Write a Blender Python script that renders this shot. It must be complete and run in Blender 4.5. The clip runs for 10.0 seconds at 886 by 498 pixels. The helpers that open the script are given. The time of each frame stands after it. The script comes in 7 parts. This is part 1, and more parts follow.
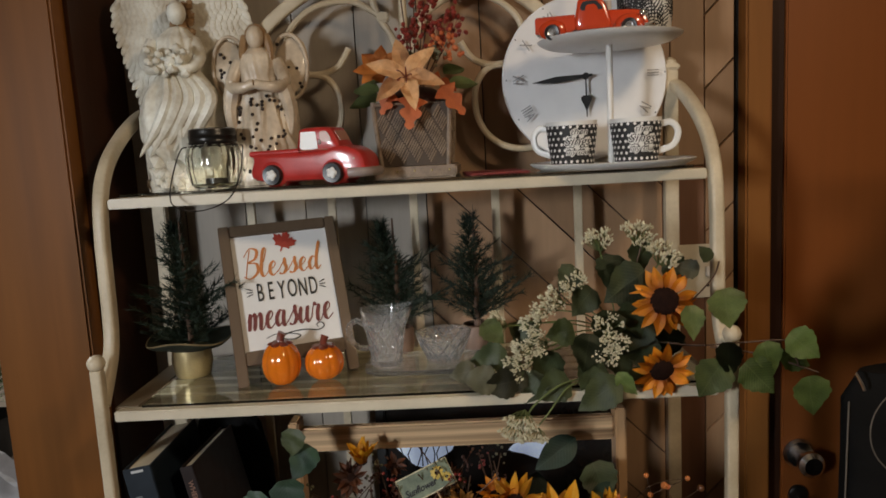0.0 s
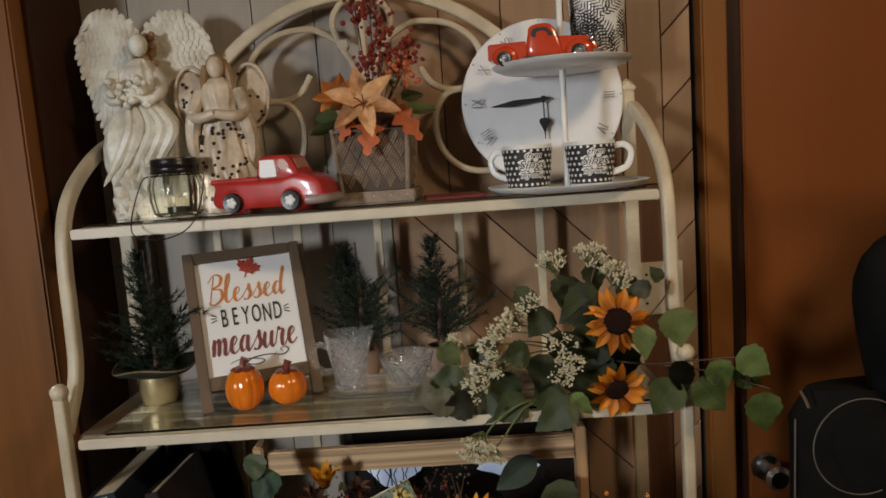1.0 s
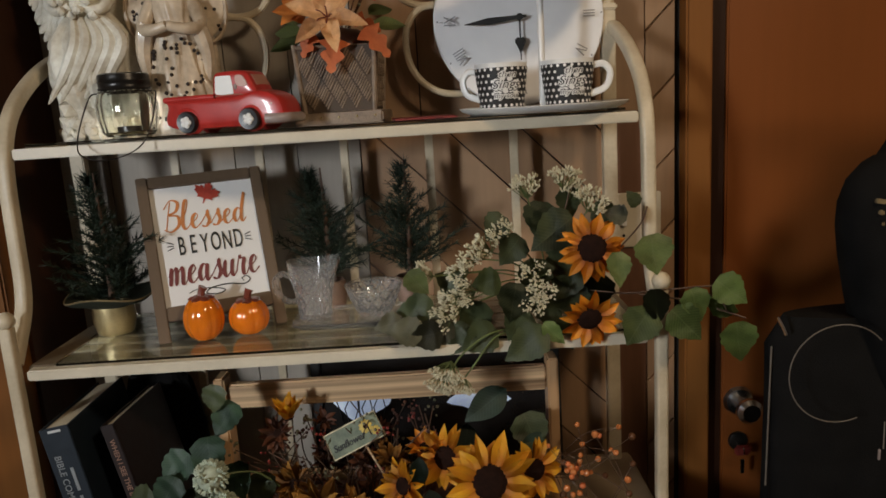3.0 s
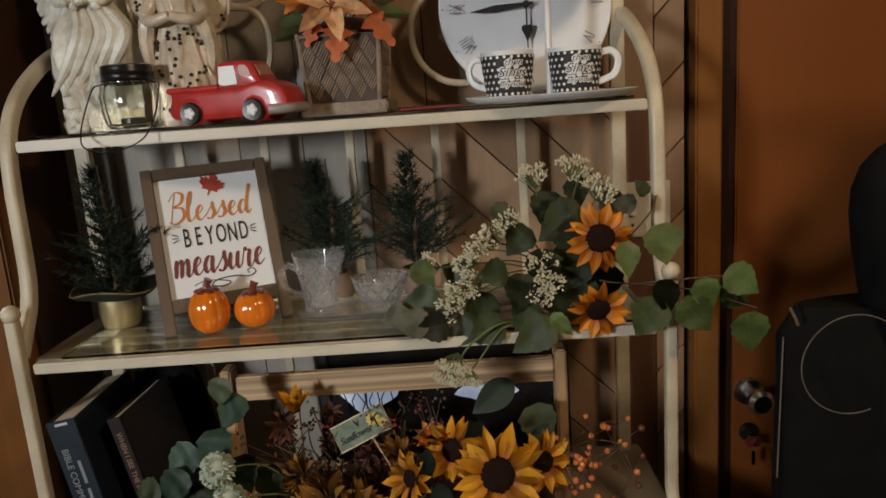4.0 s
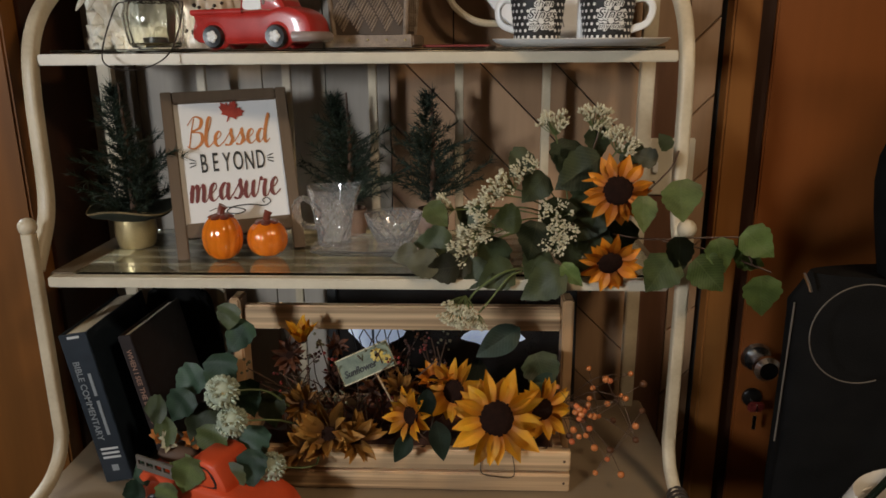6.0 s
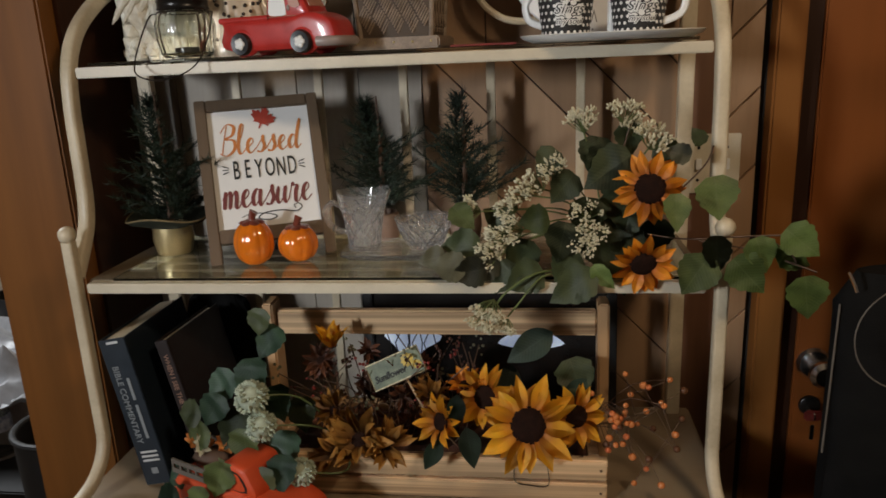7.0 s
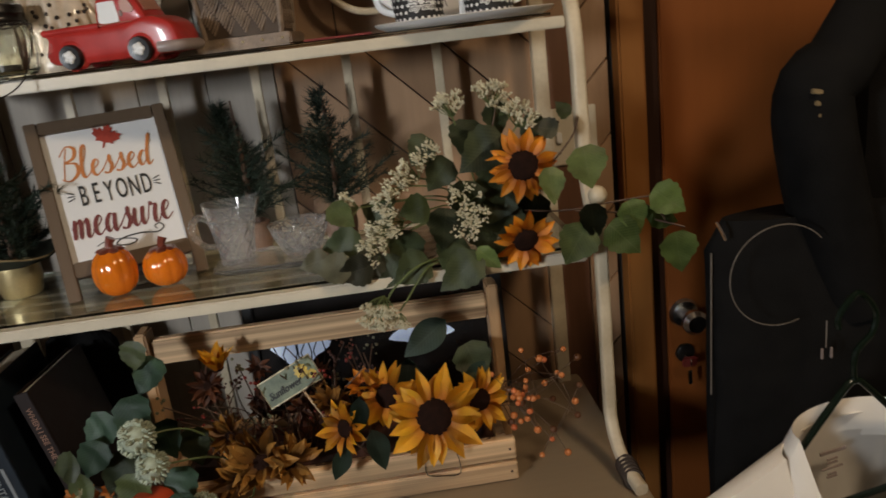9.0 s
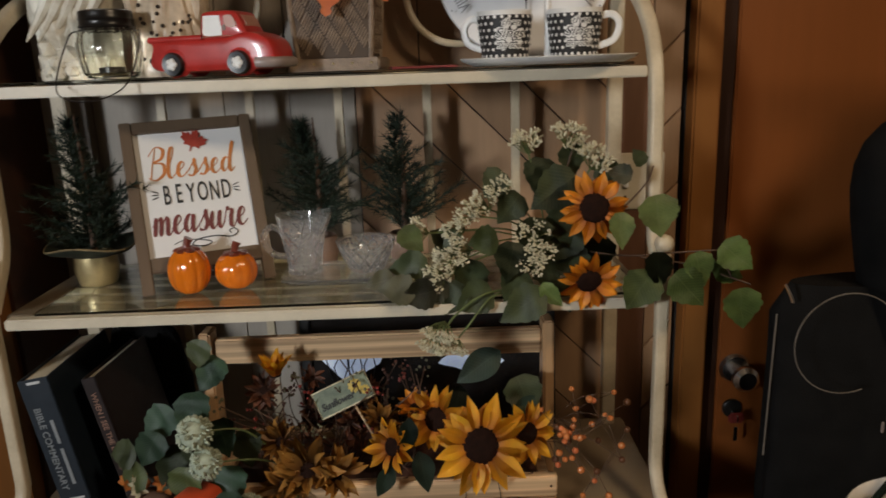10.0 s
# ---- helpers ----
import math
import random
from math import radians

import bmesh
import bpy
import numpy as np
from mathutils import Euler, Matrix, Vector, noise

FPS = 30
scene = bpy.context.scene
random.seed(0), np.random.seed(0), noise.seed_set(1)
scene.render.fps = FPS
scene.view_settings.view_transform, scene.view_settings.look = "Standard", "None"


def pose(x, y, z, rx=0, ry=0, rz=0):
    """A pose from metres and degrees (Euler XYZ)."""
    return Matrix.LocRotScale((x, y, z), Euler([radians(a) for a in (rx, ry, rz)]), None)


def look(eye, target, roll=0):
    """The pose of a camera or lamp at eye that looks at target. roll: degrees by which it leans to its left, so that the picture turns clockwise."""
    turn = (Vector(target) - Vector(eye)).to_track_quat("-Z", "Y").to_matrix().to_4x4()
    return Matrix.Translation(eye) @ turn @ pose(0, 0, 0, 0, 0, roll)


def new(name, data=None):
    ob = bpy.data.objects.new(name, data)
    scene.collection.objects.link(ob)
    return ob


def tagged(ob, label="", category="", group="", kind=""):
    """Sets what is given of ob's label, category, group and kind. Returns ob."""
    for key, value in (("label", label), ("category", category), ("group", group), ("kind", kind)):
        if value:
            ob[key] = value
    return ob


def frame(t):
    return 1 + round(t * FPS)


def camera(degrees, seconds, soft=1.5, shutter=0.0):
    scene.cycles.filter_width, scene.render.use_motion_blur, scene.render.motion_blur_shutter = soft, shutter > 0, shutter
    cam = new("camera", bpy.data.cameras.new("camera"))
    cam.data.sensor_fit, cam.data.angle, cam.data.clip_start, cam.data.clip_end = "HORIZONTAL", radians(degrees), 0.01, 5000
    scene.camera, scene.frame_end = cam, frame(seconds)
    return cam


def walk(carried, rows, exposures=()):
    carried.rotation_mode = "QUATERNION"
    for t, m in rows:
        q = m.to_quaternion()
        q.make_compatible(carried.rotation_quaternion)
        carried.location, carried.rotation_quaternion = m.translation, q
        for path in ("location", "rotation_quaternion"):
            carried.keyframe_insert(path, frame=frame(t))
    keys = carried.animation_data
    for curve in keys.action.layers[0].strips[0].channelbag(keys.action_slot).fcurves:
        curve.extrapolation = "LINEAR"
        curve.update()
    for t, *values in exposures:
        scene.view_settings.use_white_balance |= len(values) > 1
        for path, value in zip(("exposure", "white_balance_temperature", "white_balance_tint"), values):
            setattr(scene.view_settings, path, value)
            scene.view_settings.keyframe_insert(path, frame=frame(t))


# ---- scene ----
cam = camera(62.3, 10.0, soft=1.6, shutter=0.5)
PATH = [
    (0, (-0.034, -0.021, 1.554), (-0.085, 1.959, 1.276), -3.1),
    (0.5, (-0.003, -0.032, 1.575), (-0.072, 1.949, 1.306), -2.3),
    (1, (0.034, -0.035, 1.572), (-0.011, 1.95, 1.325), -4.1),
    (1.5, (0.046, -0.018, 1.54), (0.028, 1.946, 1.159), -3.1),
    (2, (0.049, 0.003, 1.533), (0.027, 1.959, 1.118), -2.4),
    (2.5, (0.051, 0.012, 1.535), (0.042, 1.974, 1.148), -2.8),
    (3.8, (0.043, 0.021, 1.514), (0.04, 1.979, 1.106), -4.5),
    (4, (0.052, 0.026, 1.525), (0.028, 1.982, 1.111), -4.0),
    (4.5, (0.052, 0.041, 1.521), (0.044, 1.987, 1.06), -3.6),
    (5, (0.045, 0.04, 1.521), (0.028, 1.988, 1.069), -2.9),
    (5.5, (0.035, 0.02, 1.51), (0.018, 1.968, 1.058), -2.2),
    (5.7, (0.042, 0.021, 1.514), (-0.012, 1.944, 0.97), -0.8),
    (6.8, (0.109, 0.052, 1.498), (-0.085, 1.97, 0.965), -2.3),
    (7, (0.115, 0.052, 1.501), (-0.141, 1.964, 0.975), -2.5),
    (7.5, (0.128, 0.076, 1.483), (-0.159, 1.975, 0.926), -4.1),
    (8, (0.101, 0.079, 1.494), (-0.011, 1.987, 0.905), -5.1),
    (8.5, (0.115, 0.075, 1.489), (0.267, 1.985, 0.917), -7.5),
    (9, (0.085, 0.073, 1.495), (0.197, 1.988, 0.929), -7.0),
    (9.5, (0.072, 0.064, 1.505), (0.148, 1.995, 0.992), -3.9),
    (10, (0.045, 0.055, 1.513), (0.059, 1.992, 1.016), -2.0),
]
walk(cam, [(t, look(eye, target, roll)) for t, eye, target, roll in PATH])


# ---------------------------------------------------------------- world and light
world = bpy.data.worlds.new("world")
scene.world = world
world.use_nodes = True
wn = world.node_tree.nodes
sky = wn.new("ShaderNodeTexSky")
sky.sky_type, sky.sun_disc = "NISHITA", False
sky.sun_elevation, sky.sun_rotation = radians(25), radians(-60)
world.node_tree.links.new(sky.outputs[0], wn["Background"].inputs[0])
wn["Background"].inputs[1].default_value = 0.06
scene.view_settings.exposure = 0.1


def area_lamp(name, eye, target, w, h, power, color, spread=180):
    data = bpy.data.lights.new(name, "AREA")
    data.shape, data.size, data.size_y, data.energy, data.color = "RECTANGLE", w, h, power, color
    data.spread = radians(spread)
    ob = new(name, data)
    ob.matrix_world = look(eye, target)
    return ob


area_lamp("window_daylight", (-1.60, -1.13, 1.74), (0.04, 1.3, 1.22), 0.26, 0.36, 4.5, (0.92, 0.96, 1.0), 62)
area_lamp("ceiling_lamp_light", (0.80, 0.02, 2.36), (0.15, 0.9, 0.5), 0.24, 0.24, 11.5, (1.0, 0.77, 0.52))
area_lamp("side_room_daylight", (-2.2, 2.0, 2.2), (-1.2, 2.1, 0.8), 0.8, 0.8, 34, (0.92, 0.96, 1.0))


# ---------------------------------------------------------------- materials
def material(name, color, rough=0.5, metal=0.0, vary=0.15, scale=30.0, fine=300.0, bump=0.1, stretch=(1, 1, 1), other=None, spec=0.5, per_piece=0.0, coat=0.0):
    """A surface with colour change at two scales and fine relief."""
    m = bpy.data.materials.new(name)
    m.use_nodes = True
    nt = m.node_tree
    n, link = nt.nodes, nt.links.new
    b = n["Principled BSDF"]
    coord = n.new("ShaderNodeTexCoord")
    mapping = n.new("ShaderNodeMapping")
    mapping.inputs["Scale"].default_value = stretch
    link(coord.outputs["Object"], mapping.inputs[0])
    big, small = n.new("ShaderNodeTexNoise"), n.new("ShaderNodeTexNoise")
    for node, s in ((big, scale), (small, fine)):
        node.inputs["Scale"].default_value, node.inputs["Detail"].default_value = s, 4
        link(mapping.outputs[0], node.inputs["Vector"])
    if per_piece:
        info = n.new("ShaderNodeObjectInfo")
        shift = n.new("ShaderNodeVectorMath")
        shift.operation = "SCALE"
        shift.inputs[0].default_value = (7.3, 3.1, 5.7)
        link(info.outputs["Random"], shift.inputs["Scale"])
        link(shift.outputs[0], mapping.inputs["Location"])
    dark = [c * (1 - vary) for c in color]
    light = [min(1, c * (1 + vary)) for c in (other or color)]
    mix = n.new("ShaderNodeMix")
    mix.data_type = "RGBA"
    mix.inputs["A"].default_value, mix.inputs["B"].default_value = (*dark, 1), (*light, 1)
    add = n.new("ShaderNodeMath")
    add.operation = "MULTIPLY_ADD"
    add.inputs[1].default_value = 0.45
    link(small.outputs[0], add.inputs[0])
    ramp = n.new("ShaderNodeMapRange")
    ramp.inputs["From Min"].default_value, ramp.inputs["From Max"].default_value = 0.3, 0.7
    link(big.outputs[0], ramp.inputs[0])
    half = n.new("ShaderNodeMath")
    half.operation = "MULTIPLY_ADD"
    half.inputs[1].default_value, half.inputs[2].default_value = 0.8, -0.12
    link(ramp.outputs[0], half.inputs[0])
    link(half.outputs[0], add.inputs[2])
    link(add.outputs[0], mix.inputs["Factor"])
    out = mix.outputs["Result"]
    if per_piece:
        hsv = n.new("ShaderNodeHueSaturation")
        rng = n.new("ShaderNodeMapRange")
        rng.inputs["To Min"].default_value, rng.inputs["To Max"].default_value = 1 - per_piece, 1 + per_piece
        link(info.outputs["Random"], rng.inputs[0])
        link(rng.outputs[0], hsv.inputs["Value"])
        link(out, hsv.inputs["Color"])
        out = hsv.outputs[0]
    link(out, b.inputs["Base Color"])
    b.inputs["Metallic"].default_value = metal
    b.inputs["Specular IOR Level"].default_value = spec
    b.inputs["Coat Weight"].default_value = coat
    b.inputs["Coat Roughness"].default_value = 0.08
    rr = n.new("ShaderNodeMapRange")
    rr.inputs["To Min"].default_value, rr.inputs["To Max"].default_value = max(0.02, rough * 0.8), min(1, rough * 1.2)
    link(big.outputs[0], rr.inputs[0])
    link(rr.outputs[0], b.inputs["Roughness"])
    if bump:
        bp = n.new("ShaderNodeBump")
        bp.inputs["Strength"].default_value, bp.inputs["Distance"].default_value = bump, 0.002
        link(small.outputs[0], bp.inputs["Height"])
        link(bp.outputs[0], b.inputs["Normal"])
    return m


def glass(name, color=(1, 1, 1), rough=0.02, ior=1.5):
    m = bpy.data.materials.new(name)
    m.use_nodes = True
    b = m.node_tree.nodes["Principled BSDF"]
    b.inputs["Base Color"].default_value = (*color, 1)
    b.inputs["Roughness"].default_value, b.inputs["IOR"].default_value = rough, ior
    b.inputs["Transmission Weight"].default_value = 1.0
    return m


CREAM = material("cream_rattan", (0.50, 0.41, 0.275), 0.45, vary=0.12, scale=14, fine=160, bump=0.15, other=(0.62, 0.53, 0.38))
RAILCAP = material("cream_painted_wood", (0.60, 0.53, 0.40), 0.4, vary=0.1, scale=20, fine=200, bump=0.1)
SHELFWOOD = material("shelf_slat_wood", (0.17, 0.125, 0.075), 0.45, vary=0.2, scale=10, fine=120, stretch=(0.15, 1, 1), bump=0.15)
PLANK = material("wall_plank_wood", (0.30, 0.26, 0.215), 0.55, vary=0.18, scale=7, fine=90, stretch=(1, 1, 0.12), bump=0.2, other=(0.37, 0.325, 0.27), per_piece=0.10)
# Right-hand boards: brown wood, with warm lamplight also put into the colour.
PLANKB = material("warm_lit_brown_plank_wood", (0.27, 0.155, 0.08), 0.5, vary=0.2, scale=7, fine=90, stretch=(1, 1, 0.12), bump=0.2, other=(0.33, 0.20, 0.11), per_piece=0.12)
PLANKR = material("dark_red_brown_plank", (0.15, 0.066, 0.033), 0.5, vary=0.2, scale=7, fine=90, stretch=(1, 1, 0.12), bump=0.2, other=(0.20, 0.095, 0.05), per_piece=0.1)
GAP = material("dark_gap", (0.02, 0.016, 0.012), 0.9, vary=0.1)
STAINED = material("orange_stained_wood", (0.165, 0.060, 0.014), 0.5, spec=0.2, vary=0.16, scale=5, fine=60, stretch=(1, 1, 0.06), bump=0.12, other=(0.25, 0.098, 0.023))
DOORWOOD = material("red_brown_door_veneer", (0.23, 0.070, 0.016), 0.45, spec=0.25, vary=0.14, scale=3, fine=50, stretch=(1, 1, 0.08), bump=0.08)
PLASTER = material("room_wall_panelling", (0.42, 0.35, 0.27), 0.8, vary=0.06, scale=3, bump=0.1)
FLOORING = material("brown_floor", (0.12, 0.08, 0.05), 0.5, vary=0.2, scale=4, bump=0.1)
DESK = material("desk_top_wood", (0.27, 0.20, 0.125), 0.5, vary=0.15, scale=8, fine=120, stretch=(0.12, 1, 1), bump=0.12)
BLACK = material("black_matte", (0.017, 0.017, 0.017), 0.6, vary=0.2, scale=20)


# ---------------------------------------------------------------- mesh helpers
def mesh_object(name, bm, mat, parent=None, label="", smooth=True):
    me = bpy.data.meshes.new(name)
    bm.normal_update()
    bm.to_mesh(me)
    bm.free()
    for m in (mat if isinstance(mat, (list, tuple)) else [mat]):
        me.materials.append(m)
    if smooth:
        me.shade_smooth()
        me.set_sharp_from_angle(angle=radians(38))
    ob = new(name, me)
    ob.parent = parent
    if label:
        ob["label"] = label
    return ob


def part(name, bm, mat, parent, label=""):
    return mesh_object(name, bm, mat, parent, label)


def thing(name, m, label, category, group="", kind=""):
    ob = new(name)
    ob.empty_display_size = 0.05
    ob.matrix_world = m
    return tagged(ob, label, category, group, kind)


def solo(name, bm, mat, label, category, m=None, group="", kind=""):
    ob = mesh_object(name, bm, mat)
    if m is not None:
        ob.matrix_world = m
    return tagged(ob, label, category, group, kind)


def block(x0, x1, y0, y1, z0, z1, bevel=0.0, seg=2, bm=None):
    bm2 = bmesh.new()
    bmesh.ops.create_cube(bm2, size=1)
    for v in bm2.verts:
        v.co = Vector(((x0 + x1) / 2 + v.co.x * (x1 - x0), (y0 + y1) / 2 + v.co.y * (y1 - y0), (z0 + z1) / 2 + v.co.z * (z1 - z0)))
    if bevel:
        bmesh.ops.bevel(bm2, geom=bm2.edges[:], offset=bevel, segments=seg, affect="EDGES")
    return join(bm, bm2)


def join(bm, other, m=None):
    """Adds other to bm (moved by m) and returns the sum."""
    if m is not None:
        other.transform(m)
    if bm is None:
        return other
    me = bpy.data.meshes.new("tmp")
    other.to_mesh(me)
    other.free()
    bm.from_mesh(me)
    bpy.data.meshes.remove(me)
    return bm


def lathe(profile, seg=32, closed=False, squash=1.0):
    """A body of revolution about z from (radius, height) pairs."""
    bm = bmesh.new()
    rings = []
    for r, z in profile:
        if r < 1e-5:
            rings.append([bm.verts.new((0, 0, z))])
        else:
            rings.append([bm.verts.new((r * math.cos(a), r * math.sin(a) * squash, z)) for a in (2 * math.pi * i / seg for i in range(seg))])
    pairs = list(zip(rings, rings[1:])) + ([(rings[-1], rings[0])] if closed else [])
    for a, b in pairs:
        for i in range(seg):
            j = (i + 1) % seg
            q = [a[i % len(a)], a[j % len(a)], b[j % len(b)], b[i % len(b)]]
            q = list(dict.fromkeys(q))
            if len(q) > 2:
                bm.faces.new(q)
    bmesh.ops.recalc_face_normals(bm, faces=bm.faces[:])
    return bm


def spline(points, n=8, loop=False):
    """Points of a smooth curve through the given ones."""
    p = [Vector(q) for q in points]
    out = []
    count = len(p) if loop else len(p) - 1
    for i in range(count):
        a = p[(i - 1) % len(p)] if loop or i else p[0]
        b, c = p[i], p[(i + 1) % len(p)]
        d = p[(i + 2) % len(p)] if loop or i + 2 < len(p) else p[-1]
        for k in range(n):
            t = k / n
            out.append(0.5 * ((2 * b) + (c - a) * t + (2 * a - 5 * b + 4 * c - d) * t * t + (3 * b - a - 3 * c + d) * t ** 3))
    if not loop:
        out.append(p[-1])
    return out


def tube(points, radius, seg=8, loop=False, section=None, up=(0, 0, 1)):
    """A bar swept along points; section: its outline as (a, b) pairs instead of a circle; radius may be a list."""
    bm = bmesh.new()
    pts = [Vector(p) for p in points]
    outline = section or [(math.cos(2 * math.pi * i / seg), math.sin(2 * math.pi * i / seg)) for i in range(seg)]
    rings = []
    n = len(pts)
    side = None
    for i, p in enumerate(pts):
        d = (pts[(i + 1) % n] - pts[i - 1]) if loop or 0 < i < n - 1 else (pts[1] - pts[0] if i == 0 else pts[-1] - pts[-2])
        d.normalize()
        if side is None or section:
            base = Vector(up)
            if abs(base.dot(d)) > 0.98:
                base = Vector((0, 1, 0)) if abs(d.y) < 0.9 else Vector((1, 0, 0))
            side = d.cross(base).normalized()
        else:
            side = (side - d * side.dot(d)).normalized()
        top = side.cross(d)
        r = radius[i] if isinstance(radius, (list, tuple)) else radius
        rings.append([bm.verts.new(p + (side * a + top * b) * r) for a, b in outline])
    k = len(outline)
    for a, b in list(zip(rings, rings[1:])) + ([(rings[-1], rings[0])] if loop else []):
        for i in range(k):
            bm.faces.new((a[i], a[(i + 1) % k], b[(i + 1) % k], b[i]))
    if not loop:
        bm.faces.new(rings[0][::-1])
        bm.faces.new(rings[-1])
    bmesh.ops.recalc_face_normals(bm, faces=bm.faces[:])
    return bm


def rounded(w, h, r=0.3, n=3):
    """The outline of a rounded rectangle of half sizes w, h."""
    out = []
    r = r * min(w, h)
    for cx, cy, a0 in ((w - r, h - r, 0), (r - w, h - r, 90), (r - w, r - h, 180), (w - r, r - h, 270)):
        for i in range(n + 1):
            a = radians(a0 + 90 * i / n)
            out.append((cx + r * math.cos(a), cy + r * math.sin(a)))
    return out


def ball(r, m=None, sub=2):
    bm = bmesh.new()
    bmesh.ops.create_icosphere(bm, subdivisions=sub, radius=r)
    if m is not None:
        bm.transform(m)
    return bm


# ---------------------------------------------------------------- the room
WALL_Y = 1.46
wall_back = solo("wall_back", block(-0.692, 2.3, WALL_Y + 0.012, WALL_Y + 0.12, 0, 2.4), GAP, "dark backing wall behind wooden planks", "wall", kind="structure")
solo("floor", block(-3.2, 2.4, -1.3, 3.4, -0.05, 0), FLOORING, "dark brown floor", "floor", kind="structure")
solo("ceiling", block(-3.2, 2.4, -1.3, 3.4, 2.4, 2.5), PLASTER, "plain pale ceiling", "ceiling", kind="structure")
wb = block(-3.2, -1.80, -1.30, -1.20, 0, 2.4)
wb = block(-1.40, 2.4, -1.30, -1.20, 0, 2.4, bm=wb)
wb = block(-1.80, -1.40, -1.30, -1.20, 0, 1.48, bm=wb)
wb = block(-1.80, -1.40, -1.30, -1.20, 2.0, 2.4, bm=wb)
solo("wall_behind", wb, PLASTER, "painted room wall with a small window opening", "wall", kind="structure")
solo("wall_right", block(2.3, 2.4, -1.2, 1.46, 0, 2.4), PLASTER, "plain painted room wall", "wall", kind="structure")
solo("wall_far", block(-3.2, -0.66, 3.3, 3.4, 0, 2.4), PLASTER, "plain wall of the side room", "wall", kind="structure")
solo("wall_side_room", block(-0.735, -0.66, WALL_Y + 0.12, 3.3, 0, 2.4), PLASTER, "plain wall of the side room", "wall", kind="structure")
solo("wall_left", block(-2.1, -2.0, -1.2, 1.2, 0, 2.4), PLASTER, "plain painted room wall", "wall", kind="structure")
solo("wall_outer", block(-3.3, -3.2, -1.3, 3.4, 0, 2.4), PLASTER, "plain wall of the side room", "wall", kind="structure")
solo("door_jamb", block(-0.862, -0.693, 1.22, WALL_Y + 0.118, 0, 2.4, 0.004), STAINED, "orange-stained wooden end post of the wall beside the rack", "door frame", kind="structure")
# Red-brown wood whose colour is darkened further to hold shade.
SHADEPANEL = material("shade_darkened_red_brown_panel", (0.035, 0.014, 0.007), 0.55, spec=0.2, vary=0.25, scale=6, fine=70, stretch=(1, 1, 0.08), bump=0.12, other=(0.055, 0.021, 0.010))
solo("trim_panel", block(-0.6925, -0.685, 1.262, WALL_Y - 0.001, 0, 2.4, 0.001), SHADEPANEL, "dark red-brown wooden panel beside the rack, partly darkened as shade", "wall panel", kind="structure")
solo("door_casing", block(0.527, 0.577, 1.425, WALL_Y + 0.010, 0, 2.4, 0.004), STAINED, "orange-stained wooden door casing", "door frame", kind="structure")
# Shade of the recess is painted in with the dark colour.
solo("door_stop", block(0.5775, 0.613, 1.458, WALL_Y + 0.011, 0, 2.4, 0.001), SHADEPANEL, "recessed door jamb beside the casing, painted dark as shade", "door frame", kind="structure")
door = thing("door_1", pose(0.6135, 1.450, 0), "closed red-brown veneered wooden door with a chrome knob", "door", kind="structure")
part("door_leaf", block(0, 0.80, 0, 0.018, 0.012, 2.05, 0.003), DOORWOOD, door)

# ---------------------------------------------------------------- the rack
RX, RY = -0.122, 1.25
rack = thing("bakers_rack", pose(RX, RY, 0), "cream rattan and wood rack with two slatted shelves and a desk", "shelf rack")
HALF = 0.4985
SEC = rounded(0.0115, 0.0105, 0.6)
for s in (-1, 1):
    x = s * (HALF + 0.0015)
    pts = [(x, -0.152, 1.172), (x, -0.125, 1.210), (x, -0.104, 1.245), (x, -0.094, 1.290), (x, -0.091, 1.370), (x, -0.089, 1.430), (x, -0.081, 1.488), (x, -0.062, 1.530), (x, -0.027, 1.567), (x, 0.032, 1.604), (x, 0.095, 1.632), (x, 0.130, 1.642)]
    part("side_rail", tube(spline(pts, 6), 1.0, section=SEC, up=(1, 0, 0)), CREAM, rack, "bent cream rattan side rail")
    xp = s * HALF
    pts = [(xp, -0.159, 1.232), (xp, -0.159, 1.05), (xp, -0.159, 0.885)]
    part("lower_post", tube(pts, 1.0, section=rounded(0.0095, 0.0095, 0.5), up=(1, 0, 0)), CREAM, rack)
    pts = [(xp, -0.159, 0.90), (xp, -0.163, 0.878), (xp + s * 0.001, -0.176, 0.852), (xp + s * 0.004, -0.200, 0.829), (xp + s * 0.009, -0.230, 0.815), (xp + s * 0.013, -0.258, 0.8105)]
    part("foot_scroll", tube(spline(pts, 6), 1.0, section=rounded(0.0100, 0.0098, 0.7), up=(1, 0, 0)), CREAM, rack)
    part("finial", ball(0.0145, Matrix.Translation((xp, -0.159, 1.243))), CREAM, rack)
    part("back_post", block(x - 0.0125 - s * 0.007, x + 0.0125 - s * 0.007, 0.128, 0.15, 0.80, 1.672, 0.002), CREAM, rack)
    part("post_cap", block(x - 0.0155 - s * 0.007, x + 0.0155 - s * 0.007, 0.124, 0.154, 1.672, 1.683, 0.003), CREAM, rack)
    part("post_finial", lathe([(0, 0), (0.013, 0), (0.012, 0.005), (0.006, 0.010), (0, 0.013)], 16), CREAM, rack).matrix_basis = pose(x - s * 0.007, 0.139, 1.6832)
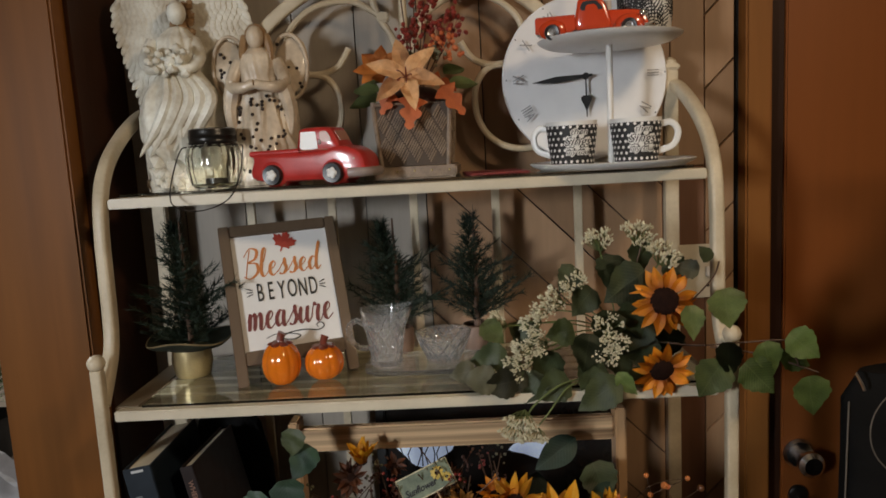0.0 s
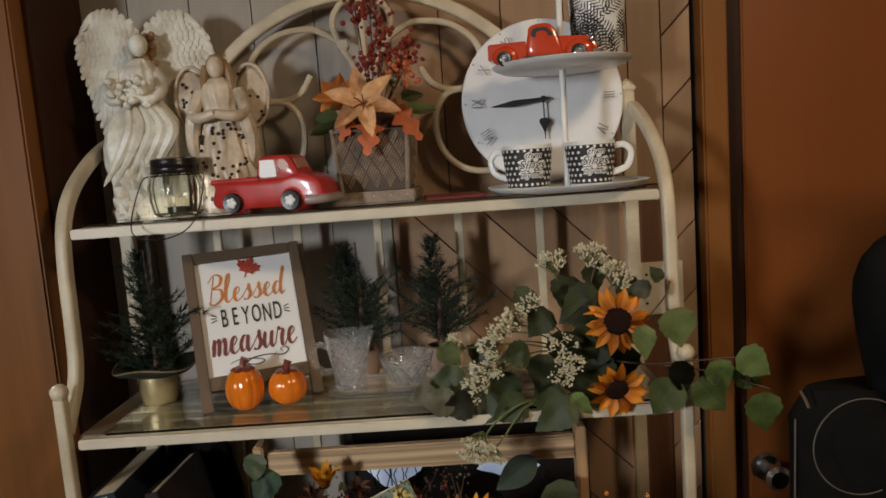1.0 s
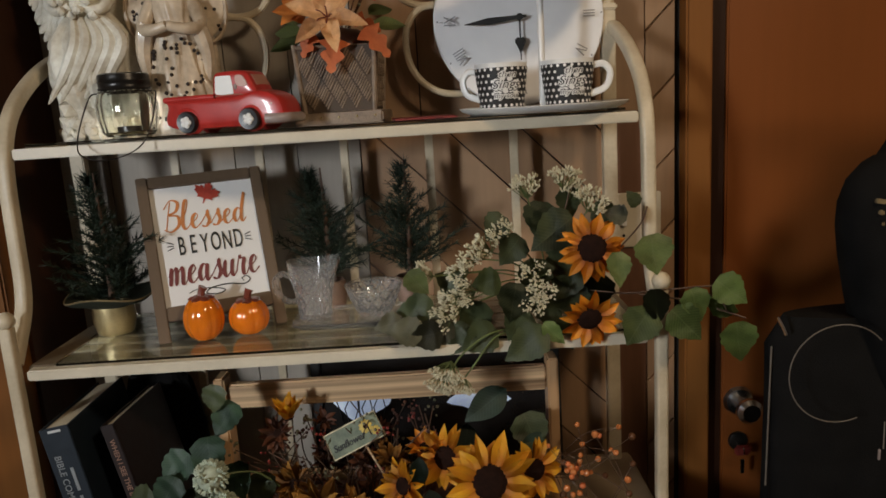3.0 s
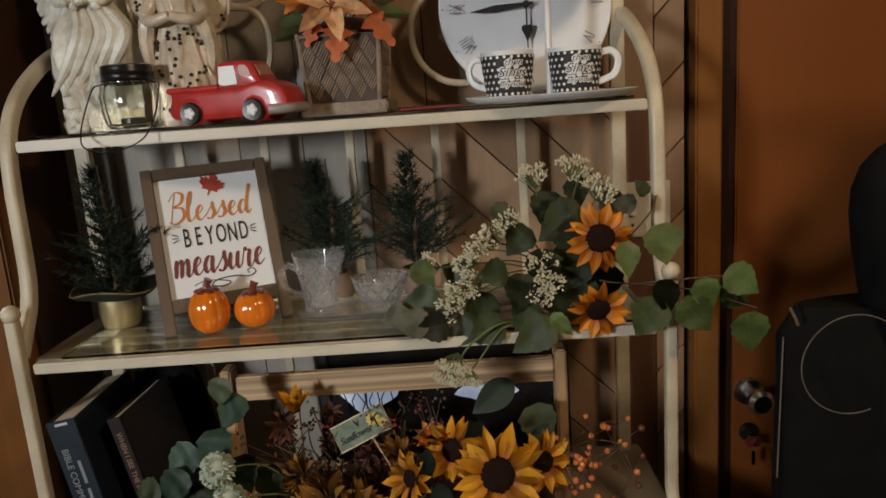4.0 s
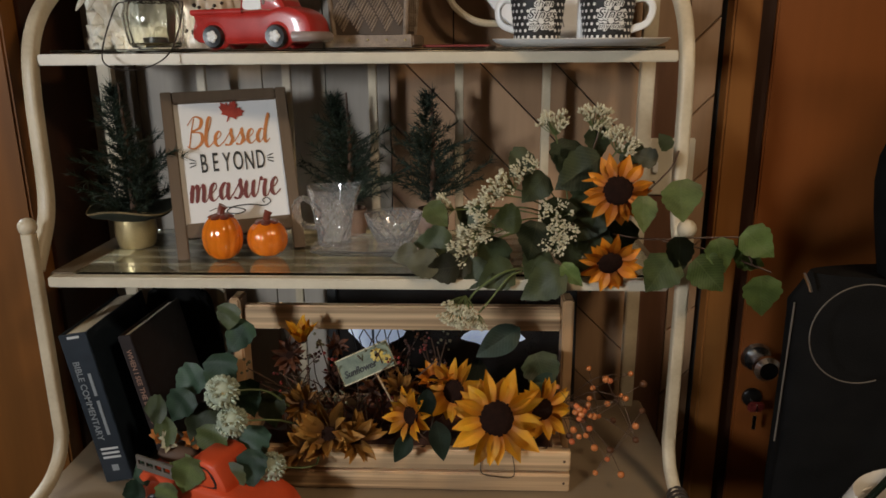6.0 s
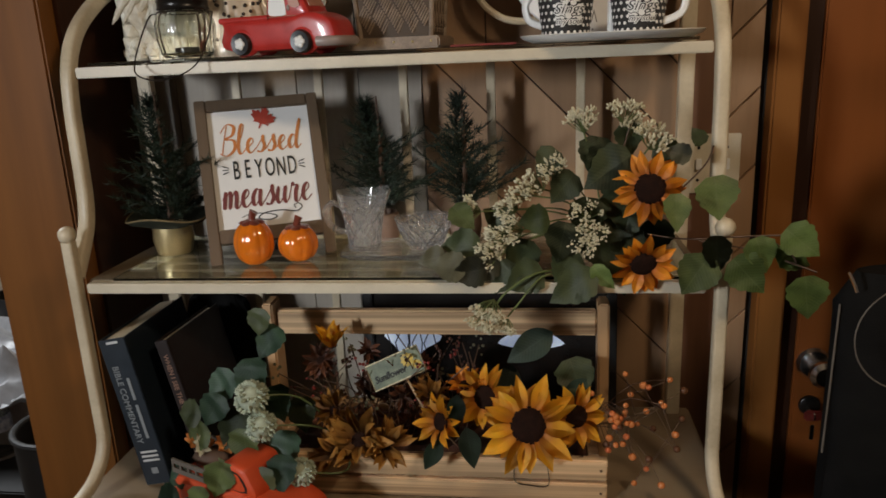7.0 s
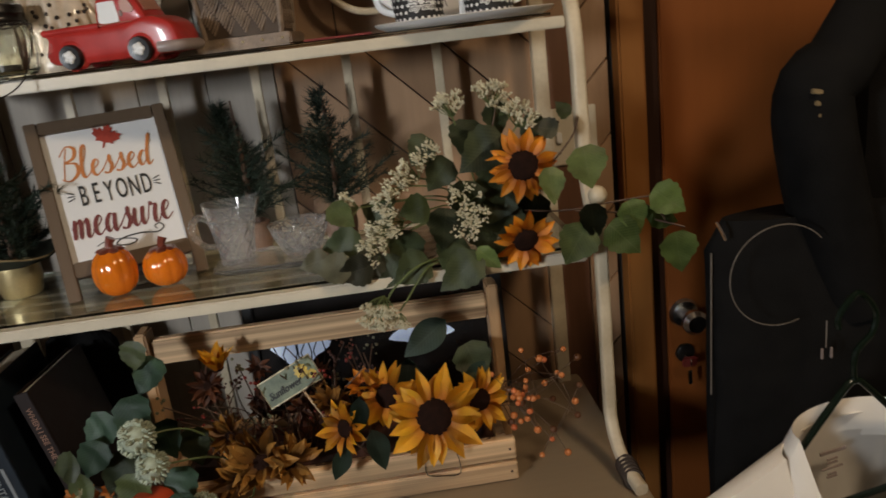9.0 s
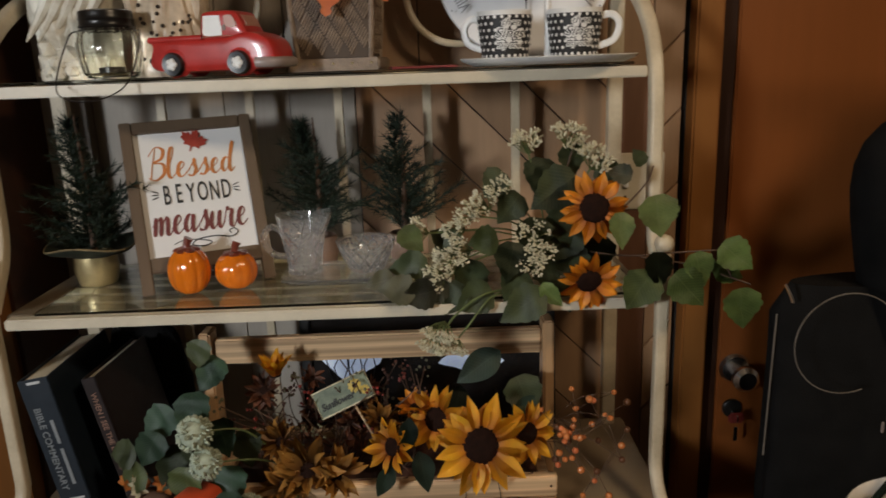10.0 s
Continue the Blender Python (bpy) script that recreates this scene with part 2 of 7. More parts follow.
for z, y0, end in ((1.4985, -0.085, HALF - 0.011), (1.1665, -0.168, HALF - 0.023)):
    part("front_rail", block(-end, end, y0, y0 + 0.022, z - 0.0185, z - 0.002, 0.002), RAILCAP, rack)
    part("back_rail", block(-HALF + 0.025, HALF - 0.025, 0.112, 0.127, z - 0.020, z - 0.002, 0.002), CREAM, rack)
    for s in (-1, 1):
        xx = s * (HALF - 0.034)
        part("end_rail", block(xx - 0.02, xx + 0.02, y0 + 0.023, 0.111, z - 0.018, z - 0.0015, 0.002), SHELFWOOD, rack)
    n = 6
    w = (0.108 - (y0 + 0.026)) / n
    for i in range(n):
        ya = y0 + 0.027 + i * w
        if z < 1.3 and 1 <= i <= 3:
            part("slat_end", block(-HALF + 0.0562, -HALF + 0.094 + 0.004 * i, ya + 0.001, ya + w - 0.011, z - 0.0026, z + 0.0002, 0.0005, 1), RAILCAP, rack, "cream slat end")
        part("shelf_slat", block(-HALF + 0.056, HALF - 0.056, ya, ya + w - 0.009, z - 0.016, z - 0.003, 0.0015), SHELFWOOD, rack)
for i in range(-2, 4):
    xs = -0.122 + i * 0.157 - RX
    if abs(xs) < HALF - 0.03:
        part("back_slat", block(xs - 0.0075, xs + 0.0075, 0.128, 0.140, 0.80, 1.494, 0.001), CREAM, rack)
arch = [(0.38 * math.cos(a), 0.142, 1.512 + 0.38 * math.sin(a)) for a in (math.pi * i / 48 for i in range(49))]
part("arch", tube(arch, 1.0, section=rounded(0.012, 0.008, 0.6), up=(0, 1, 0)), CREAM, rack, "bent cream rattan arch")
part("desk_top", block(-HALF - 0.03, HALF + 0.03, -0.29, 0.16, 0.772, 0.80, 0.004), DESK, rack, "tan wooden desk top")
for s in (-1, 1):
    for yy in (-0.26, 0.13):
        part("leg", block(s * (HALF - 0.01) - 0.02, s * (HALF - 0.01) + 0.02, yy - 0.02, yy + 0.02, 0, 0.772, 0.003), CREAM, rack)




# ---------------------------------------------------------------- more materials
IVORY = material("aged_ivory_resin", (0.60, 0.49, 0.34), 0.45, vary=0.26, scale=16, fine=140, bump=0.35, other=(0.84, 0.80, 0.71))
PEARL = material("pearl_glazed_ceramic", (0.44, 0.33, 0.22), 0.33, vary=0.25, scale=22, fine=120, bump=0.15, other=(0.66, 0.55, 0.41), coat=0.5)
HOLE = material("dark_pierced_hole", (0.03, 0.02, 0.015), 0.8, vary=0.1)
HAIR = material("golden_brown_glaze", (0.32, 0.19, 0.09), 0.3, vary=0.2, coat=0.4)
REDCER = material("red_glazed_ceramic", (0.42, 0.028, 0.022), 0.30, vary=0.16, scale=40, fine=260, bump=0.03, spec=0.4, coat=0.3)
MATRED = material("dark_red_mat", (0.17, 0.018, 0.014), 0.7, vary=0.35, scale=60, bump=0.4)
REDMETAL = material("red_die_cast_paint", (0.55, 0.055, 0.015), 0.2, vary=0.08, coat=0.8)
REDWOOD = material("orange_red_painted_wood", (0.62, 0.075, 0.02), 0.45, vary=0.12, scale=20)
TYRE = material("black_tyre", (0.012, 0.012, 0.013), 0.35, vary=0.2)
WHITE = material("white_gloss", (0.78, 0.77, 0.74), 0.3, vary=0.05)
PANEL = material("white_sign_board", (0.80, 0.79, 0.77), 0.55, vary=0.03, scale=12, bump=0.05)
PINKISH = material("dull_pink_window", (0.42, 0.20, 0.14), 0.3, vary=0.1)
GREYCER = material("grey_bumper", (0.30, 0.24, 0.22), 0.35, vary=0.1)
CHROME = material("chrome", (0.78, 0.78, 0.78), 0.22, 1.0, vary=0.05, bump=0)
DARKLID = material("dark_bronze_lid", (0.018, 0.016, 0.014), 0.3, 0.4, vary=0.3, scale=60)
WIRE = material("dark_wire", (0.05, 0.04, 0.035), 0.4, 0.8, vary=0.2)
BASKETIN = material("dark_basket_body", (0.075, 0.050, 0.032), 0.7, vary=0.2)
WEAVE = material("brown_woven_reed", (0.19, 0.130, 0.082), 0.5, vary=0.3, scale=60, fine=300, bump=0.3, other=(0.24, 0.175, 0.12))
LILY = material("peach_silk_petal", (0.62, 0.30, 0.12), 0.6, vary=0.2, scale=40, fine=250, other=(0.76, 0.46, 0.22))
MAPLE = material("orange_red_maple_leaf", (0.50, 0.10, 0.03), 0.6, vary=0.2, scale=30, other=(0.55, 0.16, 0.05))
ORANGEFL = material("orange_silk_petal", (0.60, 0.21, 0.04), 0.6, vary=0.2, scale=40)
BERRYRED = material("dark_red_berry", (0.22, 0.03, 0.02), 0.35, vary=0.25, scale=80)
BERRYOR = material("orange_berry", (0.52, 0.17, 0.05), 0.25, vary=0.25, scale=50, coat=0.4)
STEMBROWN = material("brown_stem", (0.09, 0.05, 0.03), 0.7, vary=0.25)
STEMGREEN = material("green_stem", (0.12, 0.15, 0.05), 0.6, vary=0.2)
def leaf_material(name, color, other, vein):
    """Silk leaf: mottled colour with paler side veins that run from the midrib."""
    m = material(name, color, 0.55, vary=0.18, scale=40, fine=320, bump=0.15, other=other, per_piece=0.22)
    nt = m.node_tree
    n, link = nt.nodes, nt.links.new
    b = n["Principled BSDF"]
    base = b.inputs["Base Color"].links[0].from_socket
    coord = n.new("ShaderNodeTexCoord")
    sep = n.new("ShaderNodeSeparateXYZ")
    link(coord.outputs["Object"], sep.inputs[0])

    def calc(op, x, y):
        node = n.new("ShaderNodeMath")
        node.operation = op
        for k, v in enumerate((x, y)):
            if isinstance(v, (int, float)):
                node.inputs[k].default_value = v
            else:
                link(v, node.inputs[k])
        return node.outputs[0]

    ax = calc("ABSOLUTE", sep.outputs["X"], 0)
    phase = calc("SUBTRACT", calc("MULTIPLY", sep.outputs["Y"], 640.0), calc("MULTIPLY", ax, 520.0))
    rib = calc("POWER", calc("ABSOLUTE", calc("SINE", phase, 0), 0), 0.5)
    rib = calc("SUBTRACT", 1.0, rib)
    mid = calc("LESS_THAN", ax, 0.0009)
    line = calc("MAXIMUM", rib, mid)
    mix = n.new("ShaderNodeMix")
    mix.data_type = "RGBA"
    mix.inputs["B"].default_value = (*vein, 1)
    link(base, mix.inputs["A"])
    link(calc("MULTIPLY", line, 0.55), mix.inputs["Factor"])
    link(mix.outputs["Result"], b.inputs["Base Color"])
    return m


LEAFA = leaf_material("soft_green_silk_leaf", (0.085, 0.112, 0.030), (0.120, 0.150, 0.044), (0.15, 0.18, 0.075))
LEAFG = leaf_material("fresh_green_silk_leaf", (0.125, 0.185, 0.048), (0.17, 0.25, 0.068), (0.22, 0.29, 0.11))
LEAFD = leaf_material("olive_green_silk_leaf", (0.046, 0.060, 0.022), (0.066, 0.082, 0.032), (0.085, 0.10, 0.045))
LEAFB = leaf_material("blue_green_silk_leaf", (0.022, 0.056, 0.028), (0.036, 0.076, 0.040), (0.06, 0.10, 0.06))
LEAFK = leaf_material("deep_green_silk_leaf", (0.022, 0.042, 0.026), (0.032, 0.058, 0.036), (0.045, 0.075, 0.05))
TANLEAF = leaf_material("faded_olive_tan_leaf", (0.115, 0.11, 0.062), (0.14, 0.135, 0.08), (0.17, 0.16, 0.10))
NEEDLE = material("dark_pine_needle", (0.014, 0.025, 0.014), 0.6, spec=0.4, vary=0.45, scale=25)
CREAMFL = material("cream_floret", (0.60, 0.55, 0.38), 0.7, vary=0.2, scale=80)
WHITEFL = material("white_green_floret", (0.38, 0.42, 0.31), 0.7, vary=0.3, scale=80)
def petal_material(name, root, tip, vary, length):
    """Silk petal: deeper colour at its root, lighter towards the tip, fine lengthwise streaks."""
    m = material(name, tip, 0.55, vary=vary, scale=45, fine=300, bump=0.12, stretch=(1, 0.15, 1), per_piece=0.12)
    nt = m.node_tree
    n, link = nt.nodes, nt.links.new
    b = n["Principled BSDF"]
    base = b.inputs["Base Color"].links[0].from_socket
    coord = n.new("ShaderNodeTexCoord")
    sep = n.new("ShaderNodeSeparateXYZ")
    link(coord.outputs["Object"], sep.inputs[0])
    rng = n.new("ShaderNodeMapRange")
    rng.inputs["From Min"].default_value, rng.inputs["From Max"].default_value = 0.0, length
    link(sep.outputs["Y"], rng.inputs[0])
    mix = n.new("ShaderNodeMix")
    mix.data_type = "RGBA"
    mix.inputs["A"].default_value = (*root, 1)
    link(base, mix.inputs["B"])
    link(rng.outputs[0], mix.inputs["Factor"])
    link(mix.outputs["Result"], b.inputs["Base Color"])
    return m


SUNY = petal_material("golden_yellow_petal", (0.50, 0.13, 0.006), (0.80, 0.41, 0.018), 0.15, 0.030)
SUNO = petal_material("deep_orange_petal", (0.36, 0.07, 0.005), (0.76, 0.29, 0.014), 0.2, 0.024)
FADED = petal_material("faded_brown_gold_petal", (0.10, 0.035, 0.01), (0.46, 0.22, 0.04), 0.35, 0.036)
RUST = petal_material("rust_brown_petal", (0.05, 0.016, 0.008), (0.19, 0.06, 0.02), 0.35, 0.03)
SEEDS = material("dark_brown_seed_disc", (0.016, 0.0065, 0.004), 0.9, spec=0.1, vary=0.4, scale=120, fine=500, bump=0.6)
GOLDPOT = material("gold_foil", (0.52, 0.42, 0.22), 0.35, 0.65, vary=0.2, scale=20, bump=0.3)
BURLAP = material("tan_burlap", (0.20, 0.145, 0.07), 0.8, vary=0.25, scale=60, bump=0.4)
SIGNWOOD = material("grey_brown_frame_wood", (0.13, 0.085, 0.05), 0.6, vary=0.2, scale=10, fine=110, stretch=(1, 1, 0.15), bump=0.25)
CRATE = material("burnt_pine", (0.19, 0.095, 0.042), 0.5, vary=0.35, scale=42, fine=150, stretch=(0.022, 1, 2.2), bump=0.3, other=(0.70, 0.48, 0.27), per_piece=0.06)
CRATEUP = material("burnt_pine_upright", (0.46, 0.28, 0.14), 0.5, vary=0.25, scale=9, fine=60, stretch=(1, 1, 0.1), bump=0.25)
PUMPKIN = material("orange_glazed_ceramic", (0.72, 0.17, 0.008), 0.12, vary=0.08, scale=25, bump=0.03, coat=0.9)
PUMPSTEM = material("red_brown_glaze", (0.16, 0.035, 0.02), 0.3, vary=0.2, coat=0.4)
INKO = material("copper_ink", (0.55, 0.19, 0.05), 0.5, vary=0.25, scale=40)
INKK = material("dark_teal_ink", (0.012, 0.016, 0.019), 0.5, vary=0.2)
INKR = material("wine_ink", (0.17, 0.03, 0.03), 0.5, vary=0.25, scale=40)
INKLEAF = material("red_leaf_ink", (0.40, 0.05, 0.03), 0.5, vary=0.25, scale=60)
INKG = material("grey_numeral_ink", (0.25, 0.25, 0.26), 0.5, vary=0.1)
BLUEBOOK = material("navy_cloth_cover", (0.010, 0.017, 0.026), 0.5, vary=0.15, scale=60, fine=400, bump=0.15)
BROWNBOOK = material("dark_red_brown_cover", (0.014, 0.007, 0.006), 0.5, vary=0.2, scale=60)
PAPER = material("page_edges", (0.50, 0.42, 0.29), 0.8, vary=0.12, scale=4, fine=700, stretch=(1, 0.02, 1), bump=0.2)
SPINEINK = material("dull_silver_spine_print", (0.24, 0.26, 0.27), 0.5, vary=0.15)
SPINERED = material("dull_tan_spine_print", (0.30, 0.17, 0.12), 0.5, vary=0.15)
SILVER = material("silver_print", (0.55, 0.56, 0.56), 0.4, vary=0.05)
GREYRAIL = material("grey_bed_rail", (0.14, 0.12, 0.10), 0.5, vary=0.15)
GREENPL = material("dark_green_plastic", (0.003, 0.009, 0.005), 0.25, vary=0.15)
SHIRT = material("off_white_cotton", (0.84, 0.79, 0.71), 0.85, vary=0.05, scale=12, fine=900, bump=0.2)
CLOTH = material("black_cloth", (0.008, 0.0077, 0.0075), 0.95, spec=0.08, vary=0.3, scale=25, fine=500, bump=0.4)
GLASS = glass("clear_glass", (0.90, 0.92, 0.88))
SHELFGLASS = glass("green_tinted_shelf_glass", (0.86, 0.93, 0.88), 0.03, 1.5)
CRYSTAL = glass("cut_crystal", (0.98, 0.98, 0.98), 0.0, 1.53)
CRYSTAL.node_tree.nodes["Principled BSDF"].inputs["Transmission Weight"].default_value = 0.965

Z1, Z2, ZD = 1.5035, 1.1715, 0.80


def facing(p, normal, spin=0.0, s=1.0):
    """A pose at p whose z axis points along normal, turned by spin degrees about it."""
    q = Vector(normal).normalized().to_track_quat("Z", "Y").to_matrix().to_4x4()
    return Matrix.Translation(p) @ q @ pose(0, 0, 0, 0, 0, spin) @ Matrix.Diagonal((s, s, s, 1))


def piece(name, me, parent, m, label=""):
    ob = new(name, me)
    ob.parent = parent
    ob.matrix_basis = m
    if label:
        ob["label"] = label
    return ob


def as_mesh(name, bm, mat, smooth=True):
    me = bpy.data.meshes.new(name)
    bm.normal_update()
    bm.to_mesh(me)
    bm.free()
    for m in (mat if isinstance(mat, (list, tuple)) else [mat]):
        me.materials.append(m)
    if smooth:
        me.shade_smooth()
        me.set_sharp_from_angle(angle=radians(45))
    return me


def blade(length, width, outline, fold=0.15, droop=0.2, nu=8, thick=0.0008, wave=0.0):
    """A leaf or petal along +y in the xy plane, base at the origin. outline(t): half width at t."""
    bm = bmesh.new()
    grid = []
    for i in range(nu + 1):
        t = i / nu
        w = max(0.0004, outline(t) * width / 2)
        row = []
        for a in (-1, -0.5, 0, 0.5, 1):
            z = fold * abs(a) * w - droop * length * t * t + wave * w * math.sin(t * 9 + a * 2)
            row.append(bm.verts.new((a * w, t * length, z)))
        grid.append(row)
    for r, q in zip(grid, grid[1:]):
        for j in range(4):
            bm.faces.new((r[j], r[j + 1], q[j + 1], q[j]))
    bmesh.ops.solidify(bm, geom=bm.faces[:], thickness=thick)
    return bm


def heart(t):
    w = min(1.0, 0.42 + t / 0.30) if t < 0.5 else 1.0
    tip = 1.0 if t < 0.45 else max(0.0, 1 - ((t - 0.45) / 0.55) ** 1.25)
    return w * tip * (1 + 0.045 * math.sin(t * 34) + 0.03 * math.sin(t * 71))


def lance(t):
    return math.sin(math.pi * t ** 0.8) ** 0.9


def petal(t):
    return math.sin(math.pi * (0.12 + 0.88 * t) ** 1.1) ** 1.05


def lettering(body, size, shear=0.0, bold=0.0, depth=0.0006):
    """Words as a mesh, standing in the xz plane, centred, read from -y."""
    cu = bpy.data.curves.new("words", "FONT")
    cu.body, cu.size, cu.shear, cu.offset, cu.extrude = body, size, shear, bold, depth
    cu.align_x, cu.align_y, cu.resolution_u = "CENTER", "CENTER", 4
    ob = new("words", cu)
    dg = bpy.context.evaluated_depsgraph_get()
    me = bpy.data.meshes.new_from_object(ob.evaluated_get(dg))
    bm = bmesh.new()
    bm.from_mesh(me)
    bpy.data.objects.remove(ob)
    bpy.data.curves.remove(cu)
    bpy.data.meshes.remove(me)
    bm.transform(pose(0, 0, 0, 90))
    return bm


def on_cylinder(bm, radius, taper=0.0):
    """Bends a mesh that stands in the xz plane round a cylinder about z, its middle towards -y."""
    for v in bm.verts:
        r = radius + taper * v.co.z - v.co.y
        a = v.co.x / radius
        v.co = Vector((r * math.sin(a), -r * math.cos(a), v.co.z))
    return bm


def disc(r, depth=0.0005, seg=10):
    bm = lathe([(0, depth), (r, depth), (r, 0), (0, 0)], seg)
    bm.transform(pose(0, 0, 0, 90))
    return bm


def slot(bm, index):
    for f in bm.faces:
        f.material_index = index
    return bm


# ---------------------------------------------------------------- rack: scrolls, rod, glass
def mirrored(points):
    return [(-x, y, z) for x, y, z in points]


yb = 0.142
scrolls = [
    [(-0.030, yb, 1.790), (-0.060, yb, 1.812), (-0.10, yb, 1.830), (-0.165, yb, 1.822), (-0.212, yb, 1.785), (-0.222, yb, 1.74), (-0.20, yb, 1.708), (-0.165, yb, 1.700), (-0.128, yb, 1.712), (-0.105, yb, 1.745)],
    [(-0.20, yb, 1.70), (-0.155, yb, 1.695), (-0.130, yb, 1.66), (-0.130, yb, 1.61), (-0.15, yb, 1.57), (-0.19, yb, 1.545), (-0.24, yb, 1.545), (-0.28, yb, 1.575), (-0.285, yb, 1.62)],
    [(-0.008, yb, 1.715), (-0.022, yb, 1.76), (-0.045, yb, 1.80), (-0.055, yb, 1.84), (-0.04, yb, 1.87), (-0.012, yb, 1.886)],
]
for pts in scrolls:
    for p in (pts, mirrored(pts)):
        part("scroll", tube(spline(p, 6), 0.0062, 8), CREAM, rack)
for s in (-1, 1):
    part("collar", block(s * 0.037 - 0.011, s * 0.037 + 0.011, yb - 0.010, yb + 0.010, 1.788, 1.806, 0.003), CREAM, rack)
part("arch_rod", tube([(0.0, yb, 1.518), (0.0, yb, 1.883)], 0.0075, 10), CREAM, rack)
for z, y0, name in ((Z1, -0.078, "shelf_glass"), (Z2, -0.160, "shelf_glass")):
    g = part(name, block(-HALF + (0.065 if z < 1.3 else 0.03), HALF - 0.03, y0, 0.112, z - 0.0045, z - 0.0004, 0.0008, 1), SHELFGLASS, rack, "clear shelf glass with a green edge")
    g.visible_shadow = False


# ---------------------------------------------------------------- statues
def wing(side, size):
    """A rounded wing of overlapping feathers, its root near the origin's axis, spreading to one side."""
    bm = None
    row = 0
    z = 0.362
    while z > 0.135:
        if z > 0.30:
            half = math.sqrt(max(0, 0.060 ** 2 - (z - 0.305) ** 2))
            u0, u1 = 0.064 - half, 0.064 + half
        else:
            u0, u1 = 0.010 + 0.10 * (0.30 - z), 0.124 - 0.42 * (0.30 - z) ** 1.15
        n = max(1, int((u1 - u0) / (size * 0.62)))
        for i in range(n + 1):
            u = u0 + (u1 - u0) * min(1, (i + 0.5 * (row % 2)) / n)
            L = size * (0.75 + 3.2 * max(0, 0.31 - z) * 2) * random.uniform(0.9, 1.15)
            f = ball(1, Matrix.Diagonal((size * 0.52, size * 0.2, L, 1)), 1)
            lean = side * (10 + 90 * (u - 0.06)) + random.uniform(-8, 8)
            f.transform(pose(side * u, 0.25 * (u - 0.05) ** 2 * 10 - 0.05 * (0.36 - z), z, -14, -lean if z > 0.3 else -lean * 0.6, 0))
            bm = join(bm, f)
        z -= size * 0.55
        row += 1
    for i in range(17):
        z = 0.352 - 0.0128 * i
        u = 0.064 + math.sqrt(max(0, 0.060 ** 2 - (z - 0.305) ** 2)) if z > 0.30 else 0.124 - 0.42 * (0.30 - z) ** 1.15
        f = ball(1, Matrix.Diagonal((0.0078, 0.0034, random.uniform(0.017, 0.024), 1)), 2)
        f.transform(pose(side * (u + 0.003), 0.25 * (u - 0.05) ** 2 * 10 - 0.05 * (0.36 - z) - 0.002, z, -10, -side * random.uniform(30, 52), 0))
        bm = join(bm, f)
    return bm


def gown(profile, folds, depth, seg=96, lean=0.0, squash=0.8, twist=0.0):
    """A draped skirt: a turned body whose wall is pushed into uneven, sweeping folds."""
    rows = []
    for (r0, z0), (r1, z1) in zip(profile, profile[1:]):
        n = max(1, int(math.hypot(r1 - r0, z1 - z0) / 0.005))
        rows += [(r0 + (r1 - r0) * i / n, z0 + (z1 - z0) * i / n) for i in range(n)]
    rows.append(profile[-1])
    bm = lathe(rows, seg, squash=squash)
    zmax = max(z for r, z in profile)
    for v in bm.verts:
        a = math.atan2(v.co.y, v.co.x)
        t = v.co.z / zmax
        wob = 2.2 * noise.noise(Vector((math.cos(a) * 1.3, math.sin(a) * 1.3, t * 3.0 + depth * 40)))
        f = math.sin(a * folds + twist * t * 6 + wob * 1.6)
        f = math.copysign(abs(f) ** 0.7, f) + 0.5 * math.sin(a * folds * 2.3 + t * 7 + wob)
        k = 1 + depth * (1.15 - 0.8 * t) * f + 0.05 * wob * (1 - t)
        v.co.x, v.co.y = v.co.x * k + lean * t * t, v.co.y * k
    return bm


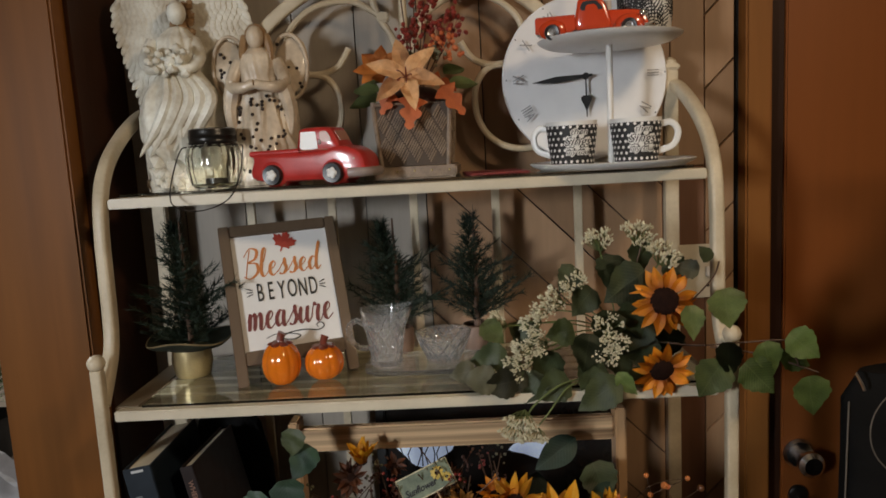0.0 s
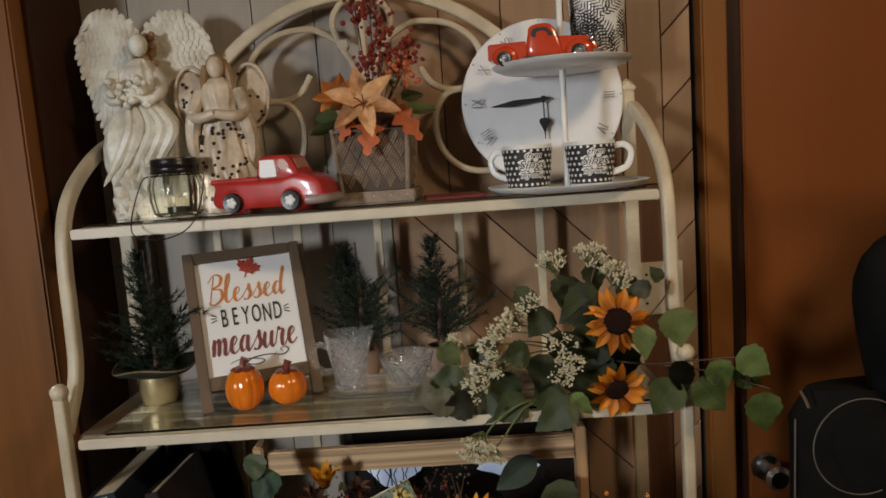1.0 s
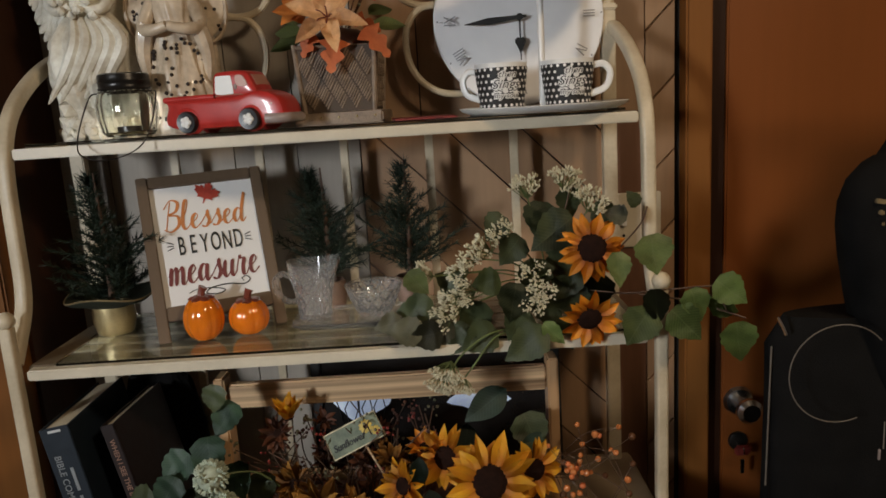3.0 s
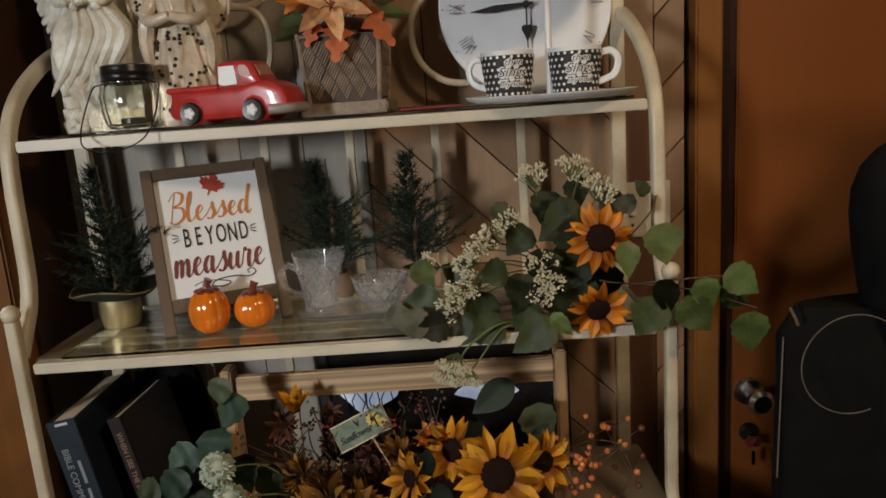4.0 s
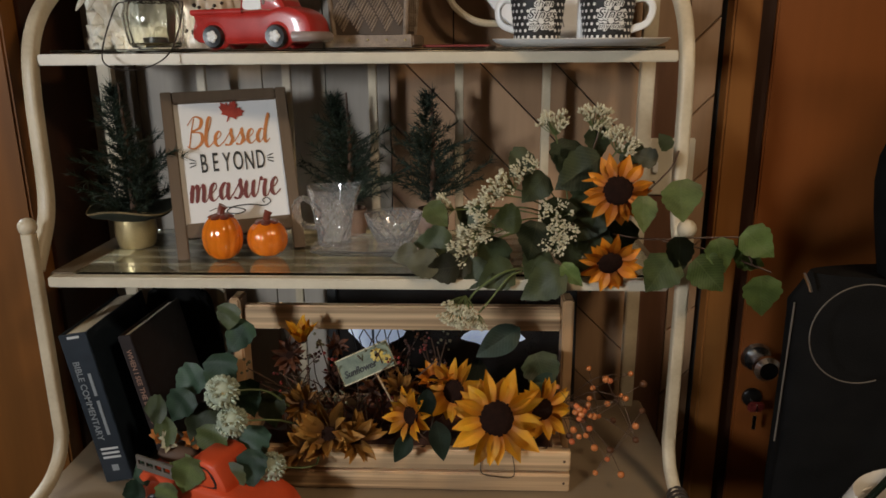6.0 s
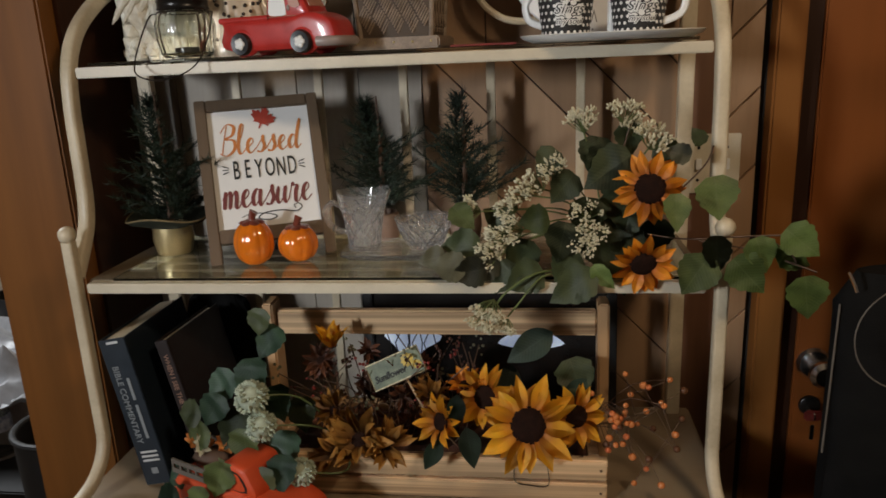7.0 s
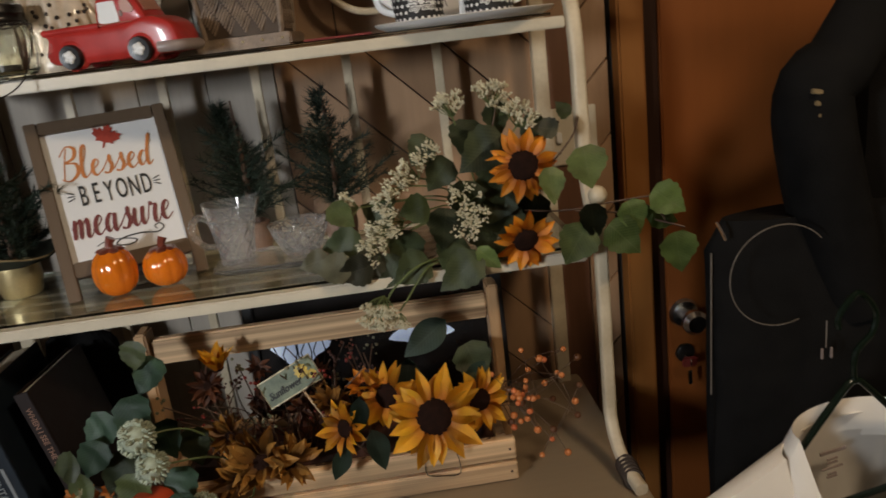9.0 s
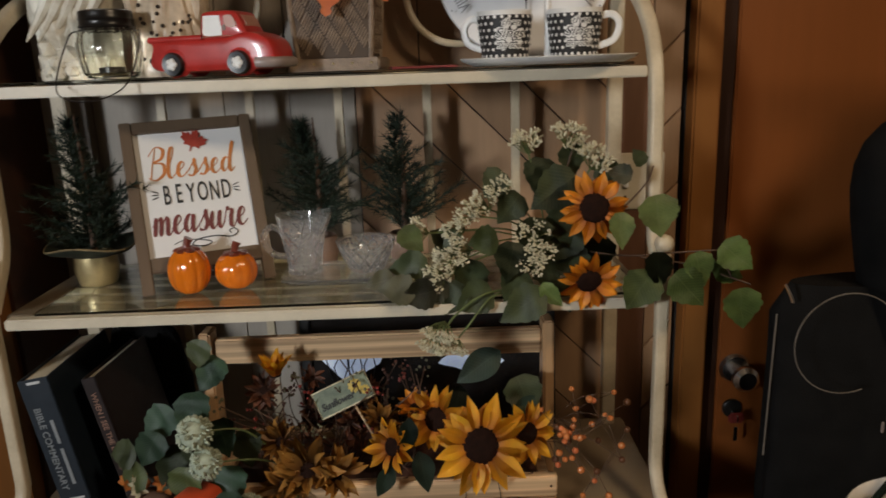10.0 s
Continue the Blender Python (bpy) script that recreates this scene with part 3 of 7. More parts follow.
def large_angel():
    bm = gown([(0, 0), (0.062, 0.0), (0.064, 0.012), (0.056, 0.03), (0.060, 0.06), (0.066, 0.095), (0.072, 0.13), (0.066, 0.16), (0.05, 0.185), (0.036, 0.205), (0.038, 0.235), (0.036, 0.260), (0.016, 0.280), (0, 0.284)], 6, 0.11, lean=0.008, twist=0.9)
    for i in range(26):
        a = random.uniform(0, 6.28)
        join(bm, ball(random.uniform(0.012, 0.02), Matrix.Translation((0.05 * math.cos(a), 0.042 * math.sin(a), random.uniform(0.006, 0.05))), 1))
    join(bm, ball(1, Matrix.Translation((0.012, -0.012, 0.304)) @ Matrix.Diagonal((0.0165, 0.018, 0.021, 1))))
    for i in range(34):
        a = random.uniform(0.2, 6.0)
        join(bm, slot(ball(random.uniform(0.006, 0.009), Matrix.Translation((0.016 + 0.017 * math.cos(a), 0.002 + 0.013 * abs(math.sin(a)), random.uniform(0.268, 0.325))), 1), 1))
    for s in (-1, 1):
        join(bm, tube(spline([(s * 0.034, -0.004, 0.256), (s * 0.046, -0.02, 0.226), (s * 0.032, -0.042, 0.206), (s * 0.006, -0.050, 0.212)], 6), [0.013 - 0.0003 * i for i in range(19)], 10))
    for i in range(26):
        join(bm, ball(random.uniform(0.005, 0.010), Matrix.Translation((random.uniform(-0.034, 0.030), random.uniform(-0.060, -0.044), random.uniform(0.196, 0.238))), 1))
    for i in range(5):
        x = -0.036 + 0.018 * i
        join(bm, tube(spline([(x * 0.6 + 0.012, -0.036, 0.195), (x + 0.030, -0.052, 0.155), (x + 0.008, -0.052, 0.11), (x - 0.03, -0.042, 0.06)], 5), [0.004, 0.006, 0.008, 0.009, 0.010, 0.011, 0.011, 0.011, 0.011, 0.010, 0.009, 0.008, 0.006, 0.005, 0.003, 0.001], 8))
    for i in range(40):
        a = random.uniform(3.3, 6.1)
        join(bm, ball(random.uniform(0.006, 0.012), Matrix.Translation((0.06 * math.cos(a), 0.05 * math.sin(a), random.uniform(0.004, 0.03))), 1))
    for s in (-1, 1):
        join(bm, wing(s, 0.0165), Matrix.Translation((0.0, 0.040, 0.0 if s > 0 else 0.008)) @ Matrix.Diagonal((0.92 if s > 0 else 0.84, 1, 1, 1)))
    return bm


solo("angel_statue", large_angel(), [IVORY, HAIR], "large ivory resin winged statue with draped gown on the top shelf", "statue", pose(-0.522, 1.300, Z1, 0, 0, 6))


def small_angel():
    bm = gown([(0, 0), (0.052, 0), (0.054, 0.01), (0.050, 0.05), (0.044, 0.1), (0.036, 0.15), (0.031, 0.185), (0.034, 0.205), (0.030, 0.225), (0.012, 0.238), (0, 0.24)], 6, 0.06, squash=0.75)
    join(bm, gown([(0.056, 0.0), (0.062, 0.03), (0.058, 0.08), (0.046, 0.15), (0.036, 0.2), (0.034, 0.215), (0.037, 0.2), (0.05, 0.15), (0.062, 0.08), (0.066, 0.03), (0.06, 0.0)], 5, 0.12, squash=0.7), Matrix.Translation((0.006, 0.02, 0.0)))
    for s in (-1, 1):
        join(bm, tube(spline([(s * 0.032, 0, 0.212), (s * 0.046, -0.016, 0.175), (s * 0.028, -0.042, 0.166), (0, -0.05, 0.172)], 6), [0.013 - 0.0003 * i for i in range(19)], 10))
        join(bm, tube(spline([(s * 0.040, -0.02, 0.18), (s * 0.052, -0.012, 0.13), (s * 0.047, -0.004, 0.08)], 5), [0.012, 0.013, 0.014, 0.014, 0.013, 0.012, 0.011, 0.010, 0.008, 0.006, 0.004], 8))
        w = ball(1, Matrix.Diagonal((0.03, 0.007, 0.055, 1)), 3)
        w.transform(pose(s * 0.052, 0.022, 0.205, -8, s * 14, 0))
        join(bm, w)
        join(bm, tube([(s * (0.052 + 0.0) + 0.031 * math.cos(a), 0.019, 0.205 + 0.056 * math.sin(a)) for a in (i * math.pi / 12 for i in range(24))], 0.0035, 6, loop=True), pose(0, 0, 0))
    join(bm, ball(1, Matrix.Translation((0, -0.010, 0.254)) @ Matrix.Diagonal((0.0155, 0.016, 0.02, 1))))
    hair = ball(1, Matrix.Translation((0, 0.002, 0.256)) @ Matrix.Diagonal((0.021, 0.018, 0.024, 1)))
    for s in (-1, 1):
        join(hair, tube(spline([(s * 0.017, -0.002, 0.258), (s * 0.023, -0.006, 0.235), (s * 0.024, -0.010, 0.21)], 4), [0.007, 0.008, 0.008, 0.008, 0.007, 0.007, 0.006, 0.005, 0.003], 8))
    join(bm, slot(hair, 2))
    for i in range(60):
        a, z = random.uniform(-1.35, 1.35), random.uniform(0.012, 0.155)
        r = 0.054 - 0.115 * z + 0.0025
        d = ball(1, Matrix.Diagonal((0.0034, 0.0034, 0.0034, 1)), 1)
        join(bm, slot(d, 1), Matrix.Translation((r * math.sin(a), -r * 0.77 * math.cos(a), z)))
    for i in range(22):
        s = random.choice((-1, 1))
        join(bm, slot(ball(0.0036, Matrix.Translation((s * 0.052 + random.uniform(-0.02, 0.02), 0.0165, random.uniform(0.165, 0.248))), 1), 1))
    return bm


solo("angel_statue", small_angel(), [PEARL, HOLE, HAIR], "small pearl-glazed pierced ceramic winged statue on the top shelf", "statue", pose(-0.374, 1.290, Z1, 0, 0, 4))


# ---------------------------------------------------------------- lidded jar with a wire handle
def lidded_jar(m):
    jar = thing("glass_jar", m, "fluted clear glass jar with dark lid and wire handle", "jar")
    prof = [(0, 0.002), (0.036, 0.002), (0.042, 0.008), (0.046, 0.03), (0.047, 0.052), (0.043, 0.068), (0.036, 0.074), (0.036, 0.084), (0.033, 0.084), (0.033, 0.073), (0.040, 0.066), (0.0435, 0.052), (0.0425, 0.03), (0.0385, 0.010), (0.033, 0.006), (0, 0.006)]
    bm = lathe(prof, 72)
    for v in bm.verts:
        r = math.hypot(v.co.x, v.co.y)
        if r > 0.036 and 0.01 < v.co.z < 0.066:
            a = math.atan2(v.co.y, v.co.x)
            k = 1 + 0.022 * math.cos(a * 18)
            v.co.x *= k
            v.co.y *= k
    g = part("jar_body", bm, GLASS, jar)
    g.visible_shadow = False
    lid = part("lid", lathe([(0, 0.101), (0.034, 0.101), (0.0385, 0.099), (0.0395, 0.094), (0.0395, 0.089), (0.0405, 0.0875), (0.0395, 0.086), (0.0395, 0.079), (0.041, 0.077), (0.0395, 0.0745), (0.0372, 0.0745), (0.0372, 0.096), (0, 0.097)], 48), DARKLID, jar, "dark ribbed metal lid")
    part("neck_wire", tube([(0.0405 * math.cos(a), 0.0405 * math.sin(a), 0.0715) for a in (i * math.pi / 20 for i in range(40))], 0.0012, 6, loop=True), WIRE, jar)
    part("handle", tube(spline([(-0.046, 0, 0.071), (-0.053, -0.012, 0.066), (-0.056, -0.045, 0.03), (-0.052, -0.078, -0.004), (-0.036, -0.103, -0.022), (0, -0.112, -0.03), (0.036, -0.103, -0.022), (0.052, -0.078, -0.004), (0.056, -0.045, 0.03), (0.053, -0.012, 0.066), (0.046, 0, 0.071)], 6), 0.0011, 6), WIRE, jar, "thin dark wire handle hanging forwards")
    part("tea_light", lathe([(0, 0.0065), (0.019, 0.0065), (0.019, 0.02), (0.017, 0.02), (0.016, 0.016), (0, 0.015)], 24), DARKLID, jar)
    return jar


lidded_jar(pose(-0.446, 1.228, Z1))


# ---------------------------------------------------------------- trucks
def side_extrude(profile, half, bevel=0.004, seg=3):
    """An outline in the xz plane made into a body from -half to half in y, its edges rounded over when bevel is given."""
    bm = bmesh.new()
    cx = sum(p[0] for p in profile) / len(profile)
    cz = sum(p[1] for p in profile) / len(profile)
    side = [(1.055, 0.06), (1.05, 0.35), (1.035, 0.65), (1.0, 0.85), (0.93, 0.945), (0.75, 0.985), (0.4, 1.0)]
    steps = [(-t, k) for t, k in side] + side[::-1] if bevel > 0.003 else [(-1, 1), (1, 1)]
    rings = [[bm.verts.new((cx + (x - cx) * k, half * t, cz + (z - cz) * k)) for x, z in profile] for t, k in steps]
    n = len(profile)
    bm.faces.new(rings[0])
    bm.faces.new(rings[-1][::-1])
    for a, b in zip(rings, rings[1:]):
        for i in range(n):
            bm.faces.new((a[i], b[i], b[(i + 1) % n], a[(i + 1) % n]))
    bmesh.ops.recalc_face_normals(bm, faces=bm.faces[:])
    return bm


def smooth_profile(pts, n=4):
    return [(p.x, p.z) for p in spline([(x, 0, z) for x, z in pts], n, loop=True)]


def wheel_parts(truck, x, y, r, side, hubmat, flower):
    t = lathe([(r * 0.45, -0.006), (r * 0.9, -0.007), (r, -0.003), (r, 0.003), (r * 0.9, 0.007), (r * 0.45, 0.006)], 24, closed=True)
    t.transform(pose(x, y, r, 90))
    tyre = part("wheel", t, TYRE, truck, "black wheel")
    if flower:
        hub = ball(r * 0.32, Matrix.Translation((0, 0, 0)) @ Matrix.Diagonal((1, 0.5, 1, 1)), 1)
        for i in range(5):
            a = i * 1.2566
            join(hub, ball(1, Matrix.Translation((r * 0.30 * math.cos(a), 0, r * 0.30 * math.sin(a))) @ Matrix.Diagonal((r * 0.25, 0.003, r * 0.25, 1)), 2))
    else:
        hub = lathe([(0, 0.004), (r * 0.2, 0.004), (r * 0.3, 0.001), (r * 0.5, 0.002), (r * 0.52, -0.002), (0, -0.002)], 16)
        hub.transform(pose(0, 0, 0, 90))
    hub.transform(Matrix.Translation((x, y + side * 0.0065, r)))
    part("hub", hub, hubmat, tyre)


def ceramic_truck(m):
    truck = thing("toy_truck", m, "red glazed ceramic pickup truck with white flower hubs", "ornament")
    body = side_extrude(smooth_profile([(-0.110, 0.010), (-0.112, 0.046), (-0.107, 0.055), (-0.03, 0.057), (0.03, 0.060), (0.066, 0.066), (0.090, 0.0605), (0.106, 0.049), (0.113, 0.028), (0.109, 0.010), (0.0, 0.006)], 5), 0.038, 0.009, 5)
    part("body", body, REDCER, truck)
    rim = tube([(-0.110, -0.034, 0.058), (-0.018, -0.034, 0.059), (-0.018, 0.034, 0.059), (-0.110, 0.034, 0.058)], 0.0052, 10, loop=True)
    part("bed_rim", rim, REDCER, truck)
    part("bed_floor", block(-0.108, -0.016, -0.033, 0.033, 0.050, 0.0565, 0.003), REDCER, truck)
    cab = side_extrude(smooth_profile([(-0.019, 0.054), (-0.018, 0.085), (-0.0155, 0.0955), (-0.006, 0.0995), (0.022, 0.1005), (0.042, 0.0990), (0.0490, 0.0940), (0.0590, 0.0750), (0.0640, 0.056), (0.02, 0.050)], 5), 0.033, 0.008, 5)
    part("cab", cab, REDCER, truck)
    for s in (-1, 1):
        part("side_window", side_extrude(smooth_profile([(-0.0110, 0.0625), (-0.0115, 0.076), (-0.0100, 0.0905), (-0.0075, 0.0925), (0.015, 0.0925), (0.0185, 0.0905), (0.0205, 0.076), (0.0208, 0.0645), (0.018, 0.0620)], 3), 0.0014, 0.0006, 1), WHITE, truck, "white painted window").matrix_basis = pose(0, s * 0.0344, 0)
        part("vent_window", side_extrude(smooth_profile([(0.0285, 0.0760), (0.0265, 0.0885), (0.0295, 0.0925), (0.0390, 0.0920), (0.0455, 0.0835), (0.0470, 0.0760), (0.0400, 0.0735)], 3), 0.0014, 0.0005, 1), PINKISH, truck).matrix_basis = pose(0, s * 0.0344, 0)
        part("mirror", ball(1, Matrix.Translation((0.0255, s * 0.0345, 0.0735)) @ Matrix.Diagonal((0.0032, 0.003, 0.005, 1)), 2), GREYCER, truck)
        part("body_line", tube(spline([(-0.024, s * 0.0362, 0.0585), (0.006, s * 0.0364, 0.0605), (0.036, s * 0.0364, 0.0605), (0.064, s * 0.0364, 0.0555), (0.088, s * 0.0362, 0.0535)], 4), 0.0007, 5), PINKISH, truck, "worn pale glaze along the edge")
        for x in (-0.067, 0.050):
            f = ball(1, Matrix.Translation((x, s * 0.0315, 0.024)) @ Matrix.Diagonal((0.030, 0.0115, 0.0265, 1)), 4)
            part("fender", f, REDCER, truck)
            wheel_parts(truck, x, s * 0.0425, 0.0190, s, WHITE, True)
        part("headlight", ball(1, Matrix.Translation((0.089, s * 0.033, 0.042)) @ Matrix.Diagonal((0.0075, 0.006, 0.006, 1))), PINKISH, truck)
    w = block(-0.002, 0.001, -0.024, 0.024, 0.0, 0.021, 0.001)
    part("windscreen", w, PINKISH, truck).matrix_basis = pose(0.0592, 0, 0.0745, 0, -28, 0)
    part("bumper", tube(spline([(0.080, -0.043, 0.018), (0.098, -0.040, 0.018), (0.112, -0.026, 0.018), (0.116, 0, 0.018), (0.112, 0.026, 0.018), (0.098, 0.040, 0.018), (0.080, 0.043, 0.018)], 5), 0.0085, 10), GREYCER, truck, "grey bumper")
    return truck


ceramic_truck(pose(-0.271, 1.216, Z1, 0, 0, -14) @ Matrix.Diagonal((0.92, 0.92, 0.92, 1)))


def metal_truck(m):
    truck = thing("toy_truck", m, "red die-cast vintage pickup truck on the upper tray", "toy")
    part("bonnet", side_extrude(smooth_profile([(0.018, 0.012), (0.018, 0.040), (0.05, 0.041), (0.075, 0.038), (0.083, 0.030), (0.084, 0.012)], 4), 0.019, 0.004, 3), REDMETAL, truck)
    part("cab", side_extrude(smooth_profile([(-0.024, 0.012), (-0.024, 0.050), (-0.019, 0.062), (0.0, 0.065), (0.016, 0.061), (0.026, 0.042), (0.028, 0.012)], 4), 0.025, 0.004, 3), REDMETAL, truck)
    bed = None
    for s in (-1, 1):
        bed = block(-0.088, -0.026, s * 0.024 - 0.0015, s * 0.024 + 0.0015, 0.014, 0.036, 0.0008, bm=bed)
        bed = block(-0.088, -0.026, s * 0.025 - 0.0025, s * 0.025 + 0.0025, 0.035, 0.038, 0.001, bm=bed)
        part("side_window", side_extrude(smooth_profile([(-0.015, 0.043), (-0.013, 0.056), (0.006, 0.057), (0.012, 0.052), (0.017, 0.043)], 3), 0.001, 0), TYRE, truck).matrix_basis = pose(0, s * 0.0252, 0)
        for x in (-0.062, 0.058):
            part("fender", ball(1, Matrix.Translation((x, s * 0.025, 0.017)) @ Matrix.Diagonal((0.022, 0.008, 0.016, 1)), 3), REDMETAL, truck)
            wheel_parts(truck, x, s * 0.031, 0.0125, s, CHROME, False)
        part("running_board", block(-0.03, 0.03, s * 0.027 - 0.005, s * 0.027 + 0.005, 0.010, 0.013, 0.001), TYRE, truck)
        part("headlight", ball(0.0055, Matrix.Translation((0.078, s * 0.019, 0.032))), CHROME, truck)
    bed = block(-0.088, -0.026, -0.024, 0.024, 0.012, 0.016, 0.001, bm=bed)
    bed = block(-0.090, -0.087, -0.025, 0.025, 0.012, 0.037, 0.001, bm=bed)
    part("bed", bed, REDMETAL, truck)
    part("windscreen", block(-0.001, 0.001, -0.019, 0.019, 0, 0.017, 0.0006), TYRE, truck).matrix_basis = pose(0.025, 0, 0.043, 0, -33, 0)
    for i in range(4):
        part("grille_bar", block(0.0835, 0.0875, -0.014, 0.014, 0.015 + i * 0.006, 0.018 + i * 0.006, 0.001), CHROME, truck)
    part("bumper", tube(spline([(0.08, -0.032, 0.011), (0.092, -0.026, 0.011), (0.094, 0, 0.011), (0.092, 0.026, 0.011), (0.08, 0.032, 0.011)], 4), 0.004, 8), CHROME, truck, "chrome bumper")
    return truck


# ---------------------------------------------------------------- tiered tray with mugs
TX, TY = 0.229, 1.245
tray = thing("tiered_tray", pose(TX, TY, Z1), "white round two-tier serving tray", "tray")


def plate(r, z):
    return lathe([(0.004, z), (r * 0.86, z), (r * 0.97, z + 0.006), (r, z + 0.0105), (r * 0.985, z + 0.0115), (r * 0.95, z + 0.009), (r * 0.85, z + 0.005), (0.004, z + 0.005)], 64, closed=True)


part("lower_plate", plate(0.1385, 0.0), WHITE, tray)
part("upper_plate", plate(0.119, 0.203), WHITE, tray)
part("pole", tube([(0, 0, 0.005), (0, 0, 0.395)], 0.0055, 12), WHITE, tray)
part("knob", ball(0.011, Matrix.Translation((0, 0, 0.40))), WHITE, tray)


def mug(m, turn):
    mg = thing("mug", m, "white mug with black polka-dot print and lettered label", "mug", "mugs on the tray")
    rb, rt, h = 0.034, 0.0425, 0.074
    part("body", lathe([(0, 0), (rb, 0), (rb + 0.001, 0.002), (rt - 0.0005, h - 0.004), (rt, h), (rt - 0.0035, h), (rb - 0.001, 0.006), (0, 0.005)], 48), WHITE, mg)
    tp = (rt - rb) / h
    part("print_band", lathe([(rb + tp * 0.003 + 0.0004, 0.003), (rb + tp * 0.003 + 0.0010, 0.003), (rt - tp * 0.007 + 0.0010, h - 0.007), (rt - tp * 0.007 + 0.0004, h - 0.007)], 48, closed=True), BLACK, mg, "black printed band")
    dots = None
    for r in range(7):
        z = 0.008 + r * 0.0094
        rad = rb + tp * z + 0.0012
        for k in range(24):
            a = 2 * math.pi * (k + 0.5 * (r % 2)) / 24
            aa = (a + math.pi) % (2 * math.pi) - math.pi
            if abs(aa) * rad < 0.0170 and 0.016 < z < 0.062:
                continue
            d = disc(0.0025, 0.0004, 8)
            dots = join(dots, d, pose(rad * math.sin(a), -rad * math.cos(a), z, -6, 0, math.degrees(a)))
    part("polka_dots", dots, WHITE, mg)["kind"] = "stuff"
    def label_text(grow, lift):
        out = None
        for text, size, x, z, sh in (("then", 0.0135, 0.002, 0.0560, 0.3), ("Sings", 0.0200, 0.000, 0.0405, 0.35), ("my soul", 0.0115, 0.001, 0.0230, 0.3)):
            t = lettering(text, size, sh, grow)
            t.transform(Matrix.Translation((x, -lift, z)))
            out = join(out, t)
        return out

    cloud = label_text(0.0013, 0.0)
    for cx, cz, cr in ((-0.013, 0.046, 0.0040), (0.0145, 0.043, 0.0042), (-0.014, 0.031, 0.0036), (0.0145, 0.030, 0.0040), (-0.008, 0.0300, 0.0034), (0.0, 0.0310, 0.0045), (0.007, 0.0310, 0.0036), (0.006, 0.0490, 0.0040), (-0.004, 0.0500, 0.0036)):
        join(cloud, disc(cr, 0.0006, 14), Matrix.Translation((cx, 0, cz)))
    part("label_cloud", on_cylinder(cloud, rb + 0.0014, tp), WHITE, mg, "white cloud-shaped label")
    words = label_text(-0.0001, 0.0009)
    for s in (-1, 1):
        words = join(words, tube(spline([(s * 0.019, -0.001, 0.034), (s * 0.014, -0.001, 0.0305), (s * 0.009, -0.001, 0.0315), (s * 0.004, -0.001, 0.029)], 4), 0.0006, 5))
        words = join(words, tube(spline([(s * 0.017, -0.001, 0.0135), (s * 0.011, -0.001, 0.0155), (s * 0.006, -0.001, 0.0125)], 4), 0.0006, 5))
    part("lettering", on_cylinder(words, rb + 0.0014, tp), BLACK, mg, "black script lettering")
    hd = tube(spline([(rt - 0.004, 0, 0.062), (rt + 0.014, 0, 0.064), (rt + 0.025, 0, 0.050), (rt + 0.018, 0, 0.028), (rb + 0.002, 0, 0.018)], 6), 1.0, section=rounded(0.0055, 0.0035, 0.8), up=(0, 1, 0))
    part("handle", hd, WHITE, mg).matrix_basis = pose(0, 0, 0, 0, 0, turn)
    return mg


mug(pose(0.160, 1.228, Z1 + 0.0056, 0, 0, 4), 150)
mug(pose(0.267, 1.228, Z1 + 0.0056, 0, 0, 0), -14)
metal_truck(pose(0.196, 1.212, Z1 + 0.2085, 0, 0, -13))


def tumbler(m):
    tb = thing("tumbler", m, "white tumbler with black fern-leaf line pattern", "cup")
    part("body", lathe([(0, 0), (0.040, 0), (0.042, 0.004), (0.050, 0.135), (0.048, 0.136), (0.041, 0.008), (0, 0.006)], 40), WHITE, tb)
    lines = None
    for k in range(30):
        base = (random.uniform(-0.10, 0.10), random.uniform(0.008, 0.085))
        ang = random.uniform(20, 160)
        n = 8
        for i in range(n):
            for s in (-1, 1):
                x = base[0] + i * 0.006 * math.cos(radians(ang))
                z = base[1] + i * 0.006 * math.sin(radians(ang))
                L = 0.017 * math.sin(math.pi * (i + 1) / (n + 1))
                a2 = radians(ang + s * 55)
                if z + L < 0.128:
                    lines = join(lines, tube([(x, 0, z), (x + L * 0.6 * math.cos(a2), 0, z + L * 0.6 * math.sin(a2)), (x + L * math.cos(a2), 0, z + L * math.sin(a2))], [0.0006, 0.0012, 0.0004], 5))
    part("fern_pattern", on_cylinder(lines, 0.0420, 0.062), BLACK, tb, "black printed fern lines")["kind"] = "stuff"
    return tb


tumbler(pose(0.303, 1.297, Z1 + 0.2085))


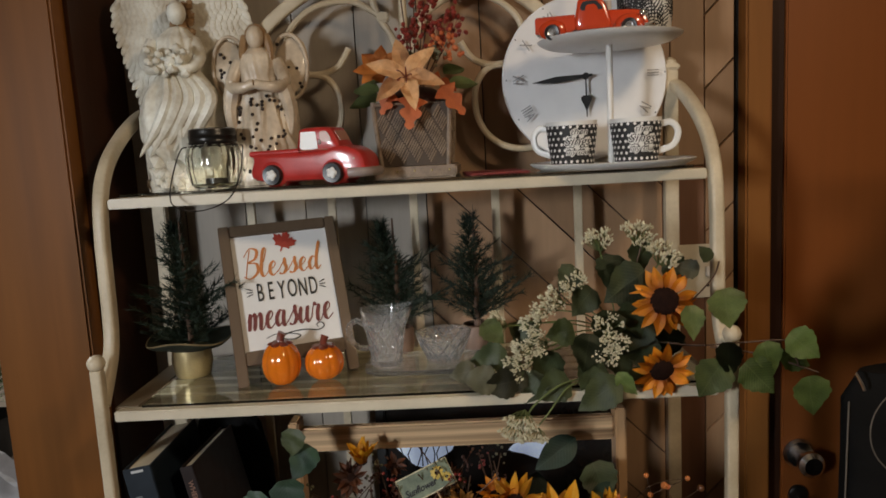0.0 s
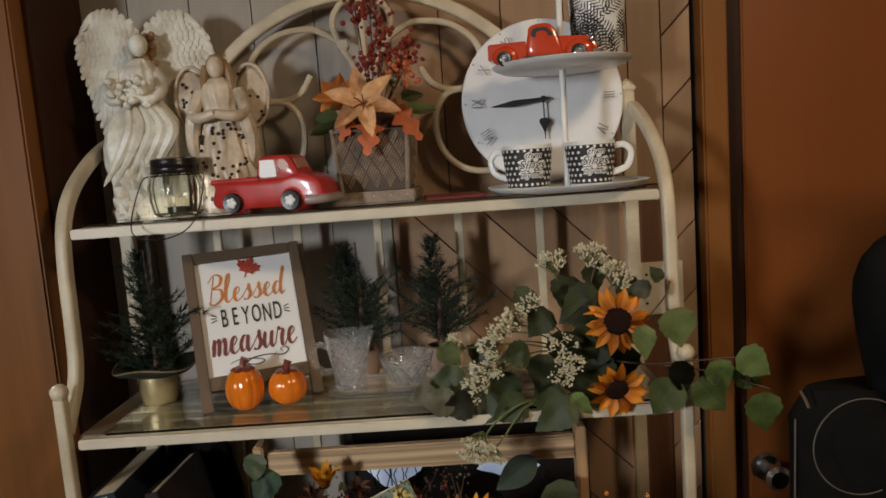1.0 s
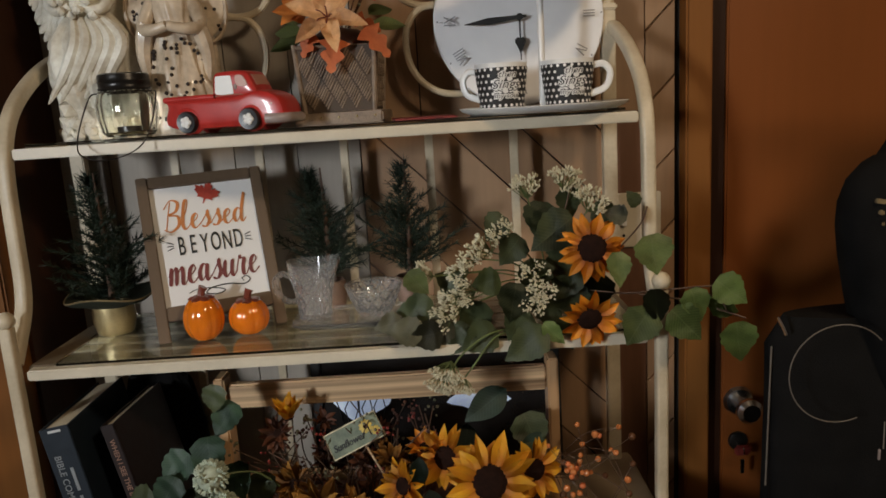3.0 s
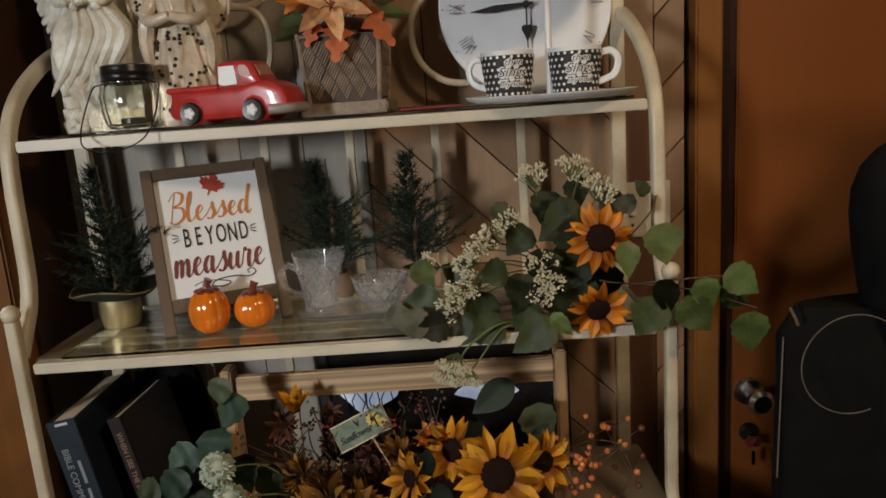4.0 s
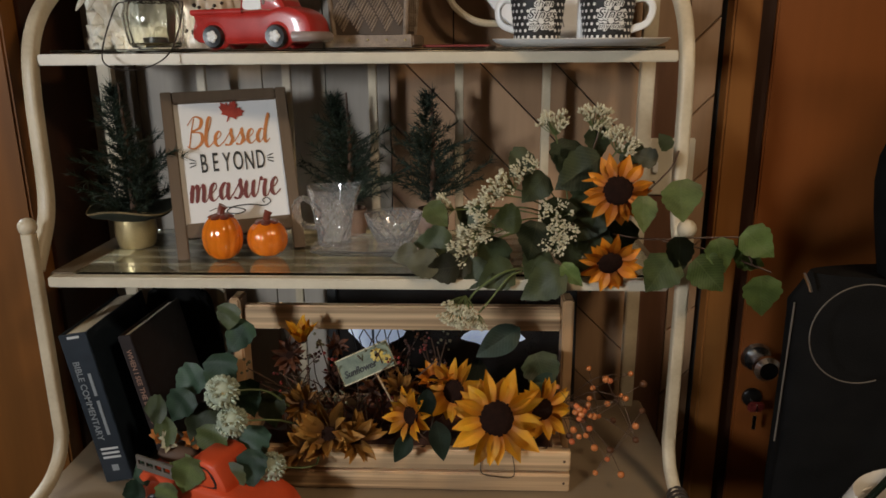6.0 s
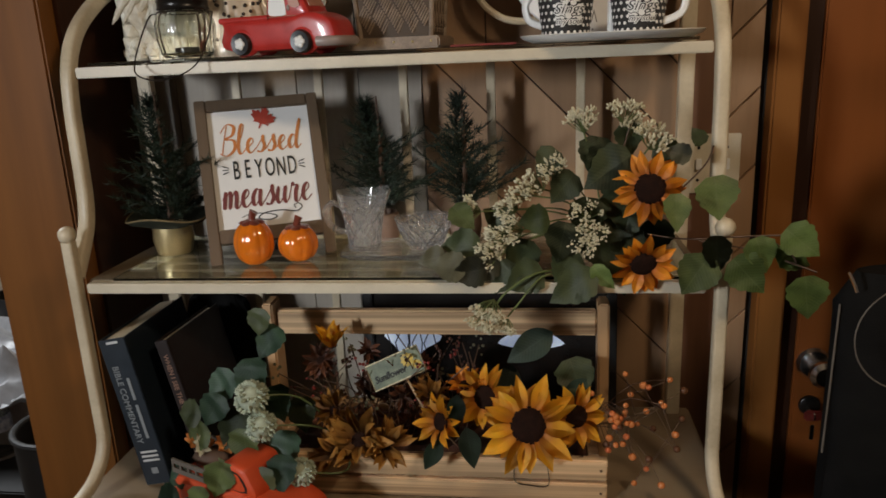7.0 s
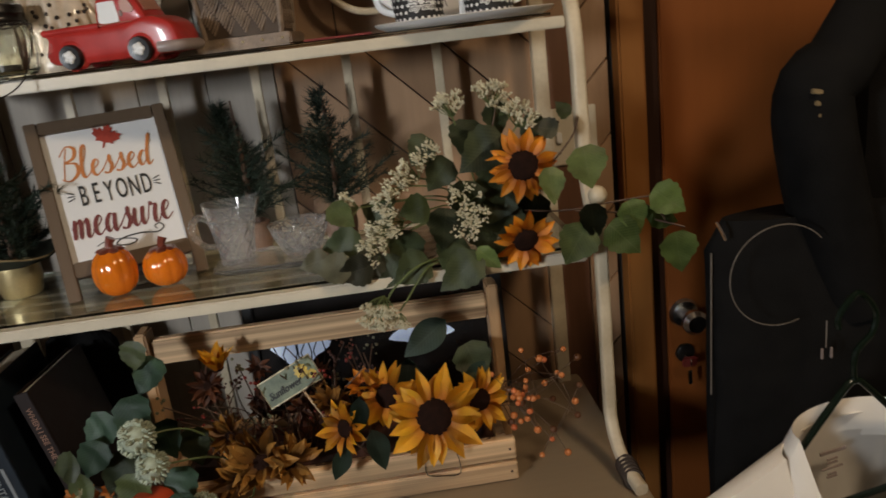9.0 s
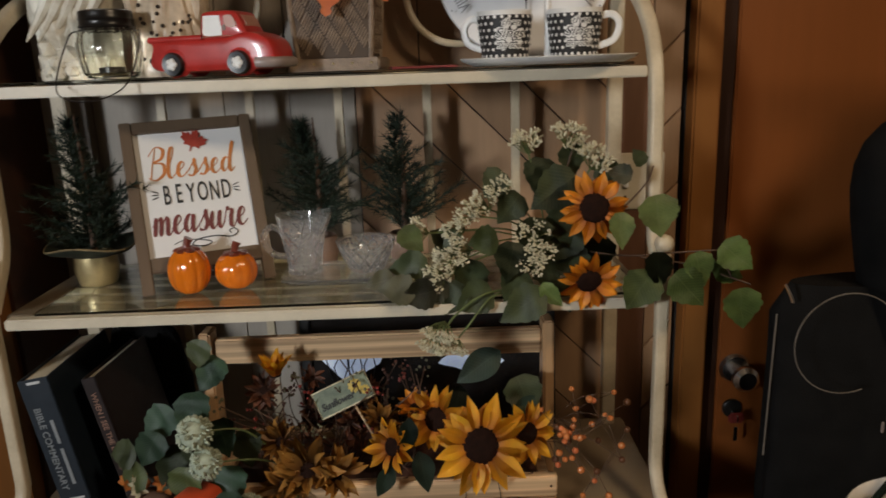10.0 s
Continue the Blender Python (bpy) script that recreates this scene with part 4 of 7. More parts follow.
# ---------------------------------------------------------------- clock leaning behind the tray
def clock(m):
    ck = thing("wall_clock", m, "round white marbled clock with black hands leaning behind the tray", "clock")
    R = 0.152
    f = lathe([(0, 0.0), (R - 0.002, 0.0), (R, 0.002), (R, 0.010), (0, 0.010)], 72)
    f.transform(pose(0, 0, 0, -90))
    part("face", f, material("pale_marbled_clock_face", (0.76, 0.76, 0.78), 0.5, vary=0.07, scale=6, fine=30, other=(0.84, 0.84, 0.84), bump=0.03), ck)
    numerals = "XII I II III IV V VI VII VIII IX X XI".split()
    for i, text in enumerate(numerals):
        a = radians(90 - 30 * i)
        t = lettering(text, 0.030, 0, 0.0, 0.0004)
        t.transform(Matrix.Diagonal((0.62, 1, 1, 1)))
        t.transform(pose(0.122 * math.cos(a), -0.0108, 0.122 * math.sin(a), 0, -(math.degrees(a) - 90), 0))
        part("numeral", t, INKG, ck)
        d = disc(0.0016)
        part("dot", d, INKG, ck).matrix_basis = pose(0.145 * math.cos(a), -0.0104, 0.145 * math.sin(a))
    part("minute_hand", side_extrude([(0.012, -0.002), (0.0, -0.003), (-0.055, -0.006), (-0.098, -0.0006), (-0.098, 0.0006), (-0.055, 0.006), (0.0, 0.003), (0.012, 0.002)], 0.0006, 0), BLACK, ck, "black spade hand").matrix_basis = pose(0, -0.0150, 0, 0, -5, 0)
    hh = block(-0.0014, 0.0014, -0.0006, 0.0006, -0.040, 0.0)
    hh = join(hh, side_extrude([(0.0, -0.036), (0.005, -0.0345), (0.0095, -0.038), (0.0095, -0.043), (0.0045, -0.053), (0.0012, -0.062), (0.0008, -0.074), (-0.0008, -0.074), (-0.0012, -0.062), (-0.0045, -0.053), (-0.0095, -0.043), (-0.0095, -0.038), (-0.005, -0.0345)], 0.0008, 0))
    part("hour_hand", hh, BLACK, ck, "black heart-shaped hand").matrix_basis = pose(0, -0.0130, 0, 0, 0, 0)
    part("hub", disc(0.006, 0.006, 20), BLACK, ck).matrix_basis = pose(0, -0.0105, 0)
    return ck


clock(pose(0.209, 1.372, 1.666, -4, 0, 0))
solo("red_mat", block(-0.05, 0.05, -0.06, 0.06, 0, 0.003, 0.001), MATRED, "small dark red flat mat on the top shelf", "mat", pose(0.030, 1.255, Z1, 0, 0, 6))


# ---------------------------------------------------------------- basket planter with autumn flowers
def basket(m):
    bk = thing("flower_basket", m, "square brown woven basket with peach lily and red berries", "flower arrangement")
    w0, w1, h = 0.058, 0.066, 0.105
    body = bmesh.new()
    bmesh.ops.create_cube(body, size=1)
    for v in body.verts:
        k = w1 if v.co.z > 0 else w0
        v.co = Vector((math.copysign(k, v.co.x), math.copysign(k, v.co.y), 0.02 + (h if v.co.z > 0 else 0)))
    part("body", body, BASKETIN, bk)
    part("base", block(-0.073, 0.073, -0.073, 0.073, 0, 0.019, 0.003), WEAVE, bk)
    for i in range(5):
        part("stud", ball(0.0022, Matrix.Translation((-0.06 + i * 0.03, -0.0735, 0.011)), 1), GOLDPOT, bk)
    weave = None
    for side in range(4):
        row = None
        for r in range(5):
            zc = 0.030 + r * 0.0215
            half = w0 + (w1 - w0) * (zc - 0.02) / h
            for c in range(6):
                xc = -half + 2 * half * (c + (0.5 if r % 2 else 0.0)) / 5
                a, b = 0.0118, 0.0205
                for k in range(5):
                    t = -0.8 + 0.4 * k
                    mx, mz = xc + 0.5 * t * a, zc - 0.5 * t * b
                    L = 0.5 * math.hypot(a, b) * 0.93
                    if abs(mx) + 0.5 * a > half + 0.001 or mz - 0.5 * b < 0.020 or mz + 0.5 * b > 0.124:
                        continue
                    st = block(-0.00125, 0.00125, -0.0013, 0.0013, -L, L, 0.0005, 1)
                    st.transform(pose(mx, -half - 0.0010, mz, -4, math.degrees(math.atan2(a, b)), 0))
                    row = join(row, st)
        row.transform(pose(0, 0, 0, 0, 0, 90 * side))
        weave = join(weave, row)
    part("weave", weave, WEAVE, bk, "herringbone woven reed strips")["kind"] = "stuff"
    for i in range(4):
        a = radians(45 + 90 * i)
        s = 1.4142
        part("corner_cane", tube([(w0 * s * math.cos(a), w0 * s * math.sin(a), 0.018), (w1 * s * math.cos(a), w1 * s * math.sin(a), 0.13)], 0.0042, 8), WEAVE, bk)
    part("rim", tube([(w1 * x, w1 * y, 0.125) for x, y in ((-1, -1), (1, -1), (1, 1), (-1, 1))], 0.004, 8, loop=True), WEAVE, bk)
    # the lily
    pm = as_mesh("petal", blade(0.066, 0.031, lambda t: math.sin(math.pi * (0.1 + 0.9 * t)) ** 0.8, 0.45, 0.34, 10, wave=0.20), LILY)
    for i in range(6):
        a = 60 * i + 12
        piece("lily_petal", pm, bk, Matrix.Translation((-0.006, -0.066, 0.168)) @ pose(0, 0, 0, 68, 0, 4) @ pose(0, 0, 0.003 * (i % 2), 0, 0, a) @ pose(0, 0, 0, 28, 0, 0))
    for i in range(5):
        a = i * 1.2566
        part("stamen", tube(spline([(-0.006, -0.066, 0.168), (-0.006 + 0.008 * math.cos(a), -0.085, 0.172 + 0.008 * math.sin(a)), (-0.006 + 0.013 * math.cos(a), -0.100, 0.170 + 0.013 * math.sin(a))], 4), 0.0011, 5), BERRYRED, bk)
    ml = as_mesh("maple", blade(0.06, 0.06, lambda t: (0.35 + 0.65 * abs(math.sin(t * 7.5 + 0.6))) * (1 - t) ** 0.5 * min(1, t * 5 + 0.3), 0.12, 0.15, 14), MAPLE)
    for p, nrm, sp, s in (((0.005, -0.078, 0.135), (0.1, -0.9, 0.4), 170, 0.95), ((0.052, -0.07, 0.148), (0.4, -0.8, 0.5), 215, 1.0), ((0.035, -0.06, 0.165), (0.3, -0.7, 0.7), 240, 0.8), ((-0.03, -0.07, 0.145), (-0.2, -0.9, 0.3), 150, 0.7)):
        piece("maple_leaf", ml, bk, facing(p, nrm, sp, s), "orange-red maple leaf")
    om = as_mesh("petal", blade(0.048, 0.030, petal, 0.3, 0.1), ORANGEFL)
    for i in range(7):
        piece("orange_petal", om, bk, Matrix.Translation((-0.052, -0.04, 0.182)) @ pose(0, 0, 0, 55, 0, -15) @ pose(0, 0, 0, 0, 0, i * 51) @ pose(0, 0, 0, 30))
    gl = as_mesh("leaf", blade(0.062, 0.032, lance, 0.2, 0.2), LEAFA)
    for p, nrm, sp in (((-0.055, -0.05, 0.15), (-0.2, -0.7, 0.6), 75), ((-0.052, -0.05, 0.14), (-0.1, -0.8, 0.5), 100), ((-0.05, -0.04, 0.165), (-0.2, -0.6, 0.7), 60), ((0.06, -0.03, 0.155), (0.2, -0.7, 0.6), -80), ((0.055, -0.02, 0.175), (0.3, -0.6, 0.7), -60), ((0.0, 0.0, 0.18), (0, -0.8, 0.5), 10)):
        piece("green_leaf", gl, bk, facing(p, nrm, sp))
    part("moss", ball(1, Matrix.Translation((0, 0, 0.125)) @ Matrix.Diagonal((0.06, 0.06, 0.035, 1))), RUST, bk)
    # berry sprays
    for k, (tx, ty, tz) in enumerate(((-0.015, -0.02, 0.335), (0.012, -0.02, 0.35), (0.028, -0.02, 0.30), (0.05, -0.03, 0.24), (0.065, -0.04, 0.225), (0.03, -0.03, 0.26), (0.0, -0.03, 0.245), (0.075, -0.03, 0.255))):
        path = spline([(0.0, 0, 0.13), (tx * 0.6, ty * 0.6, 0.13 + (tz - 0.13) * 0.6), (tx, ty, tz)], 5)
        st = tube(path, 0.0013, 5)
        part("berry_stem", st, STEMBROWN, bk)
        cl = None
        for j in range(30):
            q = Vector((tx, ty, tz)) + Vector((random.gauss(0, 0.014), random.gauss(0, 0.009), random.gauss(0, 0.015)))
            cl = join(cl, ball(random.uniform(0.0032, 0.0055), Matrix.Translation(q), 1))
            cl = join(cl, tube([q, Vector((tx, ty, tz - 0.015))], 0.0005, 3)) if j % 2 else cl
        part("berry_cluster", cl, BERRYRED if k != 4 else MAPLE, bk, "dark red berry cluster")["kind"] = "stuff"
    gb = None
    for j in range(16):
        gb = join(gb, ball(random.uniform(0.003, 0.005), Matrix.Translation((0.042 + random.gauss(0, 0.007), -0.05 + random.gauss(0, 0.005), 0.205 + random.gauss(0, 0.008))), 1))
    part("bud_cluster", gb, TANLEAF, bk)["kind"] = "stuff"
    return bk


basket(pose(-0.104, 1.312, Z1, 0, 0, -3))


# ---------------------------------------------------------------- small artificial trees in gold pots
def pine(m, height, spread, dense, pot_r, label, skirt=True, sway=0.0):
    tree = thing("artificial_tree", m, label, "artificial tree", "small artificial trees")
    part("pot", lathe([(0, 0), (pot_r * 0.84, 0), (pot_r * 0.92, 0.004), (pot_r * 1.06, 0.026), (pot_r * 1.0, 0.05), (pot_r * 0.9, 0.052), (pot_r * 0.9, 0.042), (0, 0.04)], 28), GOLDPOT if skirt else STEMBROWN, tree, "gold foil pot" if skirt else "dark brown pot")
    if skirt:
        sk = lathe([(pot_r * 0.8, 0.046), (pot_r * 1.3, 0.054), (pot_r * 2.0, 0.062), (pot_r * 2.2, 0.068), (pot_r * 2.2, 0.071), (pot_r * 1.3, 0.057), (pot_r * 0.8, 0.05)], 40, closed=True)
        for v in sk.verts:
            a = math.atan2(v.co.y, v.co.x)
            v.co.z += 0.004 * math.sin(a * 3) * (math.hypot(v.co.x, v.co.y) / pot_r - 0.8)
        part("base_skirt", sk, material("dark_green_felt", (0.020, 0.026, 0.014), 0.9, vary=0.3, scale=40), tree, "dark felt skirt with a tan edge")
        part("skirt_edge", tube([(pot_r * 2.2 * math.cos(t), pot_r * 2.2 * math.sin(t), 0.070 + 0.0056 * math.sin(t * 3)) for t in (i * math.pi / 24 for i in range(48))], 0.0016, 5, loop=True), BURLAP, tree)
    part("trunk", tube([(0, 0, 0.04), (0.002, 0, height * 0.6), (0, 0, height * 0.97)], [0.006, 0.004, 0.0015], 8), STEMBROWN, tree)
    verts, faces = [], []

    def needle(base, tip, w):
        d = (tip - base)
        s = d.cross(Vector((random.uniform(-1, 1), random.uniform(-1, 1), random.uniform(-1, 1))))
        s = s.normalized() * w
        k = len(verts)
        verts.extend([base - s, base + s, tip])
        faces.append((k, k + 1, k + 2))

    def axis(z):
        t = max(0.0, min(1.0, (z - 0.05) / (height - 0.05)))
        return Vector((sway * t ** 1.6 + 0.006 * math.sin(7 * t + 40 * sway), 0.004 * math.sin(9 * t), z))

    for i in range(dense):
        t = ((i + random.random()) / dense) ** 1.15
        z = 0.066 + (height - 0.078) * t
        lump = 0.72 + 0.55 * noise.noise(Vector((i * 0.37, 40 * spread, 3.1 * t)))
        r = spread * (1.02 - t) ** 1.25 * lump * random.choice((0.45, 0.8, 1.0, 1.25, 1.6)) + 0.007
        a = i * 2.39996 + random.uniform(-0.5, 0.5)
        start = axis(z - 0.010)
        end = start + Vector((r * math.cos(a), r * math.sin(a), 0.010 + random.uniform(0.15, 0.65) * r))
        n = max(5, int(r / 0.0034))
        for k in range(n):
            p = start.lerp(end, (k + 0.5) / n)
            for q in range(4):
                dv = (end - start).normalized() * 1.1 + Vector((random.gauss(0, 0.55), random.gauss(0, 0.55), random.gauss(0, 0.55)))
                needle(p, p + dv.normalized() * random.uniform(0.011, 0.022), 0.0010)
    me = bpy.data.meshes.new("crown")
    me.from_pydata([tuple(v) for v in verts], [], faces)
    me.materials.append(NEEDLE)
    cr = new("crown", me)
    cr.parent = tree
    cr["kind"] = "stuff"
    return tree


pine(pose(-0.526, 1.245, Z2), 0.285, 0.105, 120, 0.0335, "dark green bushy artificial tree in a gold foil pot", sway=-0.012)
pine(pose(-0.160, 1.318, Z2), 0.264, 0.090, 108, 0.028, "slim dark green artificial tree behind the crystal pitcher", False, -0.020)
pine(pose(-0.012, 1.318, Z2), 0.268, 0.088, 104, 0.028, "slim dark green artificial tree behind the crystal bowl", False, -0.004)


# ---------------------------------------------------------------- framed sign
def script_word(parts_list, mat, sign, label):
    bm = None
    for text, size, x, z, shear, bold, sx in parts_list:
        t = lettering(text, size, shear, bold, 0.0005)
        t.transform(Matrix.Diagonal((sx, 1, 1, 1)))
        t.transform(pose(x, -0.0011, z, 0, -4 if shear else 0, 0))
        bm = join(bm, t)
    part("lettering", bm, mat, sign, label)


def stroke(points, r, n=6):
    """A pen stroke in the plane of the sign, thin at its ends."""
    pts = spline([(x, -0.0012, z) for x, z in points], n)
    k = len(pts)
    bm = tube(pts, [r * (0.45 + 0.75 * abs(math.sin(math.pi * (0.08 + 0.84 * i / (k - 1)) * 1.0))) for i in range(k)], 6)
    for v in bm.verts:
        v.co.y = -0.0012 + (v.co.y + 0.0012) * 0.3
    return bm


PEN = {
    "B": (1.15, [[(0.25, 0.0), (0.3, 1.0), (0.4, 2.0)], [(0.0, 1.55), (0.4, 2.1), (0.92, 1.9), (0.85, 1.35), (0.4, 1.1), (0.98, 0.95), (1.08, 0.35), (0.6, -0.05), (0.1, 0.15)]]),
    "l": (0.66, [[(0, 0.3), (0.35, 1.2), (0.45, 1.9), (0.3, 2.0), (0.2, 1.5), (0.2, 0.4), (0.4, 0.0), (0.7, 0.25)]]),
    "e": (0.76, [[(0, 0.3), (0.4, 0.55), (0.55, 0.8), (0.4, 1.0), (0.2, 0.75), (0.2, 0.25), (0.45, 0.0), (0.8, 0.3)]]),
    "s": (0.76, [[(0, 0.2), (0.35, 0.8), (0.45, 1.1), (0.5, 0.75), (0.62, 0.4), (0.45, 0.02), (0.15, 0.08), (0.42, 0.0), (0.82, 0.28)]]),
    "d": (0.96, [[(0.55, 0.85), (0.3, 0.95), (0.1, 0.5), (0.25, 0.05), (0.5, 0.3), (0.66, 1.2), (0.78, 2.0), (0.66, 1.2), (0.62, 0.4), (0.75, 0.0), (1.0, 0.25)]]),
    "m": (1.2, [[(0, 0.5), (0.14, 0.98), (0.15, 0.0), (0.2, 0.6), (0.42, 0.98), (0.52, 0.6), (0.52, 0.0), (0.6, 0.6), (0.82, 0.98), (0.93, 0.6), (0.95, 0.1), (1.1, 0.0), (1.3, 0.3)]]),
    "a": (0.92, [[(0.55, 0.85), (0.3, 0.95), (0.1, 0.5), (0.25, 0.05), (0.5, 0.3), (0.6, 0.95), (0.58, 0.4), (0.7, 0.0), (0.95, 0.3)]]),
    "u": (0.96, [[(0, 0.3), (0.15, 0.95), (0.12, 0.3), (0.3, 0.0), (0.55, 0.35), (0.65, 0.95), (0.62, 0.3), (0.78, 0.0), (1.0, 0.3)]]),
    "r": (0.8, [[(0, 0.2), (0.15, 1.05), (0.25, 0.95), (0.5, 0.9), (0.45, 0.5), (0.5, 0.05), (0.7, 0.0), (0.85, 0.3)]]),
}


def hand_word(word, sx, sz, x, z, weight=1.0):
    """A brush-written word: thick down strokes and fine up strokes, from x along a slightly rising line."""
    bm = None
    slope = 0.02
    for ch in word:
        adv, strokes = PEN[ch]
        for st in strokes:
            pts = spline([(x + px * sx + pz * sz * 0.16, 0, z + slope * (x + px * sx) + pz * sz) for px, pz in st], 7)
            k = len(pts)
            rad = []
            for i in range(k):
                d = pts[min(i + 1, k - 1)] - pts[max(i - 1, 0)]
                down = max(0.0, -d.z / max(d.length, 1e-9))
                rad.append(0.00075 * weight + 0.0019 * weight * down)
            rad = [sum(rad[max(0, i - 2):i + 3]) / len(rad[max(0, i - 2):i + 3]) for i in range(k)]
            t = tube(pts, rad, 6)
            for v in t.verts:
                v.co.y = -0.0008 + 0.25 * v.co.y
            bm = join(bm, t)
        x += adv * sx
    return bm


def framed_sign(m):
    sg = thing("framed_sign", m, "white sign in grey-brown wooden frame with autumn lettering", "sign")
    w, h = 0.0845, 0.103
    part("board", block(-w - 0.004, w + 0.004, 0.0, 0.006, -h - 0.004, h + 0.004), PANEL, sg, "white board")
    for s in (-1, 1):
        part("stile", block(s * (w + 0.0095) - 0.0093, s * (w + 0.0095) + 0.0093, -0.009, 0.012, -h - 0.058, h + 0.0195, 0.0015), SIGNWOOD, sg)
    part("top_rail", block(-w, w, -0.0085, 0.012, h, h + 0.019, 0.0015), SIGNWOOD, sg)
    part("bottom_rail", block(-w, w, -0.0085, 0.012, -h - 0.0235, -h, 0.0015), SIGNWOOD, sg)
    part("lettering", hand_word("Blessed", 0.0236, 0.0255, -0.072, 0.027, 1.2), INKO, sg, "copper script lettering")
    script_word([(ch, 0.046, -0.046 + 0.0186 * i, -0.0035 + 0.0008 * (i % 2), 0.0, 0.0002, 0.47) for i, ch in enumerate("BEYOND")], INKK, sg, "dark capital lettering")
    part("lettering", hand_word("measure", 0.0240, 0.0300, -0.076, -0.066, 1.4), INKR, sg, "wine-red script lettering")
    for s in (-1, 1):
        for dz in (-0.006, 0.0, 0.006):
            part("dash", stroke([(s * 0.058, dz * 0.5), (s * 0.064, dz * 0.9), (s * 0.069, dz * 1.2)], 0.0009, 3), INKK, sg)
    sw = stroke([(-0.046, -0.084), (-0.03, -0.079), (-0.005, -0.081), (0.012, -0.087), (0.0, -0.092), (-0.018, -0.088), (-0.008, -0.080), (0.02, -0.078), (0.044, -0.082), (0.055, -0.076), (0.050, -0.069), (0.042, -0.072), (0.045, -0.077)], 0.0010, 7)
    part("flourish", sw, INKK, sg, "dark pen flourish")
    leaf = bmesh.new()
    half = [(0, 1.0), (0.14, 0.72), (0.28, 0.78), (0.24, 0.42), (0.52, 0.62), (0.56, 0.46), (0.92, 0.48), (0.78, 0.26), (0.88, 0.12), (0.52, -0.12), (0.56, -0.30), (0.26, -0.26), (0.06, -0.30), (0.04, -0.66)]
    outline = half + [(-x, z) for x, z in half[:0:-1]]
    pts = [leaf.verts.new((0.0235 * x, -0.0012, 0.0250 * z + 0.080)) for x, z in outline]
    leaf.faces.new(pts)
    bmesh.ops.recalc_face_normals(leaf, faces=leaf.faces[:])
    bmesh.ops.solidify(leaf, geom=leaf.faces[:], thickness=0.0006)
    part("maple_print", leaf, INKLEAF, sg, "red maple leaf print").matrix_basis = pose(0.006, 0, 0.003, 0, 0, 0) @ pose(0, 0, 0.08, 0, 24, 0) @ pose(0, 0, -0.08)
    return sg


framed_sign(pose(-0.348, 1.2515, 1.3195) @ pose(0, 0, 0, 0, 0, 19.5) @ pose(0, 0, 0, -23, 0, 0) @ pose(0, 0, 0, 0, -1.5, 0))


# ---------------------------------------------------------------- ceramic pumpkins
def pumpkin(m, r, h, tall):
    pk = thing("ceramic_pumpkin", m, "tall glossy orange ceramic pumpkin with brown stem" if tall else "round glossy orange ceramic pumpkin with brown stem", "pumpkin", "ceramic pumpkins")
    n = 18
    prof = []
    for i in range(n + 1):
        t = math.pi * i / n
        prof.append((r * math.sin(t) ** 0.8 if 0 < i < n else 0, h / 2 - h / 2 * math.cos(t)))
    prof[-1] = (0, h * 0.95)
    prof[0] = (0, 0.001)
    bm = lathe(prof, 80)
    for v in bm.verts:
        a = math.atan2(v.co.y, v.co.x)
        k = 0.93 + 0.07 * abs(math.cos(a * 4.5)) ** 0.6
        v.co.x, v.co.y = v.co.x * k, v.co.y * k
    part("body", bm, PUMPKIN, pk)
    st = tube(spline([(0, 0, h * 0.93), (0.001, 0, h + 0.006), (0.005, 0, h + 0.014)], 4), [0.010, 0.008, 0.0065, 0.006, 0.006, 0.006, 0.0065, 0.007, 0.0075], 8)
    crown = lathe([(0.006, h * 0.90), (0.019, h * 0.925), (0.0205, h * 0.945), (0.017, h * 0.985), (0.009, h * 1.01), (0.004, h * 1.0)], 48, closed=True)
    for v in crown.verts:
        a = math.atan2(v.co.y, v.co.x)
        k = 0.80 + 0.25 * abs(math.cos(3 * a))
        v.co.x, v.co.y = v.co.x * k, v.co.y * k
    part("stem_crown", crown, PUMPSTEM, pk, "red-brown lobed crown")
    part("stem", st, PUMPSTEM, pk, "red-brown glazed stem")
    return pk


pumpkin(pose(-0.345, 1.164, Z2, 0, 0, 10), 0.0328, 0.075, True)
pumpkin(pose(-0.277, 1.184, Z2, 0, 0, 40), 0.0335, 0.061, False)


# ---------------------------------------------------------------- crystal
def cut(bm, n, amp, z0, z1, pitch, wall=None):
    """Diamond facets pressed into the outer wall of a lathe; wall: how many of its first vertices are that wall."""
    bm.verts.index_update()
    for v in bm.verts:
        r = math.hypot(v.co.x, v.co.y)
        if z0 < v.co.z < z1 and r > 0.015 and (wall is None or v.index < wall):
            a = math.atan2(v.co.y, v.co.x)
            u, w = a * n / 2 + v.co.z * pitch, a * n / 2 - v.co.z * pitch
            k = 1 - amp * max(1 - 2.2 * abs(math.sin(u)), 1 - 2.2 * abs(math.sin(w)), 0.25 - 2 * abs(math.cos(u)) * abs(math.cos(w)), 0)
            v.co.x, v.co.y = v.co.x * k, v.co.y * k
    return bm


def dense_profile(pts, step=0.003):
    out = []
    for (r0, z0), (r1, z1) in zip(pts, pts[1:]):
        n = max(1, int(math.hypot(r1 - r0, z1 - z0) / step))
        out += [(r0 + (r1 - r0) * i / n, z0 + (z1 - z0) * i / n) for i in range(n)]
    return out + [pts[-1]]


